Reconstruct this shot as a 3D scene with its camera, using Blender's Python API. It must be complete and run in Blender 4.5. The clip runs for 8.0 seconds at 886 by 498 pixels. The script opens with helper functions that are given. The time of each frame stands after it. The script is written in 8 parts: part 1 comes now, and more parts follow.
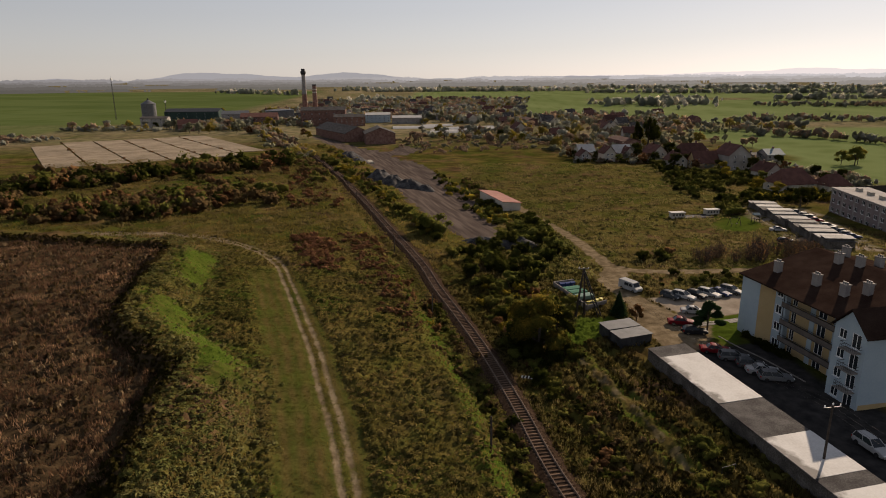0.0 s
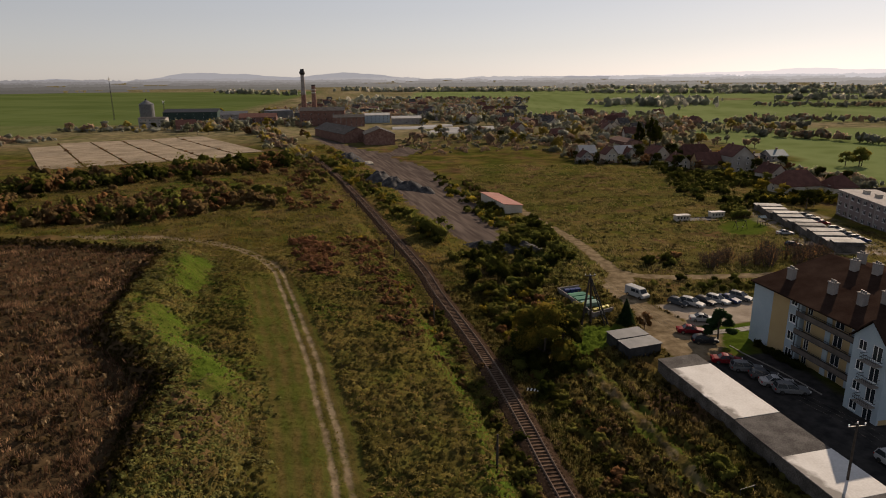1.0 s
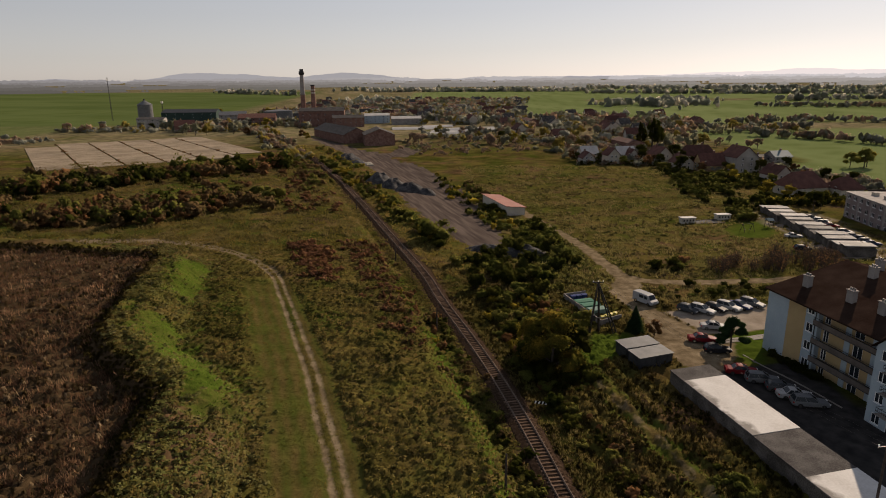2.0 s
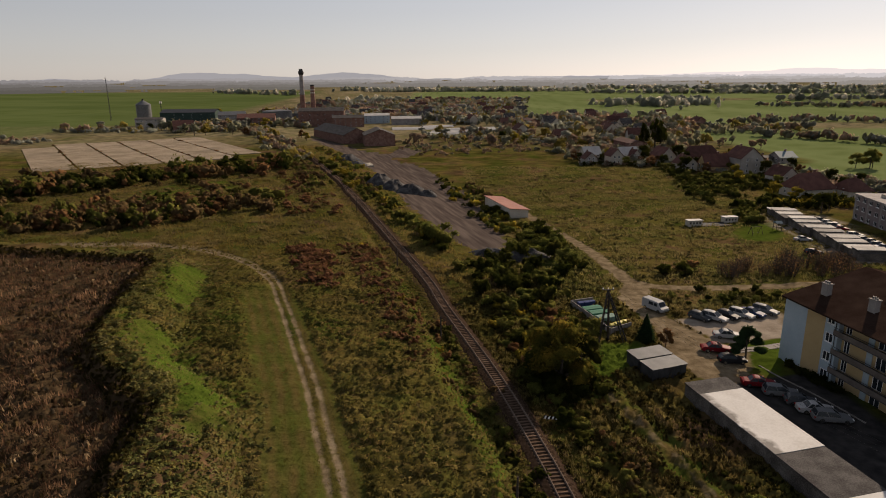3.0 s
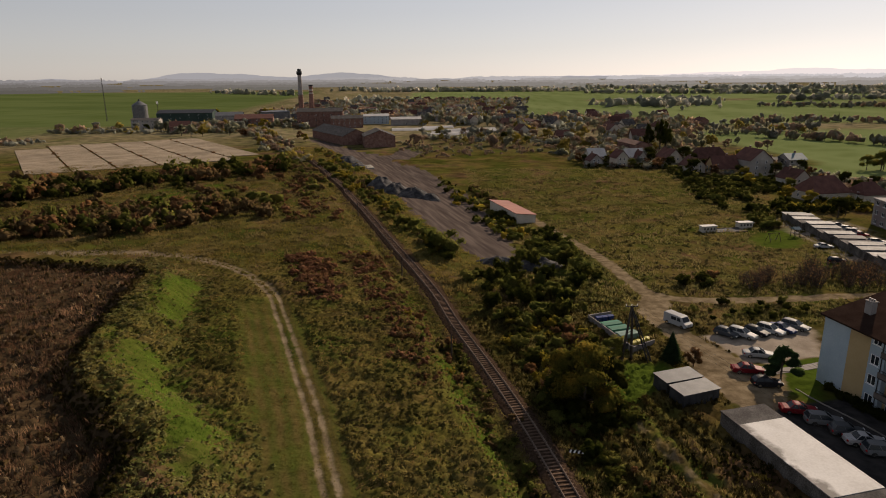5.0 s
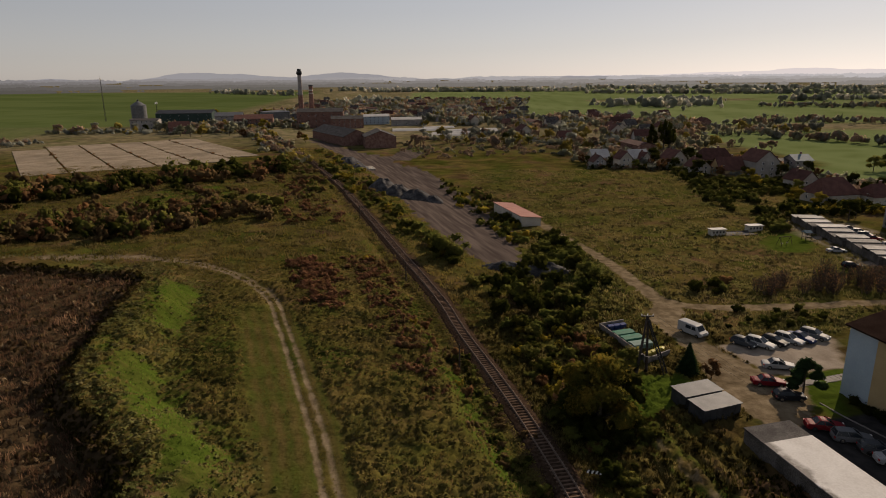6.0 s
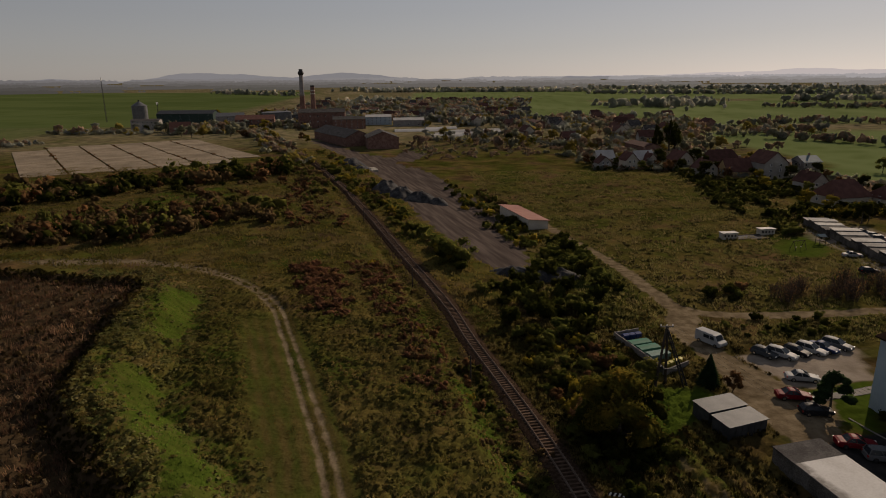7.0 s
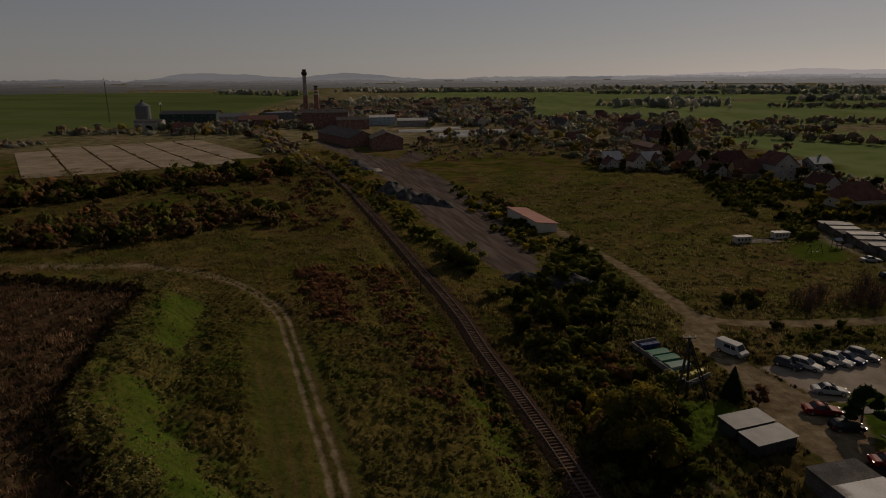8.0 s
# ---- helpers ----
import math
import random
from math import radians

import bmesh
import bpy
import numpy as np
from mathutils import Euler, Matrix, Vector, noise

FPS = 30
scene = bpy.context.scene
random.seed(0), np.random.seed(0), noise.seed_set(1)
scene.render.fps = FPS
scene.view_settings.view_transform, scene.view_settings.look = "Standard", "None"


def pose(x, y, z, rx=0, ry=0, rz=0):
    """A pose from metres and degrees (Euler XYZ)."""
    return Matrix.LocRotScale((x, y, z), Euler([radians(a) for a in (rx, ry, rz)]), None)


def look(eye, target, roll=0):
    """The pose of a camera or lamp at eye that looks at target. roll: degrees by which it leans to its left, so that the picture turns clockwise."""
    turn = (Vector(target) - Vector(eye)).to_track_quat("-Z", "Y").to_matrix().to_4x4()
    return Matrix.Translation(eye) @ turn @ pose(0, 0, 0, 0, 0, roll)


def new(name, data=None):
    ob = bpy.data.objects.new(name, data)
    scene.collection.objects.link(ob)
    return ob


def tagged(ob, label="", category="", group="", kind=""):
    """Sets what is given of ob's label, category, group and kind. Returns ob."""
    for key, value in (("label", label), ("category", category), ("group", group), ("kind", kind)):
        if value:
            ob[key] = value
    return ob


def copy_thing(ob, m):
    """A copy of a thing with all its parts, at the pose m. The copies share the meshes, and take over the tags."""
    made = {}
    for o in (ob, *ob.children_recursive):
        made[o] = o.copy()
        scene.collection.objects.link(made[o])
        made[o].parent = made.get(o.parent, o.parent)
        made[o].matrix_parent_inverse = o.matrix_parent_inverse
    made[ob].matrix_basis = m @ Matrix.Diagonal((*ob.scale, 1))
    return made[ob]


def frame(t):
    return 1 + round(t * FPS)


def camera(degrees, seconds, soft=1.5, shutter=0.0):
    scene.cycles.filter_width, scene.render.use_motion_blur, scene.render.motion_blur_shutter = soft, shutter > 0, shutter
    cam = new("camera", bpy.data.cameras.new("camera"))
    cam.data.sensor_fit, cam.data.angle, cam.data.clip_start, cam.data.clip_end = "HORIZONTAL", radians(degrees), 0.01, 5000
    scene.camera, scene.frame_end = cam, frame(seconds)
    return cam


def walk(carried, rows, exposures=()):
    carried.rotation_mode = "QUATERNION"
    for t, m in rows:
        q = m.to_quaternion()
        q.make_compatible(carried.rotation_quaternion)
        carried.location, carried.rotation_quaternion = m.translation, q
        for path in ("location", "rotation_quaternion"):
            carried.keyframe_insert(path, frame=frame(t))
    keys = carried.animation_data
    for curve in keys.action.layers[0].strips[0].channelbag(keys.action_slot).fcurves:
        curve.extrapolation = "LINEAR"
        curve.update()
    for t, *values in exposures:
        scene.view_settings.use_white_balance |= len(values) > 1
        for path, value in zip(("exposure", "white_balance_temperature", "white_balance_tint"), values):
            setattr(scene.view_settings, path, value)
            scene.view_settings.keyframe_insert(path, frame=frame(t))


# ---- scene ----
PATH = [
    (0, (3.335, -7.517, 42.309), (3.351, -5.587, 41.786), -0.5),
    (0.5, (3.166, -5.835, 42.361), (3.183, -3.904, 41.838), -0.5),
    (1, (2.916, -4.074, 42.448), (2.934, -2.143, 41.925), -0.5),
    (1.5, (2.643, -2.365, 42.430), (2.662, -0.435, 41.908), -0.5),
    (3, (1.629, 3.144, 42.530), (1.650, 5.074, 42.007), -0.5),
    (3.5, (1.251, 4.887, 42.534), (1.273, 6.818, 42.012), -0.5),
    (4, (0.782, 6.767, 42.616), (0.805, 8.698, 42.093), -0.5),
    (4.5, (0.320, 8.552, 42.629), (0.345, 10.482, 42.106), -0.5),
    (6, (-1.323, 14.225, 42.731), (-1.295, 16.155, 42.208), -0.5),
    (6.5, (-1.901, 15.969, 42.767), (-1.874, 17.899, 42.244), -0.5),
    (7, (-2.621, 17.897, 42.798), (-2.596, 19.826, 42.276), -0.5),
    (7.5, (-3.273, 19.656, 42.821), (-3.251, 21.586, 42.299), -0.5),
    (8, (-3.923, 21.451, 42.864), (-3.906, 23.382, 42.342), -0.5),
]
cam = camera(70.0, 8.0, soft=1.0)
walk(cam, [(t, look(eye, target, roll)) for t, eye, target, roll in PATH],
     exposures=[(0, 0.1, 6550, 18), (5.4, 0.1, 6550, 18), (6.0, -0.16, 6550, 18), (6.5, -0.42, 6550, 18), (7.0, -0.7, 6550, 18), (7.5, -1.1, 6550, 18), (8.0, -1.44, 6550, 18)])

# ---- light: hazy low autumn sun ahead and to the right ----
SUN_AZ, SUN_EL = radians(38), radians(26)
sun_way = Vector((math.sin(SUN_AZ) * math.cos(SUN_EL), math.cos(SUN_AZ) * math.cos(SUN_EL), math.sin(SUN_EL)))
world = bpy.data.worlds.new("sky")
scene.world = world
world.use_nodes = True
wn = world.node_tree.nodes
sky = wn.new("ShaderNodeTexSky")
sky.sky_type = "NISHITA"
sky.sun_disc = False
sky.sun_elevation, sky.sun_rotation = SUN_EL, SUN_AZ
sky.air_density, sky.dust_density, sky.ozone_density = 1.0, 0.25, 1.0
wn["Background"].inputs["Strength"].default_value = 0.138
# thin haze evens the sky out towards the sun
pale = wn.new("ShaderNodeHueSaturation")
pale.inputs["Saturation"].default_value = 0.5
even = wn.new("ShaderNodeGamma")
even.inputs["Gamma"].default_value = 0.66
world.node_tree.links.new(sky.outputs[0], even.inputs["Color"])
world.node_tree.links.new(even.outputs[0], pale.inputs["Color"])
world.node_tree.links.new(pale.outputs[0], wn["Background"].inputs["Color"])
sun_lamp = bpy.data.lights.new("sun", "SUN")
sun_lamp.energy, sun_lamp.angle, sun_lamp.color = 5.0, radians(0.6), (1.0, 0.83, 0.60)
new("sun", sun_lamp).matrix_world = look(sun_way * 100, (0, 0, 0))


# ---- materials ----
def material(name, stops, scale=1.0, detail=6.0, rough=0.85, metal=0.0, bump=0.0, bump_scale=None, fine=0.0, island=0.0, objvar=0.0, spec=0.08):
    """A surface whose colour runs through stops by noise of two scales. island / objvar: spread of brightness from piece to piece."""
    m = bpy.data.materials.new(name)
    m.use_nodes = True
    nt = m.node_tree
    n, link = nt.nodes, nt.links.new
    p = n["Principled BSDF"]
    p.inputs["Roughness"].default_value, p.inputs["Metallic"].default_value = rough, metal
    p.inputs["Specular IOR Level"].default_value = spec
    geo = n.new("ShaderNodeNewGeometry")
    big = n.new("ShaderNodeTexNoise")
    big.inputs["Scale"].default_value, big.inputs["Detail"].default_value = scale, detail
    link(geo.outputs["Position"], big.inputs["Vector"])
    fac = big.outputs["Fac"]
    small = n.new("ShaderNodeTexNoise")
    small.inputs["Scale"].default_value, small.inputs["Detail"].default_value = scale * 14, 4
    link(geo.outputs["Position"], small.inputs["Vector"])
    add = n.new("ShaderNodeMath")
    add.operation = "MULTIPLY_ADD"
    link(small.outputs["Fac"], add.inputs[0])
    add.inputs[1].default_value = 0.5 + fine
    link(fac, add.inputs[2])
    sub = n.new("ShaderNodeMath")
    sub.operation = "SUBTRACT"
    link(add.outputs[0], sub.inputs[0])
    sub.inputs[1].default_value = (0.5 + fine) / 2
    ramp = n.new("ShaderNodeValToRGB")
    els = ramp.color_ramp.elements
    while len(els) < len(stops):
        els.new(0.5)
    for i, c in enumerate(stops):
        els[i].position = 0.3 + 0.4 * i / max(1, len(stops) - 1)
        els[i].color = (*c, 1)
    link(sub.outputs[0], ramp.inputs[0])
    colour = ramp.outputs[0]
    for spread, node, out in ((island, geo, "Random Per Island"), (objvar, None, "Random")):
        if spread:
            node = node or n.new("ShaderNodeObjectInfo")
            span = n.new("ShaderNodeMapRange")
            span.inputs[3].default_value, span.inputs[4].default_value = 1 - spread, 1 + spread
            link(node.outputs[out], span.inputs[0])
            hsv = n.new("ShaderNodeHueSaturation")
            link(span.outputs[0], hsv.inputs["Value"])
            link(colour, hsv.inputs["Color"])
            colour = hsv.outputs[0]
    link(colour, p.inputs["Base Color"])
    if bump:
        bt = n.new("ShaderNodeTexNoise")
        bt.inputs["Scale"].default_value, bt.inputs["Detail"].default_value = bump_scale or scale * 8, 5
        link(geo.outputs["Position"], bt.inputs["Vector"])
        b = n.new("ShaderNodeBump")
        b.inputs["Strength"].default_value, b.inputs["Distance"].default_value = min(1, bump), 0.05 * max(1, bump)
        link(bt.outputs["Fac"], b.inputs["Height"])
        link(b.outputs[0], p.inputs["Normal"])
    return m


def leafy(name, stops, scale=0.25, island=0.2, objvar=0.2, through_light=0.5):
    """Leaves and blades: like material(), with some light passing through."""
    m = material(name, stops, scale=scale, rough=0.7, island=island, objvar=objvar, spec=0.15)
    nt = m.node_tree
    link = nt.links.new
    p, out = nt.nodes["Principled BSDF"], nt.nodes["Material Output"]
    colour = p.inputs["Base Color"].links[0].from_socket
    nt.nodes.remove(p)

    def node(kind, **settings):
        k = nt.nodes.new("ShaderNode" + kind)
        for key, value in settings.items():
            setattr(k, key, value)
        return k

    # each blade or leaf is shaded partly as the rounded mass that it sits on
    at, turn, geo = node("Attribute", attribute_name="mass_normal"), node("VectorTransform", vector_type="NORMAL", convert_from="OBJECT", convert_to="WORLD"), node("NewGeometry")
    keep, lean, add, unit, flip = node("VectorMath", operation="SCALE"), node("VectorMath", operation="SCALE"), node("VectorMath"), node("VectorMath", operation="NORMALIZE"), node("VectorMath", operation="SCALE")
    keep.inputs["Scale"].default_value, lean.inputs["Scale"].default_value, flip.inputs["Scale"].default_value = 0.25, 0.75, -1.0
    link(at.outputs["Vector"], turn.inputs[0])
    link(geo.outputs["Normal"], keep.inputs[0])
    link(turn.outputs[0], lean.inputs[0])
    link(keep.outputs[0], add.inputs[0])
    link(lean.outputs[0], add.inputs[1])
    link(add.outputs[0], unit.inputs[0])
    link(unit.outputs[0], flip.inputs[0])
    dim = node("HueSaturation")
    dim.inputs["Value"].default_value = through_light
    link(colour, dim.inputs["Color"])
    total = None
    for kind, tint, way in (("BsdfDiffuse", colour, unit), ("BsdfTranslucent", colour, flip), ("BsdfDiffuse", dim.outputs[0], flip), ("BsdfTranslucent", dim.outputs[0], unit)):
        b = node(kind)
        link(tint, b.inputs["Color"])
        link(way.outputs[0], b.inputs["Normal"])
        if total is None:
            total = b.outputs[0]
        else:
            both = node("AddShader")
            link(total, both.inputs[0])
            link(b.outputs[0], both.inputs[1])
            total = both.outputs[0]
    link(total, out.inputs["Surface"])
    return m


def glassy(name, colour, rough=0.08):
    m = bpy.data.materials.new(name)
    m.use_nodes = True
    p = m.node_tree.nodes["Principled BSDF"]
    p.inputs["Base Color"].default_value = (*colour, 1)
    p.inputs["Roughness"].default_value = rough
    p.inputs["Specular IOR Level"].default_value = 0.18
    return m


GRASS = leafy("meadow_grass", [(0.0463, 0.0439, 0.00957), (0.0655, 0.0548, 0.0125), (0.081, 0.0593, 0.018), (0.0961, 0.0644, 0.0239)], 0.07, island=0.15, through_light=0.6)
GRASS_DRY = leafy("dry_grass", [(0.0367, 0.0346, 0.0102), (0.0653, 0.053, 0.0183), (0.0856, 0.0653, 0.0286)], 0.15)
GRASS_LUSH = leafy("lush_grass", [(0.031, 0.053, 0.008), (0.044, 0.072, 0.01), (0.058, 0.085, 0.013)], 0.3, island=0.2, through_light=0.45)
REED = leafy("dry_reed", [(0.0306, 0.0175, 0.01), (0.0553, 0.0309, 0.0182), (0.0884, 0.0524, 0.0303), (0.166, 0.0994, 0.058)], 0.22, island=0.3)
REED_PALE = leafy("pale_reed", [(0.0765, 0.0536, 0.0306), (0.115, 0.0842, 0.0497)], 0.3, island=0.4)
TUSSOCK = leafy("tussock_grass", [(0.0502, 0.0482, 0.0123), (0.0698, 0.0624, 0.0172), (0.087, 0.0707, 0.0228), (0.105, 0.0766, 0.0279)], 0.10, island=0.25, through_light=0.45)
BANK_GRASS = leafy("bank_grass", [(0.04, 0.046, 0.013), (0.056, 0.058, 0.018), (0.07, 0.066, 0.024), (0.085, 0.072, 0.03)], 0.12, island=0.25, through_light=0.45)
FIELD = leafy("field_grass", [(0.0382, 0.0401, 0.0122), (0.0542, 0.0505, 0.0167), (0.0701, 0.0565, 0.0228), (0.0733, 0.0505, 0.0273)], 0.05, island=0.15, through_light=0.4)
VERGE = leafy("verge_grass", [(0.014, 0.0135, 0.00344), (0.0259, 0.0209, 0.00618), (0.0424, 0.0297, 0.0114)], 0.12, island=0.3, through_light=0.45)
LEAF_RED = leafy("reddish_weeds", [(0.0498, 0.0254, 0.0141), (0.08, 0.0392, 0.0217), (0.112, 0.0599, 0.0325)], 0.3)
LEAF_BROWN = leafy("grey_brown_leaves", [(0.0334, 0.0244, 0.0109), (0.0569, 0.0385, 0.0175), (0.0799, 0.0525, 0.0252)])
LEAF_DARK = leafy("dark_leaves", [(0.00882, 0.0115, 0.00239), (0.0177, 0.0198, 0.00401), (0.0289, 0.0269, 0.00601)])
LEAF_OLIVE = leafy("olive_leaves", [(0.0314, 0.0374, 0.0084), (0.0526, 0.0543, 0.0126), (0.077, 0.0679, 0.0174)])
LEAF_RUST = leafy("rust_leaves", [(0.0472, 0.0272, 0.0121), (0.0703, 0.0379, 0.0172), (0.0976, 0.0516, 0.0236)])
LEAF_YELLOW = leafy("yellow_leaves", [(0.0658, 0.0548, 0.00816), (0.104, 0.0824, 0.011), (0.142, 0.104, 0.0164)])
AUTUMN_MIX = leafy("autumn_mixed_leaves", [(0.0228, 0.026, 0.0052), (0.0553, 0.0488, 0.0091), (0.124, 0.0813, 0.013)], 0.45, through_light=0.4)
# leaves of far and town trees, greyed and lightened to paint in haze
HAZED_FAR = leafy("hazed_distant_leaves", [(0.175, 0.16, 0.126), (0.219, 0.203, 0.164), (0.266, 0.247, 0.201)], 0.01, island=0.08, through_light=0.6)
HAZED_FAR_DARK = leafy("hazed_distant_dark_leaves", [(0.104, 0.11, 0.085), (0.132, 0.138, 0.108), (0.16, 0.164, 0.13)], 0.01, island=0.08, through_light=0.6)
HAZED_OLIVE = leafy("hazed_olive_leaves", [(0.0741, 0.075, 0.0466), (0.105, 0.103, 0.0675), (0.136, 0.13, 0.0873)], 0.05, island=0.35, objvar=0.2, through_light=0.5)
HAZED_DARK = leafy("hazed_dark_leaves", [(0.0772, 0.0801, 0.0642), (0.109, 0.11, 0.0905), (0.14, 0.142, 0.117)], 0.05, island=0.35, objvar=0.2, through_light=0.5)
HAZED_RUST = leafy("hazed_rust_leaves", [(0.0843, 0.0614, 0.0427), (0.115, 0.0808, 0.0553), (0.141, 0.101, 0.0698)], 0.05, island=0.35, objvar=0.2, through_light=0.5)
HAZED_YELLOW = leafy("hazed_yellow_leaves", [(0.078, 0.0618, 0.0163), (0.11, 0.087, 0.0204), (0.137, 0.105, 0.0244)], 0.05, through_light=0.5)
NEEDLES = leafy("needles", [(0.00936, 0.0195, 0.0078), (0.0172, 0.0296, 0.0117), (0.0273, 0.039, 0.0156)], through_light=0.15)
BARK = material("bark", [(0.05, 0.04, 0.03), (0.11, 0.09, 0.07)], 3, bump=0.6)
TWIG = material("twigs", [(0.06, 0.045, 0.035), (0.12, 0.09, 0.07)], 2)
STEEL = material("rail_steel", [(0.12, 0.09, 0.07), (0.2, 0.15, 0.12)], 1.5, rough=0.7, spec=0.0)
SLEEPER = material("concrete_sleeper", [(0.085, 0.056, 0.039), (0.155, 0.104, 0.074)], 1.2, objvar=0.35, bump=0.3, spec=0.0)
BALLAST = material("ballast", [(0.022, 0.014, 0.009), (0.042, 0.027, 0.018), (0.07, 0.047, 0.033)], 2.5, fine=0.6, bump=1.5, bump_scale=9, spec=0.0)
RENDER_WHITE = material("pale_render", [(0.29, 0.355, 0.40), (0.35, 0.415, 0.45)], 0.35, bump=0.1)
RENDER_BEIGE = material("ochre_render", [(0.36, 0.26, 0.13), (0.42, 0.31, 0.16)], 0.4, bump=0.1)
RENDER_GREY = material("grey_render", [(0.20, 0.18, 0.17), (0.28, 0.26, 0.24)], 0.4, bump=0.2)
RENDER_CREAM = material("cream_render", [(0.36, 0.325, 0.265), (0.46, 0.42, 0.35)], 0.3, objvar=0.15, bump=0.1)
BRICK_RED = material("old_brick", [(0.12, 0.065, 0.05), (0.18, 0.10, 0.078), (0.24, 0.15, 0.12)], 0.6, fine=0.4, objvar=0.15, bump=0.4, bump_scale=6)
ROOF_TILE = material("roof_tile", [(0.07, 0.034, 0.027), (0.115, 0.055, 0.044)], 0.5, fine=0.4, objvar=0.3, bump=0.5, bump_scale=5)
ROOF_BROWN = material("brown_roof_sheet", [(0.022, 0.013, 0.010), (0.04, 0.026, 0.020)], 0.4, rough=0.95, bump=0.2, spec=0.0)
ROOF_FELT = material("roof_felt", [(0.035, 0.031, 0.03), (0.065, 0.06, 0.057), (0.10, 0.092, 0.086)], 0.5, fine=0.3, bump=0.4)
ROOF_PALE = material("pale_roof_sheet", [(0.36, 0.34, 0.315), (0.45, 0.43, 0.40), (0.49, 0.47, 0.44)], 0.15, rough=0.6, fine=0.1)
ROOF_LOCKUP = material("weathered_roof_sheet", [(0.20, 0.19, 0.175), (0.29, 0.275, 0.25), (0.38, 0.36, 0.33)], 0.3, rough=0.8, objvar=0.45, fine=0.3)
BLUE_SHEET = material("blue_grey_sheet", [(0.10, 0.15, 0.17), (0.14, 0.20, 0.22)], 0.3, rough=0.6)
PANEL_PINK = material("pinkish_panel", [(0.15, 0.122, 0.122), (0.2, 0.165, 0.16)], 0.3, fine=0.2, bump=0.2)
ROOF_RED = material("red_roof_sheet", [(0.26, 0.11, 0.08), (0.34, 0.16, 0.12)], 0.3, rough=0.6)
TIN = material("galvanised_tin", [(0.1, 0.102, 0.105), (0.145, 0.148, 0.15)], 0.6, rough=0.6, metal=0.2, bump=0.1)
# the tin again, darkened for walls turned away from the sun
SHADED_TIN = material("shaded_tin", [(0.035, 0.035, 0.036), (0.065, 0.065, 0.065)], 0.8, rough=0.8)
CONCRETE = material("concrete", [(0.16, 0.145, 0.13), (0.25, 0.225, 0.20)], 0.6, bump=0.4, fine=0.2)
SLAB = material("pale_concrete_slab", [(0.16, 0.125, 0.082), (0.225, 0.178, 0.12), (0.285, 0.228, 0.158)], 0.09, fine=0.5, objvar=0.12, bump=0.2)
WOOD_POLE = material("tarred_wood", [(0.035, 0.028, 0.022), (0.075, 0.06, 0.05)], 2)
DARK_METAL = material("dark_metal", [(0.03, 0.03, 0.032), (0.06, 0.058, 0.055)], 2, rough=0.5, metal=0.5)
WHITE_PLASTIC = material("white_frame", [(0.70, 0.70, 0.69), (0.8, 0.8, 0.79)], 3, rough=0.4)
GLASS = glassy("window_glass", (0.02, 0.025, 0.03))
RUBBER = material("rubber", [(0.015, 0.015, 0.016), (0.03, 0.03, 0.03)], 5)
CHROME = material("bright_metal", [(0.5, 0.5, 0.5), (0.6, 0.6, 0.6)], 5, rough=0.25, metal=1.0)
LAMP_RED = material("red_lens", [(0.3, 0.01, 0.01), (0.35, 0.015, 0.015)], 5, rough=0.2)
LAMP_CLEAR = material("clear_lens", [(0.6, 0.6, 0.58), (0.7, 0.7, 0.68)], 5, rough=0.15)
SLAG = material("dark_spoil", [(0.02, 0.02, 0.021), (0.05, 0.048, 0.048), (0.10, 0.095, 0.09)], 0.5, fine=0.5, bump=1.0, bump_scale=2)
ASPHALT = material("asphalt", [(0.035, 0.035, 0.036), (0.06, 0.058, 0.056)], 0.5, fine=0.3, bump=0.2)


def paint(name, c):
    return material(name, [tuple(v * 0.9 for v in c), c], 1.0, rough=0.5, spec=0.04)



def stained_roof():
    """Pale roof sheet with dark damp stains that creep in from its low back edge, and faint seams."""
    m = material("stained_pale_roof", [(0.44, 0.42, 0.395), (0.50, 0.485, 0.46), (0.55, 0.535, 0.51)], 0.3, rough=0.7, fine=0.15, spec=0.15)
    nt = m.node_tree
    n, link = nt.nodes, nt.links.new
    p = n["Principled BSDF"]
    base = p.inputs["Base Color"].links[0].from_socket
    tc, geo, split, near, spots, mul, cut, mix = (n.new("ShaderNode" + k) for k in ("TexCoord", "NewGeometry", "SeparateXYZ", "MapRange", "TexNoise", "Math", "MapRange", "Mix"))
    link(tc.outputs["Object"], split.inputs[0])
    link(split.outputs["Y"], near.inputs[0])
    near.inputs[1].default_value, near.inputs[2].default_value, near.inputs[3].default_value, near.inputs[4].default_value = -0.2, 2.6, 1.0, 0.0
    spots.inputs["Scale"].default_value, spots.inputs["Detail"].default_value = 0.55, 8
    link(geo.outputs["Position"], spots.inputs["Vector"])
    mul.operation = "MULTIPLY"
    link(near.outputs[0], mul.inputs[0])
    link(spots.outputs["Fac"], mul.inputs[1])
    link(mul.outputs[0], cut.inputs[0])
    cut.inputs[1].default_value, cut.inputs[2].default_value, cut.inputs[4].default_value = 0.27, 0.42, 0.85
    mix.data_type = "RGBA"
    link(cut.outputs[0], mix.inputs[0])
    link(base, mix.inputs[6])
    mix.inputs[7].default_value = (0.085, 0.075, 0.065, 1)
    link(mix.outputs[2], p.inputs["Base Color"])
    return m


GARAGE_ROOF = stained_roof()
BLOCK = material("grimy_block_wall", [(0.05, 0.044, 0.038), (0.09, 0.08, 0.07), (0.15, 0.135, 0.12)], 0.5, fine=0.4, bump=0.4)
BALCONY = material("dark_balcony_render", [(0.085, 0.07, 0.06), (0.14, 0.12, 0.105)], 0.8, bump=0.2)

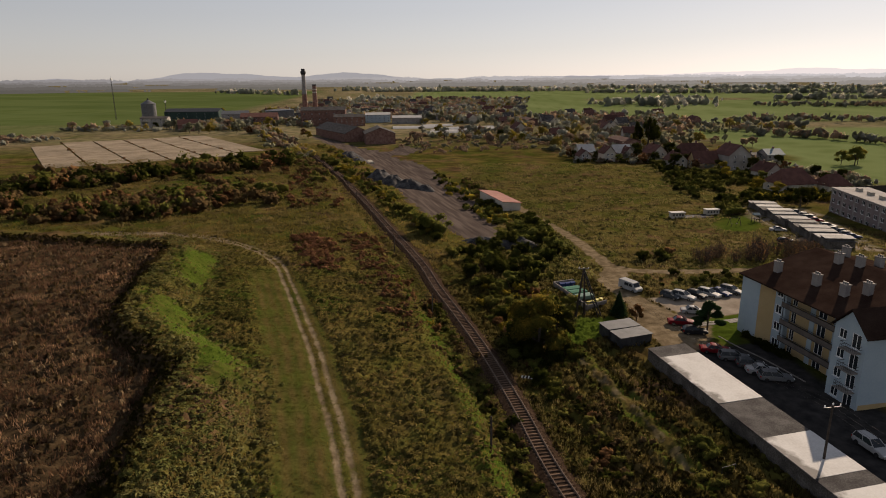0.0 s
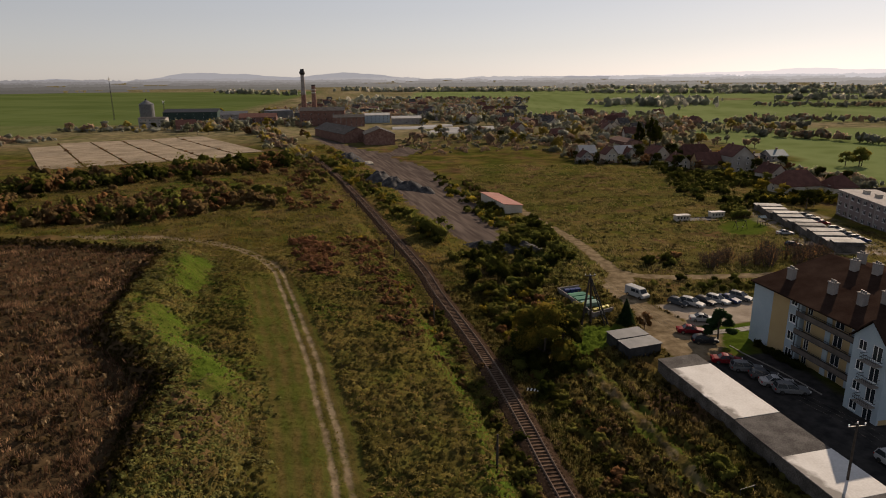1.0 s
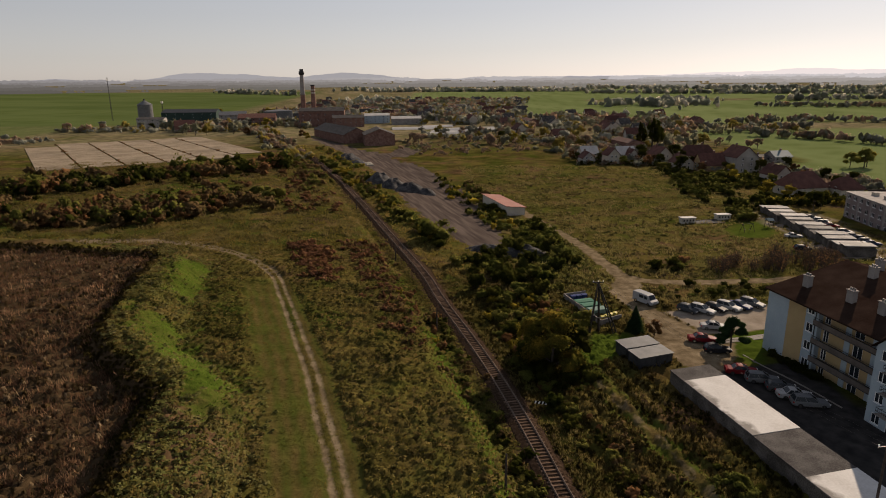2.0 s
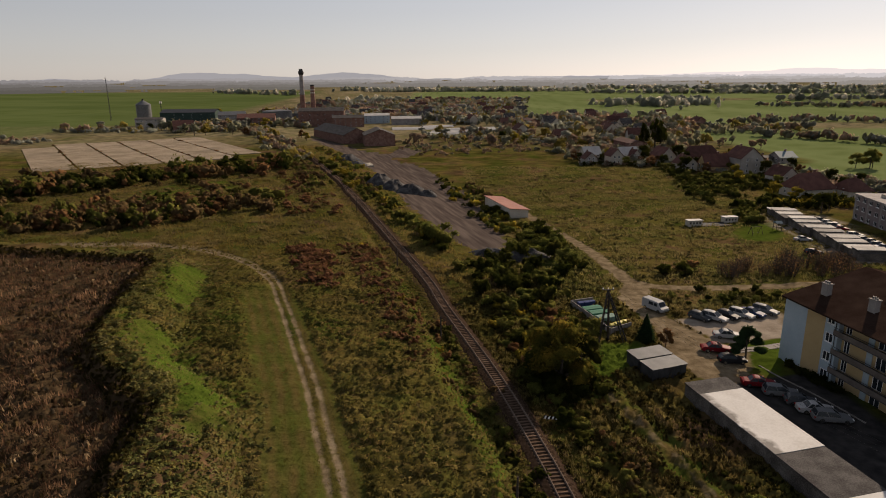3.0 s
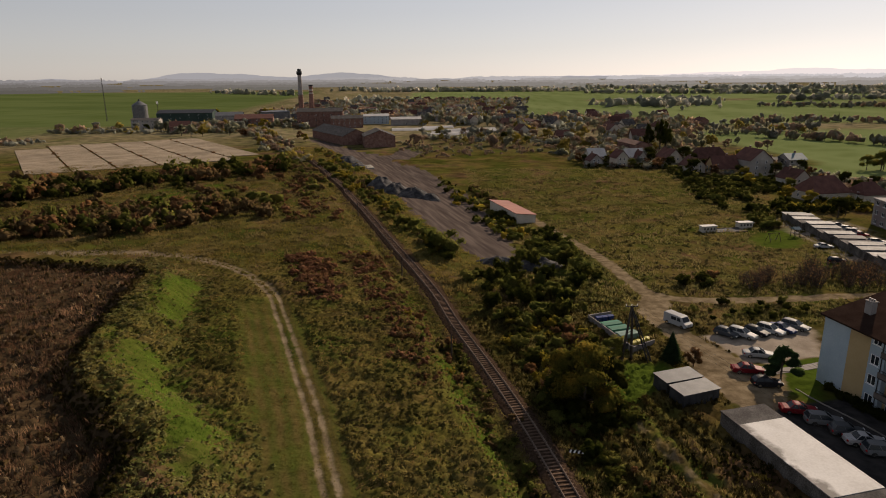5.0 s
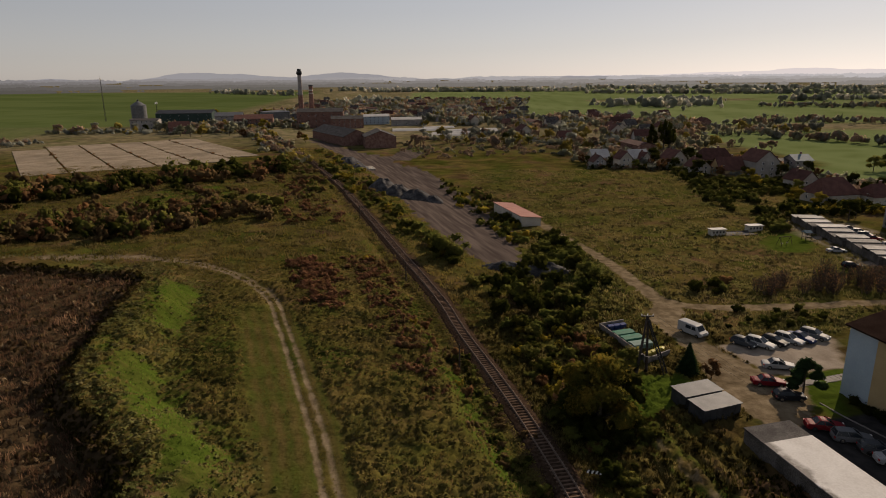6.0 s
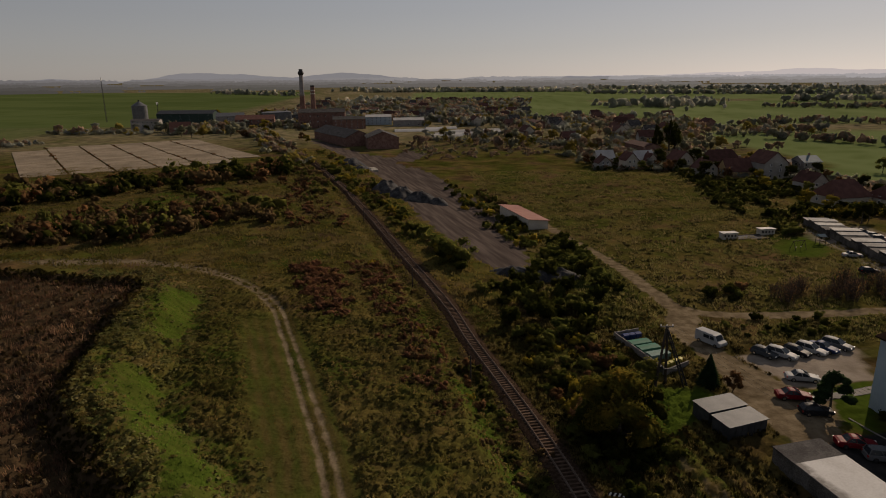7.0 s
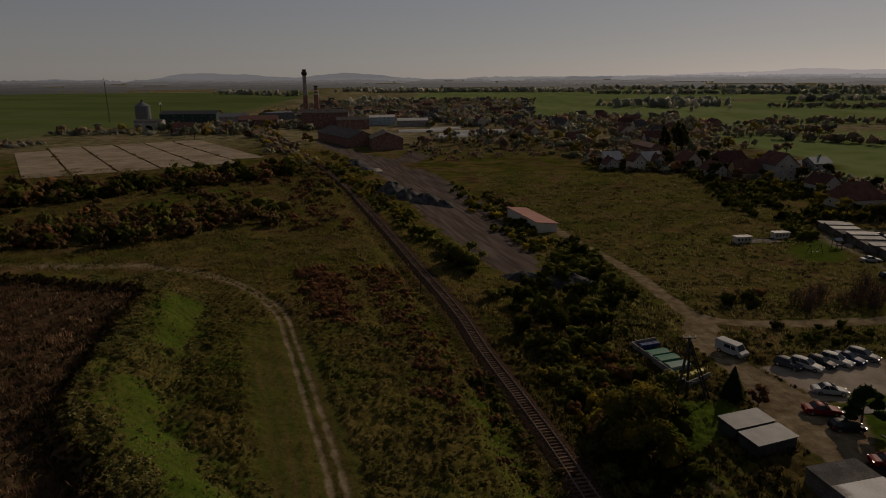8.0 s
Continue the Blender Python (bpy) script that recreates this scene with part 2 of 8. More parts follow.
# ---- mesh builders ----
class Geo:
    """Collects faces of one mesh."""

    def __init__(self):
        self.v, self.f = [], []

    def face(self, *pts):
        b = len(self.v)
        self.v += [tuple(p) for p in pts]
        self.f.append(tuple(range(b, b + len(pts))))
        return self

    def box(self, x0, x1, y0, y1, z0, z1, turn=0.0, at=(0, 0)):
        b = len(self.v)
        c, s = math.cos(turn), math.sin(turn)
        for z in (z0, z1):
            for x, y in ((x0, y0), (x1, y0), (x1, y1), (x0, y1)):
                self.v.append((at[0] + c * x - s * y, at[1] + s * x + c * y, z))
        for q in ((3, 2, 1, 0), (4, 5, 6, 7), (0, 1, 5, 4), (1, 2, 6, 5), (2, 3, 7, 6), (3, 0, 4, 7)):
            self.f.append(tuple(b + i for i in q))
        return self

    def prism(self, poly, z0, z1):
        """A plan polygon, counter-clockwise, drawn up from z0 to z1 (numbers, or one height a corner)."""
        b, n = len(self.v), len(poly)
        lo = z0 if isinstance(z0, (list, tuple)) else [z0] * n
        hi = z1 if isinstance(z1, (list, tuple)) else [z1] * n
        self.v += [(x, y, z) for (x, y), z in zip(poly, lo)] + [(x, y, z) for (x, y), z in zip(poly, hi)]
        self.f.append(tuple(b + n - 1 - i for i in range(n)))
        self.f.append(tuple(b + n + i for i in range(n)))
        for i in range(n):
            j = (i + 1) % n
            self.f.append((b + i, b + j, b + n + j, b + n + i))
        return self

    def profile(self, section, x0, x1):
        """A closed section of (y, z), drawn along x."""
        b, n = len(self.v), len(section)
        self.v += [(x0, y, z) for y, z in section] + [(x1, y, z) for y, z in section]
        self.f.append(tuple(b + i for i in range(n)))
        self.f.append(tuple(b + 2 * n - 1 - i for i in range(n)))
        for i in range(n):
            j = (i + 1) % n
            self.f.append((b + j, b + i, b + n + i, b + n + j))
        return self

    def rod(self, p, q, r0, r1=None, n=6, caps=True):
        p, q = Vector(p), Vector(q)
        r1 = r0 if r1 is None else r1
        d = (q - p).normalized()
        a = d.cross(Vector((0, 0, 1)) if abs(d.z) < 0.9 else Vector((1, 0, 0))).normalized()
        c = d.cross(a)
        b = len(self.v)
        for o, r in ((p, r0), (q, r1)):
            for i in range(n):
                w = 2 * math.pi * i / n
                self.v.append(tuple(o + (a * math.cos(w) + c * math.sin(w)) * r))
        for i in range(n):
            j = (i + 1) % n
            self.f.append((b + i, b + j, b + n + j, b + n + i))
        if caps:
            self.f.append(tuple(b + n - 1 - i for i in range(n)))
            self.f.append(tuple(b + n + i for i in range(n)))
        return self

    def mesh(self, name):
        me = bpy.data.meshes.new(name)
        me.from_pydata(self.v, [], self.f)
        me.update()
        return me


def np_mesh(name, verts, tris, mass=None, per=4, core=None):
    """A mesh of triangles from arrays. mass: for each leaf of per corners, the outward way of the clump that it sits on; core: the same for the corners after the leaves."""
    me = bpy.data.meshes.new(name)
    me.vertices.add(len(verts))
    me.vertices.foreach_set("co", np.asarray(verts, np.float32).ravel())
    me.loops.add(3 * len(tris))
    me.loops.foreach_set("vertex_index", np.asarray(tris, np.int32).ravel())
    me.polygons.add(len(tris))
    me.polygons.foreach_set("loop_start", np.arange(0, 3 * len(tris), 3, dtype=np.int32))
    me.update(calc_edges=True)
    if mass is not None:
        mass = np.repeat(np.asarray(mass, float), per, 0)
        if core is not None:
            mass = np.concatenate([mass, core])
        mass = mass / np.linalg.norm(mass, axis=1)[:, None]
        me.attributes.new("mass_normal", "FLOAT_VECTOR", "POINT").data.foreach_set("vector", mass.astype(np.float32).ravel())
    return me


def part(name, shape, mat, parent=None, label=""):
    """One mesh object under a thing or a part. shape: a Geo or a mesh."""
    me = shape.mesh(name) if isinstance(shape, Geo) else shape
    if not me.materials:
        me.materials.append(mat)
    ob = new(name, me)
    ob.parent = parent
    return tagged(ob, label) if label else ob


def thing(name, label, category, m=None, group="", kind=""):
    """An Empty at a thing's base, for its parts."""
    ob = new(name)
    ob.empty_display_size = 0.3
    if m is not None:
        ob.matrix_world = m
    return tagged(ob, label, category, group, kind)

# ---- the lie of the land ----
def step(a, b, v):
    t = np.clip((v - a) / (b - a), 0, 1)
    return t * t * (3 - 2 * t)


RAIL = [(31, 0), (22, 25), (16.6, 47), (15.0, 55), (13.7, 64), (11.5, 77), (9.5, 87), (7.2, 97), (3.1, 114), (0.4, 127.5), (-3.8, 143.5), (-9.0, 162), (-19.2, 199), (-23.4, 214), (-32.6, 246), (-36.2, 260), (-60.6, 336), (-84, 407), (-108, 475), (-160, 620), (-230, 820)]


def smooth_line(line, n=8):
    pts = [np.array(p, float) for p in line]
    out = []
    for i in range(len(pts) - 1):
        a, b, c, d = pts[max(i - 1, 0)], pts[i], pts[i + 1], pts[min(i + 2, len(pts) - 1)]
        for k in range(n):
            t = k / n
            q = 0.5 * (2 * b + (c - a) * t + (2 * a - 5 * b + 4 * c - d) * t * t + (3 * b - a - 3 * c + d) * t ** 3)
            out.append((float(q[0]), float(q[1])))
    return out + [line[-1]]


RAIL = smooth_line(RAIL)


def rail_x(y):
    return np.interp(y, [p[1] for p in RAIL], [p[0] for p in RAIL])


PIT = [(-170, 158), (-96, 143), (-87.6, 141), (-77, 138), (-67, 134.5), (-59, 133), (-54.5, 120), (-53, 111), (-51, 101), (-49, 91.6), (-46.5, 84.7), (-43, 80), (-38, 75.4), (-35, 71), (-31, 67.8), (-30.4, 64.9), (-30.2, 60.7), (-29.7, 58), (-28.3, 53.5), (-25, 36), (-22, 10), (-170, 10)]
BENCH = [(60, -20), (24, -6), (17.6, 12), (11.8, 40), (8.6, 61), (6.2, 70.6), (3.2, 82), (0, 97), (-7, 126), (-19.4, 177), (-34, 226), (-40, 232), (-56, 226), (-63, 200), (-84, 188), (-103, 178), (-130, 170), (-260, 176), (-260, -20)]
YARD = [(-82, 500), (-60, 450), (-46, 418), (-28, 398), (-20, 440), (-8, 415), (-12, 385), (-23, 370), (-3, 324), (10, 265), (17, 238), (20, 210), (21.5, 184), (20, 160), (13, 154), (8, 161), (3, 176), (-7, 212), (-13, 241), (-28, 308), (-40, 347), (-65, 417), (-99, 508)]
LOT = [(43.8, 107.5), (64, 110), (59, 98.5), (47, 96.5)]
APRON = [(40, 137), (40.3, 128), (36.5, 118), (38.5, 104), (37.5, 92), (39.5, 82), (46, 84), (50, 93), (46.4, 97.5), (43, 106.5), (42, 117), (45, 124), (44, 128), (42.5, 136)]
LAWN = [(46.8, 95.2), (59, 98.6), (55.2, 92.5), (50.2, 84.5), (48, 87)]
PLAY = [(84, 168), (86, 178), (97, 187), (106, 193), (100, 176), (95, 166), (88, 164)]
GREEN = [(22.8, 86), (24.7, 90.6), (28, 97), (34, 96.5), (35.4, 93), (30.6, 90.5), (29.9, 87.5), (26.1, 85.3)]
SCAR = [(20.6, 93), (23.3, 84), (25, 78), (26.6, 72), (28.1, 65), (29.4, 58), (30.5, 50)]
# the road, drawn on to the house front to darken the shaded strip there
ROAD_AND_SHADE = [(39, 84), (46, 84), (54.6, 86), (57.5, 72), (60, 62), (62, 20), (48, 20), (45, 62)]
PATH_LINE = [(31, 212), (33, 200), (35.8, 184), (40.0, 160.5), (40.8, 146), (41.5, 135), (43, 128.5), (48.5, 124.8), (58.5, 124), (70, 124.8), (80, 125.5), (130, 129)]
RUTS = [(-5, 44), (-8.9, 59), (-11.4, 67), (-15.2, 80), (-19, 91), (-22.6, 101.5), (-27.4, 115), (-32.6, 128.6), (-40.7, 141), (-50.2, 151), (-61, 158), (-74, 162), (-88, 162.5), (-120, 160)]


def to_line(line, x, y, closed=False):
    """The distance from points to a broken line; with closed, negative inside it."""
    best = np.full(x.shape, 1e9)
    inside = np.zeros(x.shape, bool)
    pairs = list(zip(line, line[1:])) + ([(line[-1], line[0])] if closed else [])
    for (ax, ay), (bx, by) in pairs:
        dx, dy = bx - ax, by - ay
        t = np.clip(((x - ax) * dx + (y - ay) * dy) / (dx * dx + dy * dy), 0, 1)
        best = np.minimum(best, np.hypot(x - ax - t * dx, y - ay - t * dy))
        if closed and ay != by:
            inside ^= ((ay > y) != (by > y)) & (x < ax + (y - ay) * dx / dy)
    return np.where(inside, -best, best) if closed else best


RUTS = smooth_line(RUTS)
PATH_LINE = smooth_line(PATH_LINE)
PIT = smooth_line(PIT[1:-3], 3) + PIT[-3:] + PIT[:1]


def waves(x, y, size, seed):
    """Cheap soft unevenness, about -1 to 1."""
    r = np.random.RandomState(seed)
    out = np.zeros(np.shape(x))
    for k in range(9):
        a, p, f = r.uniform(0, 2 * math.pi), r.uniform(0, 2 * math.pi), r.uniform(0.6, 1.7) / size
        out = out + np.sin(2 * math.pi * f * (x * math.cos(a) + y * math.sin(a)) + p + 0.8 * np.sin(2 * math.pi * f * 0.6 * (y * math.cos(a) - x * math.sin(a)) + 2 * p))
    return out / 4.2


def height(x, y):
    x, y = np.asarray(x, float), np.asarray(y, float)
    r = x - rail_x(y)
    z = 1.0 - 2.6 * step(112, 215, y) * step(8, 40, r) - 2.0 * step(200, 520, y)
    z = z + 0.12 * waves(x, y, 14, 3) * step(4, 10, np.abs(r)) * (1 - step(800, 1500, y))
    # the plain lifts gently towards the horizon
    z = z + 0.0075 * np.maximum(0, np.hypot(x, y) - 900)
    # the ditch and the bank beside the line
    z = z - 0.7 * np.exp(-((r - 6.5) / 2.2) ** 2) * (1 - step(100, 130, y)) - 0.5 * np.exp(-((r + 4.6) / 1.4) ** 2)
    # old plough ridges between the line and the garages
    lay = (x - 34.9) * 0.978 + (y - 81) * 0.208
    z = z + 0.5 * (np.abs(np.sin(lay * 1.15 + 0.5 * waves(x, y, 12, 13))) - 0.6) * step(6, 9, r) * step(-1.0, -3.0, lay) * step(92, 84, y)
    # the raised bench
    b = to_line(BENCH, x, y, True)
    top = 2.9 - 1.3 * step(115, 165, y) + 0.10 * waves(x, y, 9, 5)
    z = z + (np.maximum(top, z) - z) * step(1.5, -2.2, b)
    # the banked basin
    d = to_line(PIT, x, y, True) + 0.9 * waves(x, y, 11, 8)
    crest = 7.0 - 1.0 * step(112, 135, y) + 0.25 * waves(x, y, 7, 9)
    bank = crest - (crest - 2.3 + 0.4 * step(120, 150, y)) * step(3.6, 12.5, d)
    z = np.where(d < 14, np.maximum(z, bank), z)
    floor = 5.2 + 0.25 * waves(x, y, 12, 11)
    z = np.where(d < 0.4, floor + (crest - floor) * step(-2.4, 0.2, d), z)
    return z


def hgt(x, y):
    return float(height(np.array([x]), np.array([y]))[0])


def spaced(lo, hi, inner, first, last, grow=1.09):
    """Grid lines: even inside, ever wider outside."""
    mid = list(np.arange(lo, hi + inner / 2, inner))
    out, s, v = [], inner, mid[-1]
    while v < last:
        s = min(s * grow, 160)
        v += s
        out.append(v)
    back, s, v = [], inner, mid[0]
    while v > first:
        s = min(s * grow, 160)
        v -= s
        back.append(v)
    return np.array(back[::-1] + mid + out)


gx = spaced(-58, 30, 0.34, -4300, 4300, 1.045)
gy = spaced(46, 122, 0.34, -300, 4850, 1.04)
LUSH_BEDS = [[(-54, 131), (-49, 132), (-45.5, 130), (-43, 117.5), (-42.3, 107), (-46.3, 108.5), (-51, 120)], [(-47.3, 98.7), (-44.1, 98), (-39.0, 96), (-33.2, 86.4), (-28.2, 81.2), (-22.7, 72.9), (-21.5, 65), (-24.5, 63), (-29.8, 71.5), (-36.5, 80.1), (-43.9, 89.5)]]
CLEARING = [(-124.9, 202.4), (-129.6, 221.4), (-114.9, 231.0), (-106.6, 255.2), (-88.9, 276.9), (-80.1, 253.0), (-92.4, 241.4), (-101.5, 219.4), (-109.6, 202.0)]


def lushness(x, y):
    """1 on the smooth green part of the bank."""
    return step(2.6, -1.8, np.minimum(*(to_line(p, x, y, True) for p in LUSH_BEDS)) + 1.7 * waves(x, y, 6, 42) + 1.5 * waves(x, y, 2.2, 44) + 0.4)


def tussocks(x, y):
    """Rounded hummocks with sharp hollows, 0 to 1."""
    a = np.abs(np.sin(2.5 * x + 1.6 * waves(x, y, 4.1, 33)) * np.sin(2.3 * y + 1.8 * waves(x, y, 3.7, 34)))
    b = np.abs(np.sin(4.2 * x + 2.6 * y + 1.6 * waves(x, y, 3.3, 35)))
    return np.sqrt(a) * (0.55 + 0.45 * b)


def mowing(x, y):
    side = x - np.interp(y, [p[1] for p in RUTS], [p[0] for p in RUTS])
    return step(-9.5, -6, side + waves(x, y, 6, 37)) * step(-0.5, -1.5, side) * step(128, 110, y) + step(1.0, 0.2, side - 2.5) * step(0.5, 1.0, side) * step(128, 110, y)


def relief(x, y):
    """Hummocks of the rough grass above the plain lie of the land."""
    near = (x > -110) & (x < 90) & (y > 20) & (y < 260)
    to_rut = to_line(RUTS, x, y)
    lots = np.minimum(to_line(LOT, x, y, True), to_line(APRON, x, y, True)) + 0.5 * waves(x, y, 4, 22)
    paved = np.minimum(np.minimum(lots, to_line(ROAD_AND_SHADE, x, y, True)), np.minimum(to_line(YARD, x, y, True) + 1.5 * waves(x, y, 9, 21), to_line(PATH_LINE, x, y) - 2.0))
    rough = step(0.3, 2.0, paved) * step(1.1, 2.2, to_rut) * step(3, 5, np.abs(x - rail_x(y))) * (1 - 0.8 * np.clip(mowing(x, y), 0, 1))
    fine = (x > -64) & (x < 46) & (y > 40) & (y < 140)
    return near * rough * (0.10 * waves(x, y, 2.4, 31) + 0.06 * waves(x, y, 1.3, 32)) + fine * rough * (1 - 0.8 * lushness(x, y)) * 0.72 * tussocks(x, y) * step(-1.6, 0.5, waves(x, y, 9, 36))


def land_normal(x, y, e=0.18):
    """The upward way of the rough land at points."""
    def z(a, b):
        return height(a, b) + relief(a, b)
    n = np.stack([(z(x - e, y) - z(x + e, y)) / (2 * e), (z(x, y - e) - z(x, y + e)) / (2 * e), np.ones(np.shape(x))], 1)
    return n / np.linalg.norm(n, axis=1)[:, None]


GX, GY = np.meshgrid(gx, gy)
px, py = GX.ravel(), GY.ravel()
pz = height(px, py)
d_rut = to_line(RUTS, px, py)
d_path = to_line(PATH_LINE, px, py)
in_pit = to_line(PIT, px, py, True)
d_yard = to_line(YARD, px, py, True) + 1.5 * waves(px, py, 9, 21)
d_lot = np.minimum(to_line(LOT, px, py, True), to_line(APRON, px, py, True)) + 0.5 * waves(px, py, 4, 22)
d_road_shade = to_line(ROAD_AND_SHADE, px, py, True)
rr = px - rail_x(py)
soft = 0.42 + 0.04 * np.maximum(0, py - 122) + 0.04 * np.maximum(0, -58 - px)
wear = np.exp(-((d_rut - 0.74 * (soft < 0.92)) / soft) ** 2)
mown = mowing(px, py)
pz = pz + relief(px, py) - 0.10 * wear * (py < 260)
zones = {
    "dirt": np.clip(np.maximum(wear * (0.85 + 0.25 * waves(px, py, 5, 40)), step(2.1, 1.1, d_path + 0.4 * waves(px, py, 5, 41)) + step(0.6, -0.6, d_lot) + 0.5 * np.exp(-((to_line(SCAR, px, py) + 0.5 * waves(px, py, 5, 46)) / 0.5) ** 2)), 0, 1),
    "pale": np.clip(step(0.5, -0.5, to_line(LOT, px, py, True) + 0.5 * waves(px, py, 4, 22)) + step(1.0, -1.0, to_line([(106, 206), (121, 206), (127, 196), (112, 140), (97, 142)], px, py, True)), 0, 1),
    "ash": step(1.0, -1.0, d_yard),
    "reed": np.maximum(step(1.5, -1.0, in_pit), 0.75 * step(3.6, 2.2, np.abs(rr) + 0.6 * waves(px, py, 3, 19)) * (py < 420)) + 0.42 * step(-4, -10, rr) * step(158, 185, py) * step(360, 300, py) * step(-0.5, 0.6, waves(px, py, 17, 23)),
    "tar_and_shade": step(0.4, -0.4, d_road_shade),
    "lush": np.clip(0.8 * lushness(px, py)
                    + 0.95 * np.exp(-((rr + 6.2) / 1.9) ** 2) * (py < 100) + 0.75 * np.exp(-((to_line(SCAR, px, py) - 1.5 + 0.5 * waves(px, py, 4, 49)) / 0.8) ** 2) + 0.35 * step(0.0, 0.9, waves(px, py, 12, 45)) + 0.95 * step(4, -4, to_line(CLEARING, px, py, True) + 5 * waves(px, py, 16, 48)) + step(0.3, -0.3, to_line(LAWN, px, py, True)) + step(1.0, -1.0, to_line(GREEN, px, py, True)) + 0.9 * step(1.5, -1.5, to_line(PLAY, px, py, True) + 1.5 * waves(px, py, 6, 50)), 0, 1),
    "mown": np.clip(mown, 0, 1),
    "lane": 0.5 + 0.5 * np.sin(3.3 * (px - np.interp(py, [p[1] for p in RUTS], [p[0] for p in RUTS])) + 0.7 * waves(px, py, 9, 38)) * (0.7 + 0.3 * waves(px, py, 5, 39)),
}


def rect(x0, x1, y0, y1, edge):
    return step(x0 - edge, x0 + edge, px) * step(x1 + edge, x1 - edge, px) * step(y0 - edge, y0 + edge, py) * step(y1 + edge, y1 - edge, py)


skew = px + 0.12 * py


def plot_of(poly, edge):
    return step(edge, -edge, to_line(poly, px, py, True))


crop = np.maximum.reduce([
    plot_of([(245, 484), (261, 451), (273, 429), (277, 381), (275, 330), (240, 262), (173, 277), (196, 317), (215, 392)], 3),
    plot_of([(360, 1025), (482, 999), (482, 901), (306, 627), (223, 625)], 6),
    plot_of([(-60, 1775), (202, 1805), (293, 1137), (346, 1004), (202, 613), (158, 768), (72, 850), (-7, 1043)], 8),
    plot_of([(520, 1100), (1100, 1000), (1300, 1150), (640, 1260)], 8) * 0.8,
    plot_of([(700, 1450), (1500, 1300), (1700, 1500), (800, 1640)], 10) * 0.7,
    rect(-1500, -255, 640, 1900, 8) * step(0, 30, -(px + 0.05 * py + 215)),
    rect(-2600, -330, 430, 640, 6) * 0.75,
    rect(-60, 1200, 1250, 2300, 15) * step(-40, 40, px - 0.08 * py + 180),
    rect(200, 700, 640, 1150, 12) * step(-30, 30, px - 0.1 * py - 60),
    rect(205, 900, 330, 560, 6) * step(-6, 6, px - 0.12 * py - 150),
    rect(170, 420, 225, 330, 6) * step(-6, 6, px + 0.3 * py - 262),
])
zones["crop"] = np.clip(crop, 0, 1)
# left fields, whose green has less haze mixed into it
zones["low_haze"] = step(-180, -260, px)
# grey-brown far ground, its colour also lightened for haze
zones["hazed_fallow"] = np.clip((step(400, 570, py + 0.25 * np.abs(px))) * (0.85 + 0.3 * waves(px, py, 120, 47)), 0, 1)

nx, ny = len(gx), len(gy)
quad = (np.arange(ny - 1)[:, None] * nx + np.arange(nx - 1)[None, :]).ravel()
tris = np.concatenate([np.stack([quad, quad + 1, quad + nx + 1], 1), np.stack([quad, quad + nx + 1, quad + nx], 1)])
ground_mesh = np_mesh("ground", np.stack([px, py, pz], 1), tris)
for key, val in zones.items():
    ground_mesh.attributes.new(key, "FLOAT", "POINT").data.foreach_set("value", np.asarray(val, np.float32))
ground_mesh.polygons.foreach_set("use_smooth", np.ones(len(tris), bool))


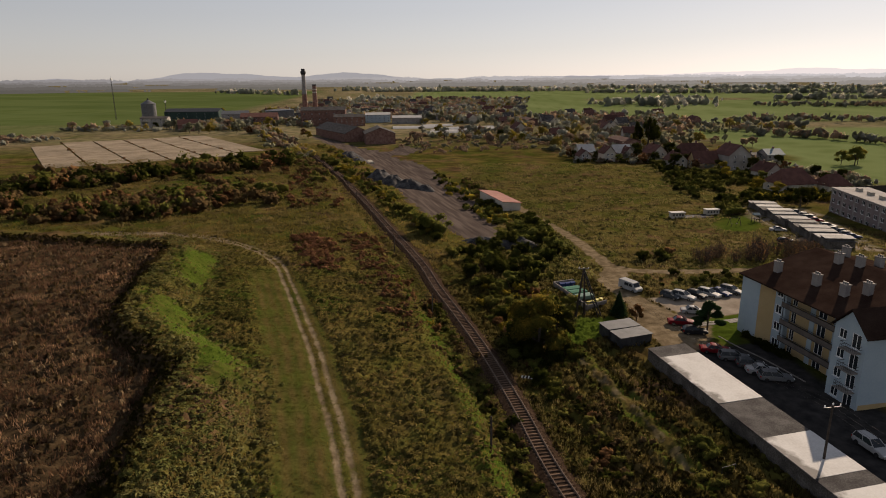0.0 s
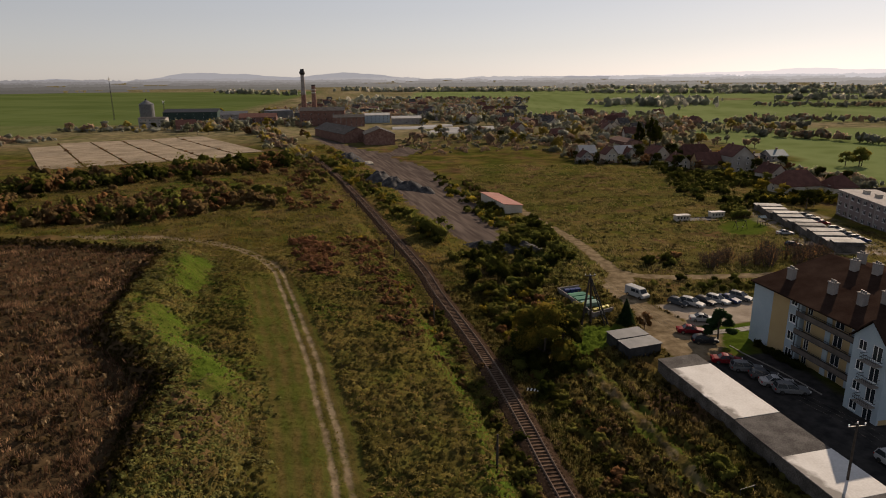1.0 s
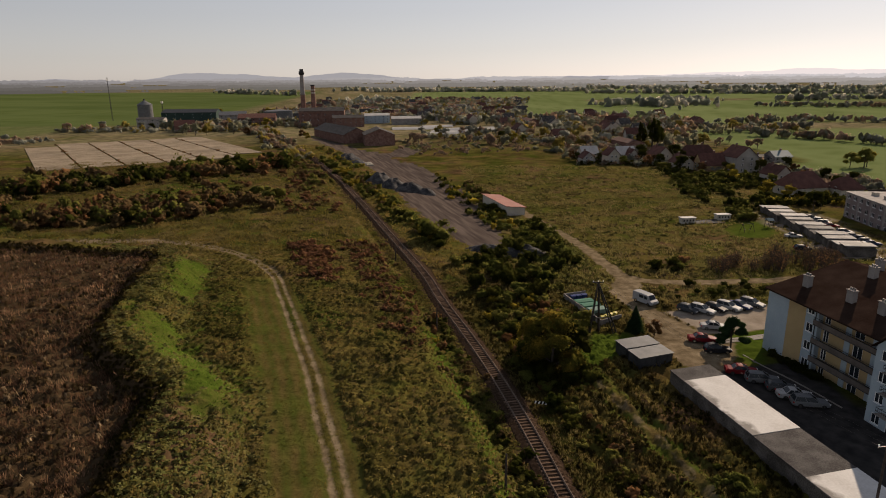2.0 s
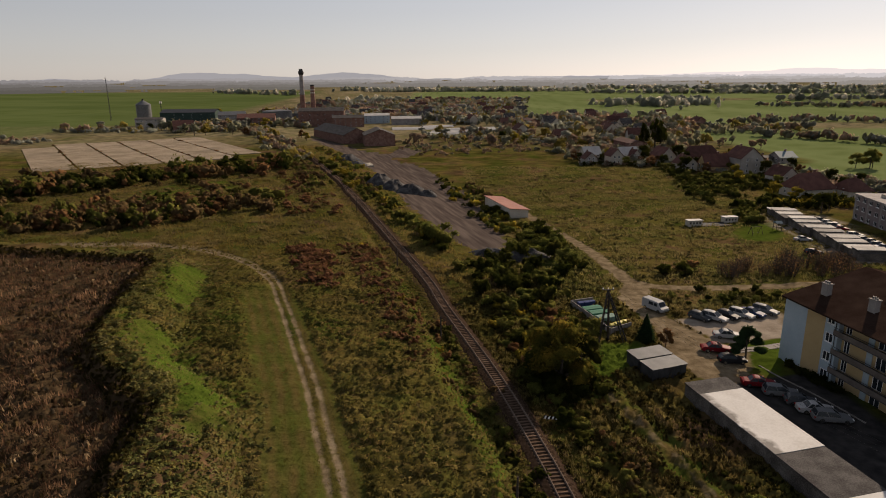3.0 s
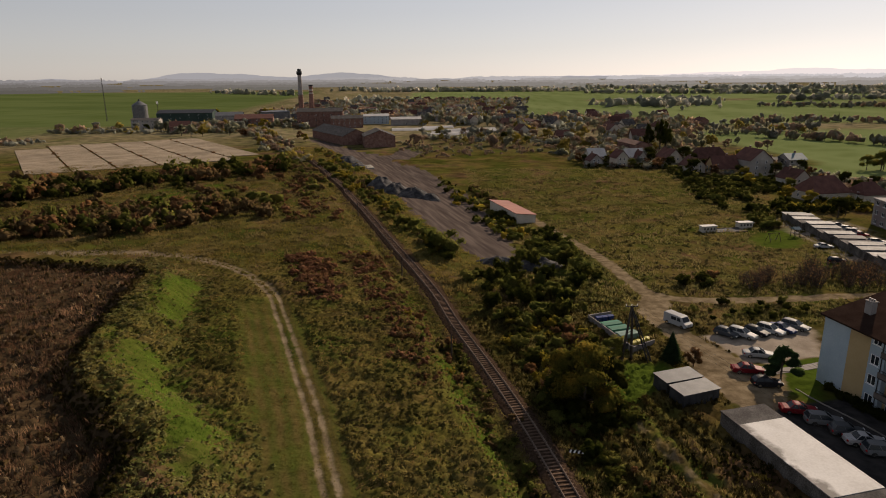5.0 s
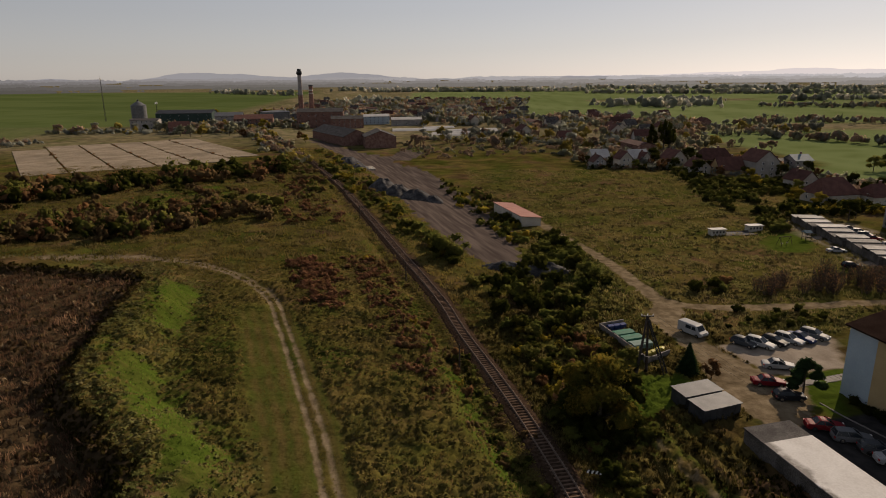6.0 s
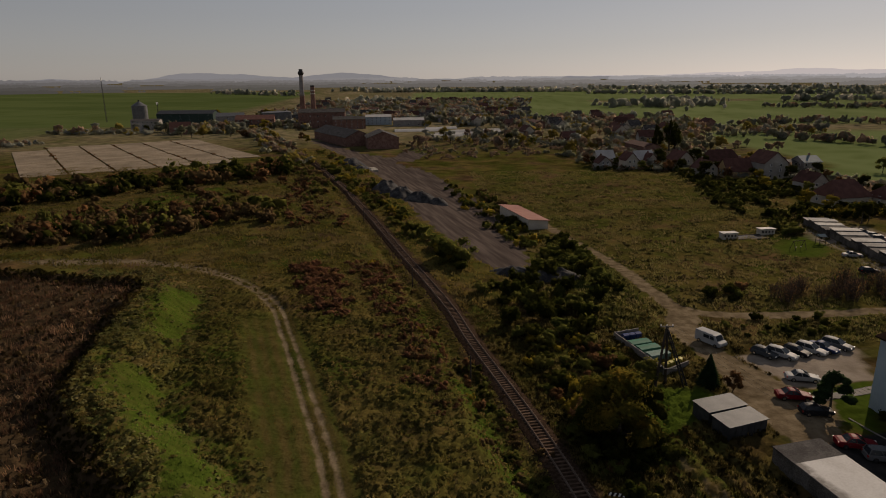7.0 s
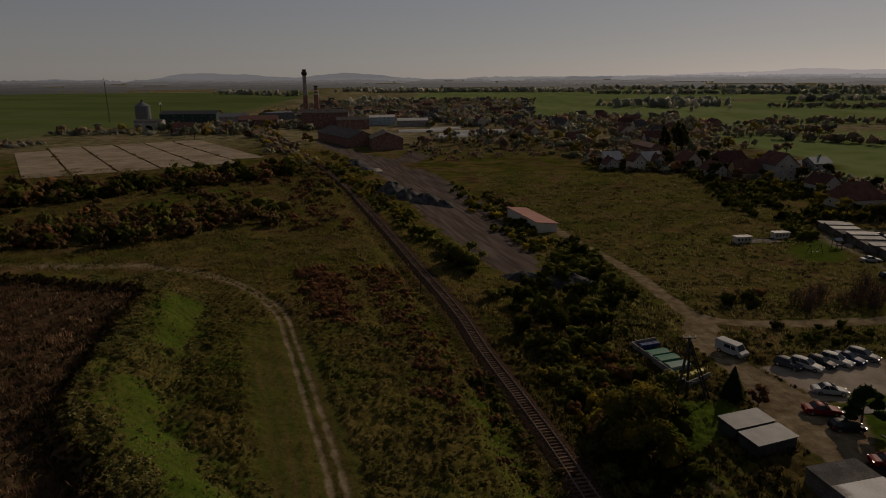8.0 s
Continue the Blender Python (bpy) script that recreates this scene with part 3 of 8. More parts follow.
def ground_material():
    m = bpy.data.materials.new("ground")
    m.use_nodes = True
    nt = m.node_tree
    n, link = nt.nodes, nt.links.new
    p = n["Principled BSDF"]
    p.inputs["Roughness"].default_value, p.inputs["Specular IOR Level"].default_value = 1.0, 0.0
    geo = n.new("ShaderNodeNewGeometry")

    def noise_at(scale, detail=5.0, stretch=None, bearing=12):
        t = n.new("ShaderNodeTexNoise")
        t.inputs["Scale"].default_value, t.inputs["Detail"].default_value = scale, detail
        src = geo.outputs["Position"]
        if stretch:
            mp = n.new("ShaderNodeMapping")
            mp.vector_type = "TEXTURE"
            mp.inputs["Scale"].default_value = tuple(1 / v for v in stretch)
            mp.inputs["Rotation"].default_value = (0, 0, radians(bearing))
            link(src, mp.inputs[0])
            src = mp.outputs[0]
        link(src, t.inputs["Vector"])
        return t.outputs["Fac"]

    def ramp(fac, *stops):
        r = n.new("ShaderNodeValToRGB")
        e = r.color_ramp.elements
        while len(e) < len(stops):
            e.new(0.5)
        for i, (pos, c) in enumerate(stops):
            e[i].position, e[i].color = pos, (*c, 1)
        link(fac, r.inputs[0])
        return r.outputs[0]

    def mix(fac, a, b, kind="MIX"):
        x = n.new("ShaderNodeMix")
        x.data_type, x.blend_type = "RGBA", kind
        for sock, v in ((x.inputs[0], fac), (x.inputs[6], a), (x.inputs[7], b)):
            if isinstance(v, float):
                sock.default_value = v
            else:
                link(v, sock)
        return x.outputs[2]

    def zone(name, soft=None):
        a = n.new("ShaderNodeAttribute")
        a.attribute_name = name
        if soft is None:
            return a.outputs["Fac"]
        s = n.new("ShaderNodeMath")
        s.operation = "MULTIPLY_ADD"
        link(soft, s.inputs[0])
        s.inputs[1].default_value = 0.9
        link(a.outputs["Fac"], s.inputs[2])
        r = n.new("ShaderNodeMapRange")
        r.inputs[1].default_value, r.inputs[2].default_value = 0.70, 1.15
        link(s.outputs[0], r.inputs[0])
        return r.outputs[0]

    grass = ramp(noise_at(0.045, 8), (0.32, (0.0496, 0.0568, 0.0128)), (0.44, (0.0736, 0.0672, 0.0176)), (0.54, (0.0944, 0.0736, 0.0248)), (0.66, (0.102, 0.0632, 0.0352)))
    tuft = ramp(noise_at(1.3, 6), (0.30, (0.6, 0.6, 0.56)), (0.52, (0.95, 0.95, 0.9)), (0.75, (1.3, 1.27, 1.2)))
    grass = mix(0.8, grass, tuft, "MULTIPLY")
    # crop green lightened and greyed for haze, less so on the left
    crop_col = ramp(noise_at(0.012, 5, (1, 0.25, 1)), (0.35, (0.115, 0.147, 0.0529)), (0.6, (0.152, 0.184, 0.0736)))
    crop_col = mix(zone("low_haze"), crop_col, ramp(noise_at(0.01, 6, (1, 0.3, 1), 70), (0.35, (0.068, 0.094, 0.03)), (0.6, (0.092, 0.118, 0.04))))
    lush = ramp(noise_at(0.8, 5), (0.3, (0.038, 0.058, 0.008)), (0.65, (0.06, 0.086, 0.012)))
    reed = ramp(noise_at(0.5, 6), (0.3, (0.028, 0.02, 0.0112)), (0.65, (0.072, 0.048, 0.0256)))
    ash = ramp(noise_at(0.5, 8, (1.5, 0.1, 1), 15), (0.3, (0.05, 0.039, 0.034)), (0.5, (0.082, 0.065, 0.056)), (0.7, (0.128, 0.102, 0.086)))
    dirt = ramp(noise_at(0.6, 7), (0.3, (0.0949, 0.071, 0.0405)), (0.5, (0.16, 0.122, 0.0748)), (0.7, (0.229, 0.179, 0.114)))
    tar_and_shade = ramp(noise_at(0.7, 6), (0.3, (0.022, 0.021, 0.021)), (0.7, (0.048, 0.045, 0.042)))
    rag = noise_at(1.1, 6)
    col = mix(zone("hazed_fallow"), grass, ramp(noise_at(0.02, 8, (1, 0.35, 1)), (0.3, (0.123, 0.112, 0.0616)), (0.5, (0.179, 0.151, 0.0896)), (0.7, (0.224, 0.185, 0.118))))
    worn = ramp(noise_at(0.14, 8), (0.34, (0.42, 0.43, 0.4)), (0.5, (0.92, 0.92, 0.9)), (0.66, (1.4, 1.33, 1.22)))
    col = mix(0.75, col, worn, "MULTIPLY")
    col = mix(zone("crop"), col, crop_col)
    col = mix(zone("mown"), col, mix(zone("lane"), ramp(noise_at(0.35, 6), (0.35, (0.0787, 0.059, 0.0187)), (0.65, (0.116, 0.0817, 0.0295))), ramp(noise_at(0.6, 5), (0.35, (0.0443, 0.0571, 0.0108)), (0.62, (0.067, 0.0738, 0.0157)))))
    col = mix(zone("lush"), col, lush)
    col = mix(zone("reed", rag), col, reed)
    col = mix(zone("ash", rag), col, ash)
    col = mix(zone("tar_and_shade"), col, tar_and_shade)
    col = mix(zone("dirt", rag), col, dirt)
    col = mix(zone("pale"), col, ramp(noise_at(0.4, 6), (0.3, (0.19, 0.155, 0.12)), (0.7, (0.29, 0.245, 0.195))))
    link(col, p.inputs["Base Color"])
    b = n.new("ShaderNodeBump")
    b.inputs["Strength"].default_value, b.inputs["Distance"].default_value = 0.7, 0.12
    link(noise_at(2.5, 6), b.inputs["Height"])
    link(b.outputs[0], p.inputs["Normal"])
    return m


ground_mesh.materials.append(ground_material())
tagged(new("ground", ground_mesh), "rough autumn meadow ground with paths and fields", "ground", kind="structure")


# ---- hazy hills on the horizon ----
def backdrop(name, label, far, humps, base, colour, strength):
    """A far ridge: humps of (bearing, height, width), in degrees and metres."""
    g = Geo()
    at = np.radians(np.arange(-60, 60.01, 0.25))
    top = np.full(len(at), base)
    for bearing, h, w in humps:
        top = top + h * np.exp(-((np.degrees(at) - bearing) / w) ** 2)
    top = top + 1.6 * np.sin(at * 130) + 1.1 * np.sin(at * 310 + 1)
    for a, b, za, zb in zip(at, at[1:], top, top[1:]):
        p, q = (far * math.sin(a), far * math.cos(a)), (far * math.sin(b), far * math.cos(b))
        g.face((*p, -30), (*q, -30), (*q, zb), (*p, za))
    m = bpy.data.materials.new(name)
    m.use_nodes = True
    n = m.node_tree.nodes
    # haze and daylight on the ridge are painted in as one flat glow
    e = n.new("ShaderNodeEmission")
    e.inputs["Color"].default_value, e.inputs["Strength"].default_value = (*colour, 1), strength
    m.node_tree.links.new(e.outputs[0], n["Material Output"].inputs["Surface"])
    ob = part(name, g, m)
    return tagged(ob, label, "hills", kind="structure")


backdrop("backdrop", "low wooded hills with painted haze glow", 4780, [(-30, 20, 2.5), (-20.2, 52, 3.0), (-16, 30, 2.5), (-8.2, 38, 2.6), (-5, 24, 2.5), (-12, 15, 4), (12, 12, 8)], 34, (0.42, 0.42, 0.42), 0.78)
backdrop("backdrop", "pale distant mountain range with painted haze glow", 4830, [(15, 16, 9), (24.5, 24, 4), (29.5, 30, 2.6), (34, 24, 5), (40, 20, 8)], 34, (0.84, 0.78, 0.73), 0.92)


# ---- railway ----
def along(y):
    """Place and heading of the line at y."""
    x = float(rail_x(y))
    dx = float(rail_x(y + 0.5) - rail_x(y - 0.5))
    return x, math.atan2(-dx, 1.0)


def sweep(section, ys, name):
    """A cross-section of (across, up) drawn along the line."""
    verts, faces, n = [], [], len(section)
    for y in ys:
        x, a = along(y)
        z = hgt(x, y)
        for s, u in section:
            verts.append((x + s * math.cos(a), y + s * math.sin(a), z + u))
    for i in range(len(ys) - 1):
        for j in range(n - 1):
            b = i * n + j
            faces.append((b, b + 1, b + n + 1, b + n))
    me = bpy.data.meshes.new(name)
    me.from_pydata(verts, [], faces)
    me.update()
    return me


BED = 0.34
railway = thing("railway_track", "single railway line on concrete sleepers and dark ballast", "railway", kind="structure")
ys_rail = list(np.arange(20, 220, 1.5)) + list(np.arange(220, 620, 5.0))
part("ballast", sweep([(-2.3, -0.25), (-1.75, 0.1), (-1.15, BED - 0.0), (-0.86, BED + 0.0), (-0.8, BED - 0.05), (0.8, BED - 0.05), (0.86, BED + 0.0), (1.15, BED - 0.0), (1.75, 0.1), (2.4, -0.25)], ys_rail, "ballast"), BALLAST, railway)
for off in (-0.75, 0.75):
    h = [(off + s, BED + u) for s, u in ((-0.09, 0.02), (-0.09, 0.05), (-0.025, 0.07), (-0.025, 0.15), (-0.045, 0.16), (-0.045, 0.21), (0.045, 0.21), (0.045, 0.16), (0.025, 0.15), (0.025, 0.07), (0.09, 0.05), (0.09, 0.02))]
    part("rail", sweep(h, ys_rail, "rail"), STEEL, railway)
sl = Geo()
sl.profile([(-0.14, -0.12), (0.14, -0.12), (0.13, 0.02), (0.10, 0.05), (-0.10, 0.05), (-0.13, 0.02)], -1.08, 1.08)
sleeper_mesh = sl.mesh("sleeper")
sleeper_mesh.materials.append(SLEEPER)
ys = 42.0
far_sleepers = Geo()
while ys < 320:
    x, a = along(ys)
    z = hgt(x, ys) + BED
    if ys < 220:
        ob = new("sleeper", sleeper_mesh)
        ob.parent = railway
        ob.matrix_world = pose(x, ys, z, 0, 0, math.degrees(a) + random.uniform(-1, 1))
    else:
        far_sleepers.box(-1.08, 1.08, -0.13, 0.13, z - 0.1, z + 0.05, a, (x, ys))
    ys += 0.66
tagged(part("far_sleepers", far_sleepers, SLEEPER, railway), kind="stuff")


# ---- row of lock-up garages ----
def frame_at(x, y, turn, z=None):
    return pose(x, y, hgt(x, y) if z is None else z, 0, 0, turn)


GAR_O, GAR_D = Vector((34.5, 79.1)), Vector((0.197, -0.980))
GAR_TURN = math.degrees(math.atan2(GAR_D.y, GAR_D.x))
DOORS = [paint("door_paint_grey", (0.22, 0.22, 0.21)), paint("door_paint_green", (0.08, 0.14, 0.09)), paint("door_paint_brown", (0.16, 0.09, 0.06))]


def garage(i, roof_mat, label, along_row, w=3.05, depth=5.7, rise=0.0):
    """One lock-up: local x along the row, local y towards the road side."""
    p = GAR_O + GAR_D * along_row
    t = thing("garage", label, "garage", frame_at(p.x, p.y, GAR_TURN, 0.85), group="row of lock-up garages")
    part("back_wall", Geo().box(0, w, 0, 0.22, -0.3, 2.25 + rise), BLOCK, t)
    part("side_wall", Geo().box(0, 0.12, 0.22, depth - 0.15, -0.3, 2.25 + rise), BLOCK, t)
    part("side_wall", Geo().box(w - 0.12, w, 0.22, depth - 0.15, -0.3, 2.25 + rise), BLOCK, t)
    part("front_wall", Geo().box(0, 0.3, depth - 0.15, depth, -0.3, 2.4 + rise).box(w - 0.3, w, depth - 0.15, depth, -0.3, 2.4 + rise).box(0.3, w - 0.3, depth - 0.15, depth, 2.1, 2.4 + rise), BLOCK, t)
    for s in (0, 1):
        x0 = 0.32 + s * (w - 0.64) / 2
        d = part("door", Geo().box(x0, x0 + (w - 0.68) / 2, depth - 0.09, depth - 0.04, 0, 2.08), DOORS[i % 3], t)
        part("handle", Geo().box(x0 + (0.9 if s == 0 else 0.2), x0 + (0.94 if s == 0 else 0.24), depth - 0.04, depth, 0.95, 1.1), DARK_METAL, d)
    g = Geo().prism([(-0.004, -0.18), (w - 0.01, -0.18), (w - 0.01, depth + 0.25), (-0.004, depth + 0.25)], [2.27 + rise] * 2 + [2.45 + rise] * 2, [2.39 + rise] * 2 + [2.57 + rise] * 2)
    part("roof", g, roof_mat, t)
    return t


PALE, FELT = "garage with a pale sheet roof and block walls", "garage with a dark felt roof and block walls"
done = 0.0
for i, (w, pale_roof) in enumerate([(3.45, False)] + [(2.73, True)] * 5 + [(2.63, False)] * 3 + [(2.53, True)] * 3 + [(2.3, False)] + [(2.7, True)] * 3):
    if pale_roof:
        garage(i, GARAGE_ROOF, PALE, done, w, rise=0.06 if i < 6 else 0.03)
    else:
        garage(i, ROOF_FELT, FELT, done, w)
    done += w


# ---- apartment house ----
def window(parent, x, z, w, h, side, y, sill=True):
    """A window in a wall that runs along local x at local y; side -1: faces -y. Returns the frame part."""
    o = y + side * 0.02
    f = Geo()
    a, b = sorted((o - 0.04, o + 0.04))
    for x0, x1, z0, z1 in ((x, x + w, z, z + 0.08), (x, x + w, z + h - 0.08, z + h), (x, x + 0.08, z + 0.08, z + h - 0.08), (x + w - 0.08, x + w, z + 0.08, z + h - 0.08), (x + w / 2 - 0.04, x + w / 2 + 0.04, z + 0.08, z + h - 0.08)):
        f.box(x0, x1, a, b, z0, z1)
    win = part("window", f, WHITE_PLASTIC, parent)
    c, d = sorted((o - 0.015, o + 0.015))
    part("pane", Geo().box(x + 0.08, x + w / 2 - 0.04, c, d, z + 0.08, z + h - 0.08), GLASS, win)
    part("pane", Geo().box(x + w / 2 + 0.04, x + w - 0.08, c, d, z + 0.08, z + h - 0.08), GLASS, win)
    if sill:
        e, g = sorted((o, o + side * 0.16))
        part("sill", Geo().box(x - 0.05, x + w + 0.05, e, g, z - 0.05, z - 0.005), WHITE_PLASTIC, win)
    return win


def wall_with_holes(x0, x1, z0, z1, y0, y1, holes):
    """A wall along x, from y0 to y1 thick, with openings (x, z, w, h) cut through, as one connected mesh."""
    g = Geo()
    xs = sorted({round(v, 4) for v in (x0, x1, *[h[0] for h in holes], *[h[0] + h[2] for h in holes])})
    zs = sorted({round(v, 4) for v in (z0, z1, *[h[1] for h in holes], *[h[1] + h[3] for h in holes])})
    nx, nz = len(xs) - 1, len(zs) - 1

    def solid(i, k):
        if not (0 <= i < nx and 0 <= k < nz):
            return False
        cx, cz = (xs[i] + xs[i + 1]) / 2, (zs[k] + zs[k + 1]) / 2
        return not any(h[0] < cx < h[0] + h[2] and h[1] < cz < h[1] + h[3] for h in holes)

    at = {}

    def v(i, k, b):
        if (i, k, b) not in at:
            at[i, k, b] = len(g.v)
            g.v.append((xs[i], y1 if b else y0, zs[k]))
        return at[i, k, b]

    for i in range(nx):
        for k in range(nz):
            if not solid(i, k):
                continue
            g.f.append((v(i, k, 0), v(i + 1, k, 0), v(i + 1, k + 1, 0), v(i, k + 1, 0)))
            g.f.append((v(i, k + 1, 1), v(i + 1, k + 1, 1), v(i + 1, k, 1), v(i, k, 1)))
            if not solid(i - 1, k):
                g.f.append((v(i, k, 1), v(i, k, 0), v(i, k + 1, 0), v(i, k + 1, 1)))
            if not solid(i + 1, k):
                g.f.append((v(i + 1, k, 0), v(i + 1, k, 1), v(i + 1, k + 1, 1), v(i + 1, k + 1, 0)))
            if not solid(i, k - 1):
                g.f.append((v(i, k, 1), v(i + 1, k, 1), v(i + 1, k, 0), v(i, k, 0)))
            if not solid(i, k + 1):
                g.f.append((v(i, k + 1, 0), v(i + 1, k + 1, 0), v(i + 1, k + 1, 1), v(i, k + 1, 1)))
    return g


# local x runs along the west facade (southwards), local -y is west (towards the garages), z from the ground
APT = thing("apartment_house", "four-storey rendered apartment house with brown roof and balconies", "apartment house", frame_at(53.45, 91.1, -80, 0.3))
EAVE, ST = 10.7, 2.72
part("wall", Geo().box(0, 4.4, 0, 0.3, -0.6, EAVE), RENDER_WHITE, APT, "pale blue-white rendered wall")
part("wall", Geo().prism([(4.4, 0.0), (6.6, 1.1), (6.6, 1.5), (4.4, 0.4)], -0.6, EAVE), RENDER_BEIGE, APT, "ochre rendered wall")
fac = [(6.9, k * ST + 0.9, 1.3, 1.35) for k in range(4)]
part("wall", wall_with_holes(6.6, 9.0, -0.6, EAVE, 1.1, 1.4, fac), RENDER_WHITE, APT, "pale blue-white rendered wall")
for h in fac:
    window(APT, *h, -1, 1.2)
doors = [(x, k * ST + 0.15, w, 2.15) for k in range(4) for x, w in ((9.4, 1.0), (14.6, 1.6), (19.4, 1.0))]
part("wall", wall_with_holes(9.0, 21.8, -0.6, EAVE, 1.9, 2.2, doors), RENDER_BEIGE, APT, "ochre rendered wall")
for h in doors:
    window(APT, *h, -1, 2.0, sill=False)
part("wall", Geo().box(8.9, 9.0, 1.4, 2.2, -0.6, EAVE), RENDER_WHITE, APT)
for k in range(1, 4):
    bal = part("balcony", Geo().box(9.0, 21.8, 0.3, 1.9, k * ST - 0.12, k * ST + 0.06), ROOF_FELT, APT, "long dark balcony slab")
    part("parapet", Geo().box(9.0, 21.8, 0.3, 0.38, k * ST + 0.06, k * ST + 0.72), BALCONY, bal)
    rail_g = Geo().rod((9.0, 0.34, k * ST + 1.05), (21.8, 0.34, k * ST + 1.05), 0.03)
    part("railing", rail_g, DARK_METAL, bal)
    for x in np.arange(9.1, 21.8, 1.06):
        part("baluster", Geo().rod((x, 0.34, k * ST + 0.6), (x, 0.34, k * ST + 1.05), 0.02, n=4), DARK_METAL, bal)
for x in (13.2, 17.6):
    part("wall_panel", Geo().box(x, x + 0.9, 1.8, 1.896, -0.4, EAVE), RENDER_WHITE, APT, "pale blue-white wall strip between the flats")
for x in (8.6, 21.5):
    part("downpipe", Geo().rod((x, 1.02, -0.4), (x, 1.02, EAVE), 0.06, n=6), DARK_METAL, APT)
# gabled bay
bay_x0, bay_x1, bay_y = 21.8, 26.9, -2.0
bw = [(bay_x0 + 0.8, k * ST + 0.9, 1.2, 1.3) for k in range(4)] + [(bay_x0 + 2.9, k * ST + 0.3, 1.4, 2.0) for k in range(4)]
part("wall", wall_with_holes(bay_x0, bay_x1, -0.6, EAVE, bay_y, bay_y + 0.3, bw), RENDER_WHITE, APT, "pale blue-white gabled bay")
part("gable", Geo().prism([(bay_x0, bay_y), (bay_x1, bay_y), (bay_x1, bay_y + 0.3), (bay_x0, bay_y + 0.3)], EAVE, EAVE + 0.01).face((bay_x0, bay_y, EAVE), (bay_x1, bay_y, EAVE), ((bay_x0 + bay_x1) / 2, bay_y, EAVE + 2.5)).face((bay_x1, bay_y + 0.3, EAVE), (bay_x0, bay_y + 0.3, EAVE), ((bay_x0 + bay_x1) / 2, bay_y + 0.3, EAVE + 2.5)), RENDER_WHITE, APT)
for h in bw:
    window(APT, *h, -1, bay_y + 0.12)
for k in range(1, 4):
    bal = part("balcony", Geo().box(bay_x0 + 2.2, bay_x1 - 0.5, bay_y - 1.1, bay_y, k * ST, k * ST + 0.14), CONCRETE, APT, "small grey balcony")
    for z in (0.55, 1.0):
        xa, xb, ya = bay_x0 + 2.25, bay_x1 - 0.55, bay_y - 1.05
        part("railing", Geo().rod((xa, ya, k * ST + z), (xb, ya, k * ST + z), 0.03).rod((xa, bay_y, k * ST + z), (xa, ya, k * ST + z), 0.03).rod((xb, bay_y, k * ST + z), (xb, ya, k * ST + z), 0.03), DARK_METAL, bal)
    for x in np.linspace(bay_x0 + 2.25, bay_x1 - 0.55, 9):
        part("baluster", Geo().rod((x, bay_y - 1.05, k * ST + 0.1), (x, bay_y - 1.05, k * ST + 1.0), 0.02, n=4), DARK_METAL, bal)
part("wall", Geo().box(bay_x0, bay_x0 + 0.3, bay_y + 0.3, 1.9, -0.6, EAVE), RENDER_WHITE, APT)
part("wall", Geo().box(bay_x1 - 0.3, bay_x1, bay_y + 0.3, 26.0, 1.3, EAVE), RENDER_WHITE, APT)
part("plinth", Geo().box(bay_x1 - 0.3, bay_x1 + 0.02, bay_y + 0.3, 26.0, -0.6, 1.3), RENDER_BEIGE, APT, "ochre plinth")
part("wall", Geo().box(0, 0.3, 0.3, 25.7, -0.6, EAVE), RENDER_WHITE, APT)
part("wall", Geo().box(0, 26.6, 25.7, 26.0, -0.6, EAVE), RENDER_WHITE, APT)
roof = Geo()
RIDGE_Y, RIDGE_Z = 13.0, EAVE + 3.3
for (y0, z0), (y1, z1) in (((-0.7, EAVE - 0.2), (RIDGE_Y, RIDGE_Z)), ((26.7, EAVE - 0.2), (RIDGE_Y, RIDGE_Z))):
    s = [(y0, z0), (y1, z1), (y1, z1 + 0.22), (y0, z0 + 0.22)]
    roof.profile(s if y0 < y1 else s[::-1], -0.2, 27.1)
part("roof", roof, ROOF_BROWN, APT, "dark brown pitched roof")
cx = (bay_x0 + bay_x1) / 2
br = Geo()
for sx in (-1, 1):
    x0, x1 = cx + sx * 3.0, cx
    zlo, zhi = EAVE - 0.35, EAVE + 2.65
    a = [(x0, bay_y - 0.4, zlo), (x1, bay_y - 0.4, zhi), (x1, 5.5, zhi), (x0, 5.5, zlo)]
    b = [(x, y, z + 0.16) for x, y, z in a]
    for q in (a[::-1] if sx < 0 else a, b if sx < 0 else b[::-1]):
        br.face(*q)
    for i in range(4):
        j = (i + 1) % 4
        br.face(a[i], a[j], b[j], b[i])
part("bay_roof", br, ROOF_BROWN, APT, "dark brown gable roof")
for lx, ly in ((3.5, 3.4), (11.0, 4.0), (16.0, 4.2), (17.6, 6.4), (7.0, 11.0), (10.0, 12.0), (9.4, 16.0), (4.0, 15.0)):
    z0 = EAVE + 3.3 * (1 - abs(ly - RIDGE_Y) / 13.7) - 0.4
    ch = part("chimney", Geo().box(lx - 0.55, lx + 0.55, ly - 0.4, ly + 0.4, z0, z0 + 2.1), RENDER_GREY, APT, "grey rendered chimney stack")
    cap = Geo().box(lx - 0.65, lx + 0.65, ly - 0.5, ly + 0.5, z0 + 2.1, z0 + 2.2)
    part("cap", cap, CONCRETE, ch)
    for dx in (-0.35, 0, 0.35):
        part("flue_pot", Geo().rod((lx + dx, ly, z0 + 2.2), (lx + dx, ly, z0 + 2.5), 0.11, n=8), TIN, ch)


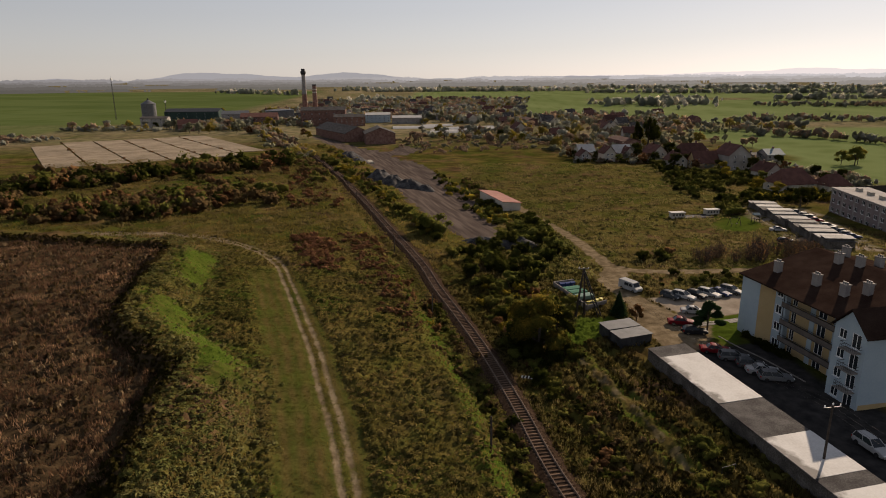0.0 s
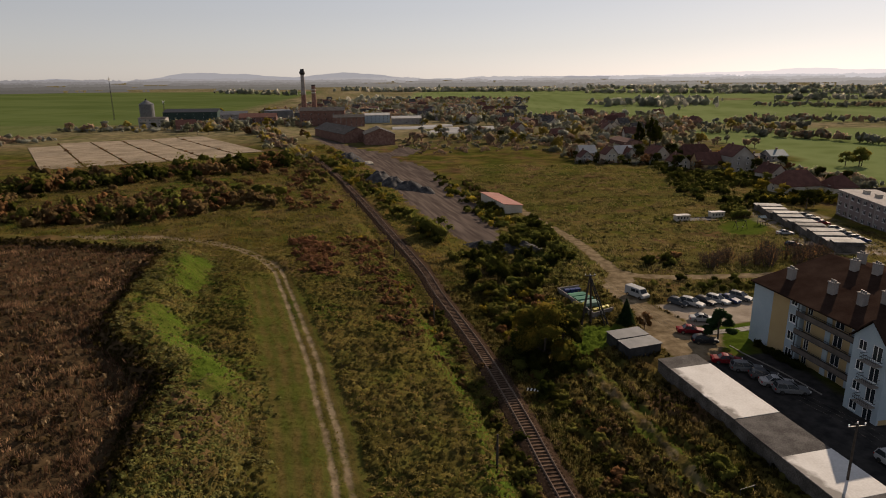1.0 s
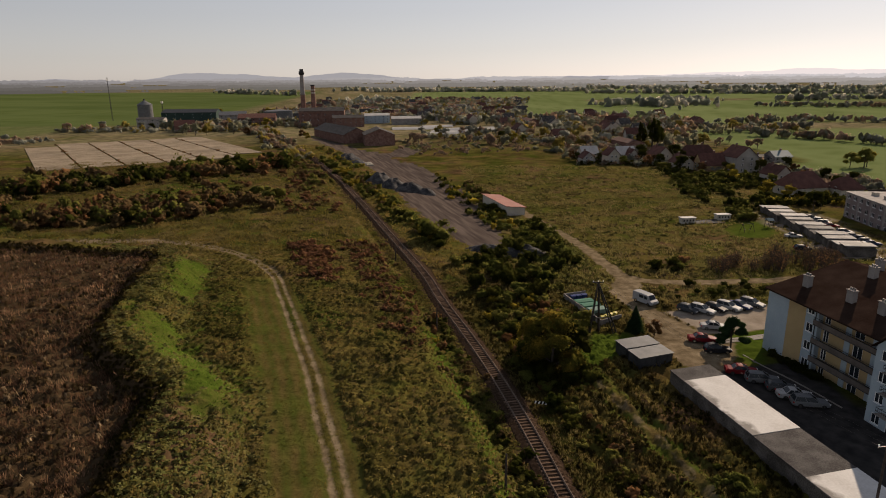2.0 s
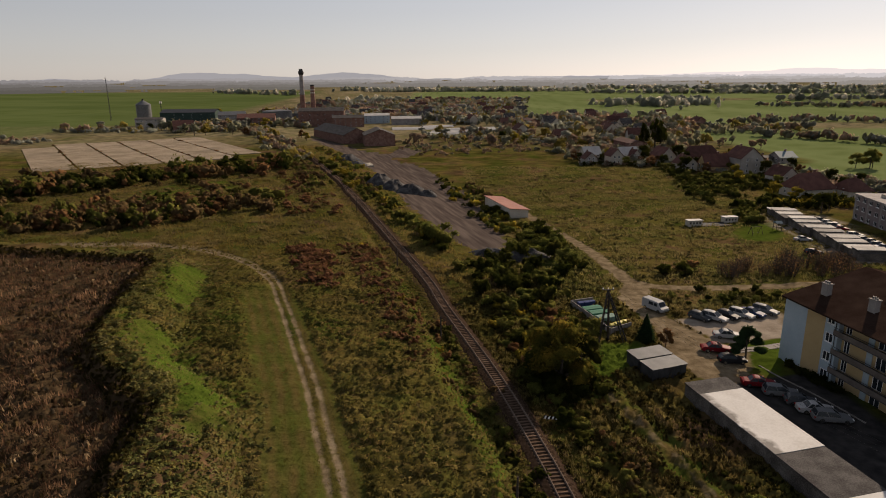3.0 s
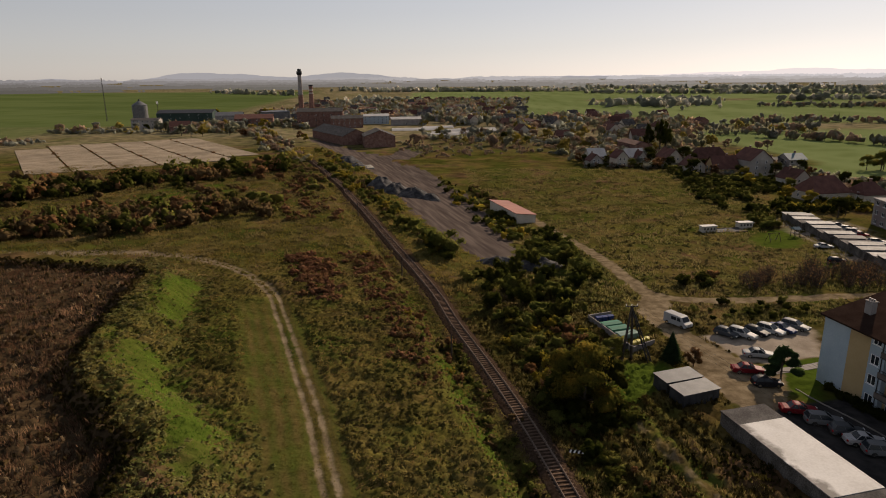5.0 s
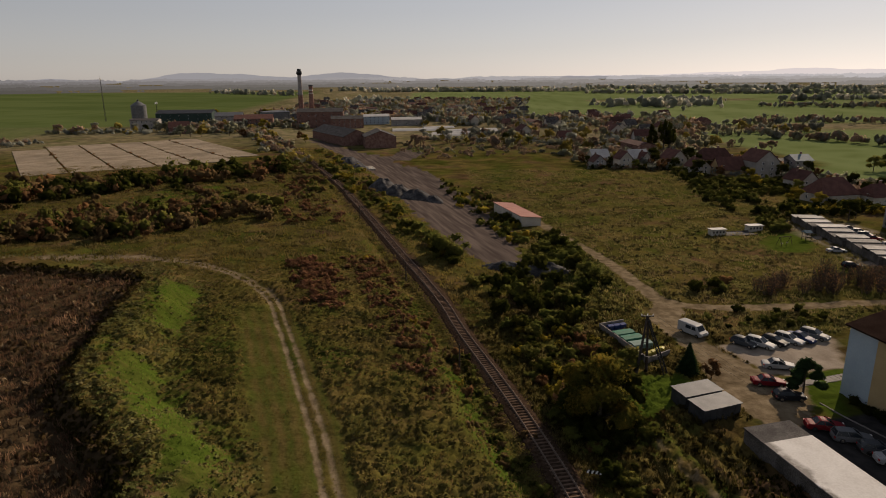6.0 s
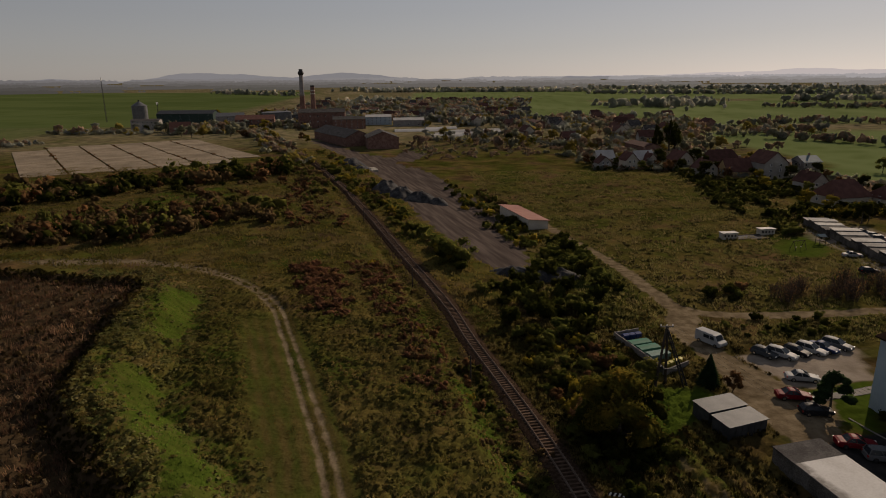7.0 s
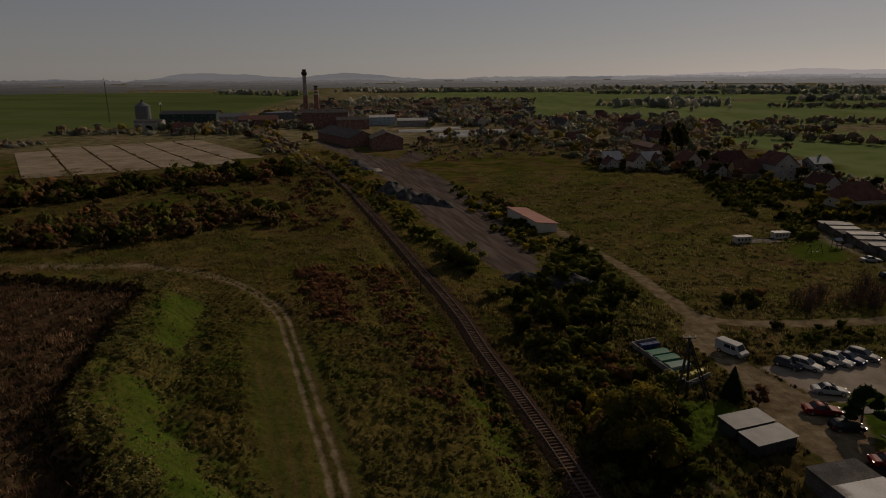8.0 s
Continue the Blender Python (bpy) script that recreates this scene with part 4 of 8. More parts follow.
# ---- plants ----
def lumps(centre, radius, r, rough=0.24):
    """Uneven twelve-cornered lumps at each centre: the dense inside of a leaf mass. Returns corners, triangles and outward ways."""
    g = (1 + 5 ** 0.5) / 2
    unit = np.array([(-1, g, 0), (1, g, 0), (-1, -g, 0), (1, -g, 0), (0, -1, g), (0, 1, g), (0, -1, -g), (0, 1, -g), (g, 0, -1), (g, 0, 1), (-g, 0, -1), (-g, 0, 1)]) / math.hypot(1, g)
    faces = np.array([(a, b, c) for a in range(12) for b in range(a + 1, 12) for c in range(b + 1, 12) if all(np.linalg.norm(unit[p] - unit[q]) < 1.1 for p, q in ((a, b), (b, c), (a, c)))])
    flip = np.einsum("ij,ij->i", np.cross(unit[faces[:, 1]] - unit[faces[:, 0]], unit[faces[:, 2]] - unit[faces[:, 0]]), unit[faces[:, 0]]) < 0
    faces[flip] = faces[flip][:, ::-1]
    k = len(centre)
    way = np.tile(unit, (k, 1)) + 0.25 * r.normal(size=(k * 12, 3))
    verts = np.repeat(centre, 12, 0) + way * np.repeat(radius, 12, 0) * (1 + rough * r.normal(size=(k * 12, 1)))
    tris = (faces[None] + 12 * np.arange(k)[:, None, None]).reshape(-1, 3)
    return verts, tris, way


def joined(a, b, tris_a, tris_b):
    return np.concatenate([a, b]), np.concatenate([tris_a, tris_b + len(a)])


def leaf_cloud(name, blobs, n, leaf, mat, seed, droop=0.0, core=0.72):
    """A crown of n small leaf clumps spread over blobs (x, y, z, rx, ry, rz), thinner inside, ragged outside."""
    r = np.random.RandomState(seed)
    blobs = np.array(blobs, float)
    size = blobs[:, 3] * blobs[:, 4] + blobs[:, 4] * blobs[:, 5]
    pick = r.choice(len(blobs), n, p=size / size.sum())
    d = r.normal(size=(n, 3))
    d /= np.linalg.norm(d, axis=1)[:, None]
    reach = (0.62 + 0.45 * r.rand(n) ** 0.7) * (1 + 0.12 * r.normal(size=n))
    c = blobs[pick, :3] + d * blobs[pick, 3:] * reach[:, None]
    c[:, 2] = np.maximum(c[:, 2], 0.08)
    nrm = d + 0.45 * r.normal(size=(n, 3)) + np.array([0, 0, 0.35 - droop])
    nrm /= np.linalg.norm(nrm, axis=1)[:, None]
    u = np.cross(nrm, r.normal(size=(n, 3)))
    u /= np.linalg.norm(u, axis=1)[:, None]
    v = np.cross(nrm, u)
    s = leaf * r.uniform(0.55, 1.35, n)[:, None]
    k = r.uniform(0.5, 1.0, n)[:, None]
    verts = np.stack([c - u * s, c + v * s * k * 0.7 - u * s * 0.1, c + u * s, c - v * s * k + u * s * 0.15], 1).reshape(-1, 3)
    b = np.arange(n) * 4
    tris = np.concatenate([np.stack([b, b + 2, b + 1], 1), np.stack([b, b + 3, b + 2], 1)])
    mid = np.average(blobs[:, :3], axis=0, weights=size)
    whole = (c - mid) / np.maximum(0.3, np.abs(c - mid).max(0))
    cv, ct, cw = lumps(blobs[:, :3], blobs[:, 3:] * core, r)
    cv[:, 2] = np.maximum(cv[:, 2], 0.05)
    verts, tris = joined(verts, cv, tris, ct)
    me = np_mesh(name, verts, tris, d + 0.8 * whole + [0, 0, 0.7], 4, cw + [0, 0, 0.6])
    me.materials.append(mat)
    return me


def bush_mass(name, label, category, places, mat, seed, n=150, leaf=0.26, tall=1.0):
    """Many bushes that stand too close or far to be told apart: (x, y, size) each, joined into one object."""
    r = np.random.RandomState(seed)
    m = len(places)
    xy = np.array([(p[0], p[1]) for p in places])
    size = np.repeat(np.array([p[2] for p in places]), n)[:, None]
    base = np.repeat(np.column_stack([xy, height(xy[:, 0], xy[:, 1])]), n, 0)
    k = m * n
    each = r.normal(size=(m * 6, 3)) * [0.55, 0.55, 0.22] + [0, 0, 0.62 * tall]
    lobe = np.repeat(each, n // 6, 0)
    d = r.normal(size=(k, 3))
    d /= np.linalg.norm(d, axis=1)[:, None]
    c = base + size * np.maximum(lobe + d * np.array([0.5, 0.5, 0.45 * tall]) * r.uniform(0.75, 1.45, (k, 1)), [-9, -9, 0.05])
    u = np.cross(d + 0.32 * r.normal(size=(k, 3)), r.normal(size=(k, 3)))
    u /= np.linalg.norm(u, axis=1)[:, None]
    v = np.cross(u, d + 0.25 * r.normal(size=(k, 3)))
    v /= np.linalg.norm(v, axis=1)[:, None]
    s = leaf * size * r.uniform(0.55, 1.3, (k, 1))
    verts = np.stack([c - u * s, c + v * s * 0.6, c + u * s, c - v * s * 0.8], 1).reshape(-1, 3)
    b = np.arange(k) * 4
    tris = np.concatenate([np.stack([b, b + 2, b + 1], 1), np.stack([b, b + 3, b + 2], 1)])
    six = np.repeat(np.array([p[2] for p in places]), 6)[:, None]
    cv, ct, cw = lumps(np.repeat(base[::n], 6, 0) + six * np.maximum(each, [-9, -9, 0.25]), six * np.array([0.37, 0.37, 0.34 * tall]), r)
    verts, tris = joined(verts, cv, tris, ct)
    me = np_mesh(name, verts, tris, d + lobe * [0.9, 0.9, 0.2] + [0, 0, 0.7], 4, cw + np.repeat(each, 12, 0) * [0.9, 0.9, 0.2] + [0, 0, 0.6])
    return tagged(part(name, me, mat), label, category, kind="stuff")


def spread(n, poly, lo, hi, seed, gap=0.0):
    """n places (x, y, size) in a plan polygon."""
    r = np.random.RandomState(seed)
    xs, ys = [p[0] for p in poly], [p[1] for p in poly]
    x, y = r.uniform(min(xs), max(xs), n * 8), r.uniform(min(ys), max(ys), n * 8)
    ragged = 2.4 if min(max(xs) - min(xs), max(ys) - min(ys)) > 8 else 0.0
    ok = to_line(poly, x, y, True) + ragged * waves(x, y, 5, seed) < 0
    return [(float(a), float(b), float(c)) for a, b, c in zip(x[ok], y[ok], r.uniform(lo, hi, ok.sum()))][:n]


def bush_masses(n, poly, mats, lo, hi, seed, leaves=60):
    spots = spread(n, poly, lo, hi, seed)
    names = {LEAF_DARK: "dark green scrub thicket", LEAF_OLIVE: "olive scrub thicket turning yellow", LEAF_RUST: "rust-brown autumn scrub thicket", LEAF_YELLOW: "yellow autumn scrub thicket", LEAF_RED: "low reddish-brown withered weeds", LEAF_BROWN: "grey-brown half-bare scrub thicket", HAZED_DARK: "dark green scrub on rough ground", HAZED_OLIVE: "olive autumn scrub on rough ground", HAZED_RUST: "rust-brown autumn scrub on rough ground", HAZED_YELLOW: "yellow autumn scrub on rough ground"}
    for k, m in enumerate(mats):
        some = spots[k::len(mats)]
        if some:
            bush_mass("scrub", names[m], "scrub", some, m, seed + k, leaves, 0.13 * math.sqrt(150 / leaves) ** 0.6)


def shrub(label, mat, seed, n=400, leaf=0.13, tall=1.0):
    """A bush about 2 m across, many-stemmed."""
    r = random.Random(seed)
    t = thing("shrub", label, "shrub", group="wild shrubs")
    blobs = [(0, 0, 0.65 * tall, 0.7, 0.7, 0.65 * tall)]
    stems = Geo()
    for k in range(r.randint(6, 9)):
        a, q = r.uniform(0, 6.28), r.uniform(0.35, 0.95)
        z = r.uniform(0.4, 1.25) * tall
        blobs.append((q * math.cos(a), q * math.sin(a), z, r.uniform(0.3, 0.55), r.uniform(0.3, 0.55), r.uniform(0.3, 0.5) * tall))
        stems.rod((0.1 * math.cos(a), 0.1 * math.sin(a), -0.15), (q * math.cos(a), q * math.sin(a), z), 0.04, 0.012, 4, False)
    part("stem", stems, TWIG, t)
    part("foliage", leaf_cloud("foliage", blobs, n, leaf, mat, seed), mat, t)
    return t


def bare_shrub(label, seed):
    """A leafless thicket of thin branching stems, about 2.4 m tall."""
    r = random.Random(seed)
    t = thing("shrub", label, "shrub", group="bare shrubs")
    g = Geo()
    for k in range(34):
        a, q = r.uniform(0, 6.28), r.uniform(0.1, 0.9)
        p = Vector((q * math.cos(a) * 0.6, q * math.sin(a) * 0.6, -0.1))
        top = Vector((q * 1.5 * math.cos(a), q * 1.5 * math.sin(a), r.uniform(1.3, 2.6)))
        g.rod(p, top, 0.03, 0.008, 3, False)
        for j in range(5):
            f = r.uniform(0.35, 0.95)
            b = p.lerp(top, f)
            g.rod(b, b + Vector((r.uniform(-0.5, 0.5), r.uniform(-0.5, 0.5), r.uniform(0.15, 0.6))), 0.014, 0.004, 3, False)
    part("stem", g, TWIG, t)
    part("foliage", leaf_cloud("foliage", [(0, 0, 1.3, 1.1, 1.1, 1.0)], 130, 0.09, LEAF_RUST, seed, core=0.05), LEAF_RUST, t)
    return t


def tree(label, mat, seed, tall=8.0, wide=3.2, n=1050, leaf=0.27, low=0.25, name="tree"):
    """A broadleaf tree: tapered trunk, limbs, and a crown of leaf clumps in uneven masses."""
    r = random.Random(seed)
    t = thing(name, label, "tree", group="broadleaf trees")
    g = Geo()
    lean = Vector((r.uniform(-0.3, 0.3), r.uniform(-0.3, 0.3), 0))
    knee = Vector((0, 0, tall * 0.38)) + lean * 0.4
    g.rod((0, 0, -0.3), knee, 0.035 * tall * 0.75, 0.02 * tall, 8, False)
    g.rod(knee, Vector((0, 0, tall * 0.85)) + lean, 0.02 * tall, 0.004 * tall, 6, False)
    blobs = [(lean.x, lean.y, tall * 0.78, wide * 0.55, wide * 0.55, tall * 0.2)]
    for k in range(11):
        a = k * 2.4 + r.uniform(-0.4, 0.4)
        z = tall * r.uniform(low + 0.08, 0.82)
        q = wide * r.uniform(0.45, 0.8) * (1.15 - 0.6 * abs(z / tall - 0.5))
        end = Vector((q * math.cos(a), q * math.sin(a), z))
        g.rod((0, 0, max(tall * low, z - tall * 0.22)), end, 0.011 * tall, 0.003 * tall, 5, False)
        blobs.append((end.x, end.y, end.z, wide * r.uniform(0.28, 0.46), wide * r.uniform(0.28, 0.46), tall * r.uniform(0.09, 0.16)))
    part("trunk", g, BARK, t)
    part("crown", leaf_cloud("crown", blobs, n, leaf, mat, seed), mat, t)
    return t


def conifer(label, seed, tall=4.2, wide=1.4):
    r = np.random.RandomState(seed)
    t = thing("spruce_tree", label, "tree")
    part("trunk", Geo().rod((0, 0, -0.2), (0, 0, tall * 0.95), 0.10, 0.02, 7), BARK, t)
    verts, tris = [], []
    for k in range(420):
        f = (k / 420) ** 0.85
        z, q, a = 0.25 + f * (tall - 0.3), wide * (1 - f) ** 0.85 * r.uniform(0.75, 1.1), k * 2.39996
        w = 0.16 + 0.22 * (1 - f)
        o = np.array([0, 0, z])
        e = np.array([q * math.cos(a), q * math.sin(a), z - 0.28 * q])
        s = np.array([-math.sin(a), math.cos(a), 0]) * w
        m = o * 0.45 + e * 0.55
        b = len(verts)
        verts += [o, m + s, e, m - s + [0, 0, -0.06]]
        tris += [(b, b + 1, b + 2), (b, b + 2, b + 3)]
    way = np.array(verts)[2::4] * [1, 1, 0] + [0, 0, 0.5]
    me = np_mesh("crown", np.array(verts), np.array(tris), way)
    part("crown", me, NEEDLES, t)
    return t


def pine(label, seed):
    r = random.Random(seed)
    t = thing("pine_tree", label, "tree")
    g = Geo().rod((0, 0, -0.2), (0.15, 0, 2.0), 0.16, 0.12, 8).rod((0.15, 0, 2.0), (0, 0.1, 4.4), 0.12, 0.04, 7)
    blobs = [(0, 0.1, 4.4, 0.9, 0.9, 0.7)]
    for k in range(12):
        a, z = k * 2.1, 1.15 + 2.9 * k / 12 + r.uniform(-0.25, 0.25)
        q = r.uniform(1.2, 2.2) * (1.05 - 0.35 * (z - 1.7) / 2.5)
        e = (q * math.cos(a), q * math.sin(a), z + 0.35)
        g.rod((0.1, 0, z - 0.1), e, 0.05, 0.02, 5, False)
        blobs.append((*e, r.uniform(0.6, 1.0), r.uniform(0.6, 1.0), 0.32))
    part("trunk", g, BARK, t)
    part("needles", leaf_cloud("needles", blobs, 4600, 0.2, NEEDLES, seed, core=0.5), NEEDLES, t)
    return t


def blades(name, x, y, mat, label, category, per, tall, wide, spread, seed, parent=None, lean=0.6):
    """Grass or reeds: per blades in each tuft at x, y, joined into one object."""
    r = np.random.RandomState(seed)
    n = len(x)
    z = height(x, y) + relief(x, y)
    size = np.repeat(r.uniform(0.6, 1.4, n), per)
    cx, cy, cz = (np.repeat(v, per) for v in (x, y, z))
    m = n * per
    a, q = r.uniform(0, 6.283, m), np.sqrt(r.rand(m)) * spread * size
    bx, by = cx + q * np.cos(a), cy + q * np.sin(a)
    h = tall * size * r.uniform(0.6, 1.15, m)
    tip = np.stack([bx + h * lean * np.cos(a) * r.uniform(0.2, 1.2, m) - 0.12 * h, by + h * lean * np.sin(a) * r.uniform(0.2, 1.2, m), cz + h], 1)
    t = r.uniform(0, 6.283, m)
    w = wide * size * r.uniform(0.6, 1.3, m)
    sx, sy = w * np.cos(t), w * np.sin(t)
    low = cz - 0.08
    verts = np.stack([np.stack([bx - sx, by - sy, low], 1), np.stack([bx + sx, by + sy, low], 1), tip], 1).reshape(-1, 3)
    me = np_mesh(name, verts, np.arange(3 * m).reshape(-1, 3), np.stack([0.3 * np.cos(a), 0.3 * np.sin(a), 0 * a], 1) + np.repeat(land_normal(x, y), per, 0), 3)
    return tagged(part(name, me, mat), label, category, kind="stuff")


def tussock_mass(name, x, y, mat, label, wide, tall, seed, per=13):
    """Rounded grass tussocks: bent blades that arch out from each middle, joined into one object."""
    r = np.random.RandomState(seed)
    n = len(x)
    m = n * per
    z = height(x, y) + relief(x, y) - 0.05
    big = r.uniform(0.55, 1.35, n)
    size, high = np.repeat(big, per), np.repeat(big * r.uniform(0.7, 1.25, n), per)
    c = np.repeat(np.stack([x, y, z], 1), per, 0)
    a = r.uniform(0, 6.283, m)
    out = np.stack([np.cos(a), np.sin(a), 0 * a], 1)
    side = np.stack([-np.sin(a), np.cos(a), 0 * a], 1)
    up = np.array([0, 0, 1.0])
    reach = (wide * size * r.uniform(0.35, 1.15, m))[:, None]
    h = (tall * high * r.uniform(0.65, 1.15, m))[:, None]
    w = (0.25 * wide * size * r.uniform(0.6, 1.2, m))[:, None]
    base = c + out * 0.1 * reach - up * 0.1
    mid = c + out * 0.5 * reach + up * h
    tip = c + out * reach + up * h * r.uniform(-0.05, 0.6, m)[:, None]
    tilt = up * (w * r.uniform(-0.35, 0.35, m)[:, None])
    verts = np.stack([base, mid + side * w + tilt, tip, mid - side * w - tilt], 1).reshape(-1, 3)
    b = np.arange(m) * 4
    me = np_mesh(name, verts, np.concatenate([np.stack([b, b + 1, b + 3], 1), np.stack([b + 1, b + 2, b + 3], 1)]), 0.4 * out + np.repeat(land_normal(x, y), per, 0))
    return tagged(part(name, me, mat), label, "grass", kind="stuff")


def scatter(n, x0, x1, y0, y1, keep, seed, near_y=None):
    """n places in a rectangle, kept with the chance that keep(x, y) gives; with near_y, denser towards it."""
    r = np.random.RandomState(seed)
    x = r.uniform(x0, x1, n)
    y = r.uniform(y0, y1, n) if near_y is None else y0 + (y1 - y0) * r.rand(n) ** near_y
    k = r.rand(n) < keep(x, y)
    return x[k], y[k]


def free_ground(x, y):
    """1 where nothing is paved, worn or built."""
    p = np.minimum(np.minimum(to_line(LOT, x, y, True), to_line(APRON, x, y, True)), np.minimum(to_line(ROAD_AND_SHADE, x, y, True), to_line(YARD, x, y, True)))
    p = np.minimum(np.minimum(p, to_line(LAWN, x, y, True)), np.minimum(to_line(PATH_LINE, x, y) - 1.8, to_line(SCAR, x, y) - 0.6))
    p = np.minimum(p, np.minimum(to_line(GREEN, x, y, True), to_line(PLAY, x, y, True)))
    rut = np.abs(to_line(RUTS, x, y) - 0.82)
    return ((p > 0.2) & (rut > 0.45) & (np.abs(x - rail_x(y)) > 1.75)).astype(float)


def lot_side(x, y):
    """1 on the strip between the line and the garages."""
    g = (x - GAR_O.x) * 0.978 + (y - GAR_O.y) * 0.208
    return ((x - rail_x(y) > 1.75) & ((g < -0.6) | (y > 84))).astype(float)


def on_bench(x, y):
    d = to_line(PIT, x, y, True)
    return free_ground(x, y) * (d > 0.5) * (x < rail_x(y) - 1.75)


def unmown(x, y):
    side = x - np.interp(y, [p[1] for p in RUTS], [p[0] for p in RUTS])
    return 1 - 1.0 * ((side > -7.5 + 1.2 * waves(x, y, 6, 37)) & (side < 2.6) & (y < 125))


def patchy(size, seed, lo=-0.3, hi=0.5):
    return lambda x, y: step(lo, hi, waves(x, y, size, seed))


# the meadow: ordinary, dry and lush tufts in uneven patches
fx, fy = scatter(20000, -62, 16, 40, 165, lambda x, y: on_bench(x, y) * unmown(x, y) * (1 - lushness(x, y)) * (0.45 + 0.55 * patchy(8, 51)(x, y)), 1, 1.5)
blades("meadow_grass", fx, fy, GRASS, "long autumn meadow grass", "grass", 10, 0.22, 0.055, 0.32, 2)
fx, fy = scatter(30000, -62, 16, 40, 150, lambda x, y: on_bench(x, y) * unmown(x, y) * (1 - lushness(x, y)) * (0.55 + 0.45 * patchy(9, 55, -0.5, 0.4)(x, y)), 27, 1.35)
tussock_mass("meadow_tussocks", fx, fy, TUSSOCK, "rounded rough grass tussocks of the meadow", 0.46, 0.14, 28, 10)
fx, fy = scatter(12000, -62, 16, 40, 185, lambda x, y: on_bench(x, y) * unmown(x, y) * (1 - lushness(x, y)) * patchy(11, 52, -0.1, 0.7)(x, y), 3, 1.5)
blades("dry_grass", fx, fy, GRASS_DRY, "straw-coloured dry grass tufts in meadow", "grass", 10, 0.38, 0.05, 0.26, 4)
fx, fy = scatter(13000, -40, 0, 42, 128, lambda x, y: on_bench(x, y) * (unmown(x, y) < 0.5), 17, 1.3)
blades("mown_grass", fx, fy, GRASS, "short mown grass beside the wheel track", "grass", 6, 0.11, 0.05, 0.3, 18)
fx, fy = scatter(34000, -60, 12, 44, 134, lambda x, y: on_bench(x, y) * (lushness(x, y) + 0.5 * np.exp(-((x - rail_x(y) + 6.2) / 1.7) ** 2)), 5, 1.3)
blades("lush_grass", fx, fy, GRASS_LUSH, "bright green grass on the bank", "grass", 7, 0.12, 0.05, 0.25, 6)
fx, fy = scatter(22000, -190, -6, 150, 340, lambda x, y: free_ground(x, y) * (x < rail_x(y) - 3) * (0.3 + 0.7 * patchy(13, 53)(x, y)), 21, 1.2)
blades("scrub_grass", fx, fy, GRASS, "rank grass between the scrub", "grass", 5, 0.5, 0.14, 0.55, 22)
fx, fy = scatter(30000, -190, -6, 150, 340, lambda x, y: free_ground(x, y) * (x < rail_x(y) - 3) * patchy(12, 54, -0.2, 0.5)(x, y), 23, 1.2)
blades("scrub_straw", fx, fy, GRASS_DRY, "dry brown weeds between the scrub", "grass", 7, 0.65, 0.12, 0.5, 24)
fx, fy = scatter(30000, -72, -8, 40, 142, lambda x, y: on_bench(x, y) * (1 - lushness(x, y)) * step(14, 9, to_line(PIT, x, y, True)), 25, 1.3)
tussock_mass("bank_tussocks", fx, fy, BANK_GRASS, "tall tufted grass on the basin bank", 0.46, 0.18, 26, 11)
# reeds in the basin
fx, fy = scatter(25000, -110, -24, 38, 140, lambda x, y: (to_line(PIT, x, y, True) < -1.2) * (0.3 + 0.55 * patchy(6, 61)(x, y)), 7, 1.4)
blades("dry_reeds", fx, fy, REED, "brown withered reeds and weeds in a banked basin", "reeds", 8, 0.6, 0.06, 0.45, 8, lean=0.6)
fx, fy = scatter(5200, -110, -24, 38, 140, lambda x, y: (to_line(PIT, x, y, True) < -2.5) * patchy(5, 62, 0.1, 0.7)(x, y), 29, 1.3)
tussock_mass("pale_reeds", fx, fy, REED_PALE, "pale straw reed tufts in a banked basin", 0.42, 0.6, 30, 12)
fx, fy = scatter(9000, -112, -24, 38, 142, lambda x, y: (to_line(PIT, x, y, True) < -1.0) * (0.15 + 0.6 * patchy(7, 63, 0.0, 0.6)(x, y) + 0.6 * (to_line(PIT, x, y, True) > -2.2)), 31, 1.3)
tussock_mass("basin_weeds", fx, fy, LEAF_BROWN, "dark brown weeds on the inner basin bank", 0.4, 0.55, 32, 12)
fx, fy = scatter(40000, -112, -20, 38, 146, lambda x, y: ((to_line(PIT, x, y, True) < 1.0) & (to_line(PIT, x, y, True) > -2.4)).astype(float), 35, 1.3)
tussock_mass("edge_weeds", fx, fy, VERGE, "dark matted grass on the inner basin bank", 0.42, 0.4, 36, 9)
# rough strip right of the line
fx, fy = scatter(24000, 2, 46, 42, 132, lambda x, y: free_ground(x, y) * lot_side(x, y) * (0.3 + 0.7 * patchy(5, 71)(x, y)), 9, 1.4)
blades("verge_grass", fx, fy, VERGE, "rank grass beside the railway", "grass", 7, 0.32, 0.07, 0.32, 10)
fx, fy = scatter(16000, 2, 46, 42, 132, lambda x, y: free_ground(x, y) * lot_side(x, y) * np.maximum(0.8 * patchy(6, 72, -0.2, 0.5)(x, y), step(1.6, 2.2, x - rail_x(y)) * step(7.6, 6.2, x - rail_x(y)) * (y < 95)), 11, 1.3)
blades("verge_straw", fx, fy, GRASS_DRY, "dry straw-coloured weeds beside the railway", "grass", 8, 0.36, 0.06, 0.34, 12)
fx, fy = scatter(9000, 2, 46, 42, 118, lambda x, y: free_ground(x, y) * lot_side(x, y) * (0.3 + 0.7 * patchy(6, 73)(x, y)), 33, 1.3)
tussock_mass("verge_tussocks", fx, fy, VERGE, "dark rough grass tussocks beside the railway", 0.42, 0.34, 34, 9)
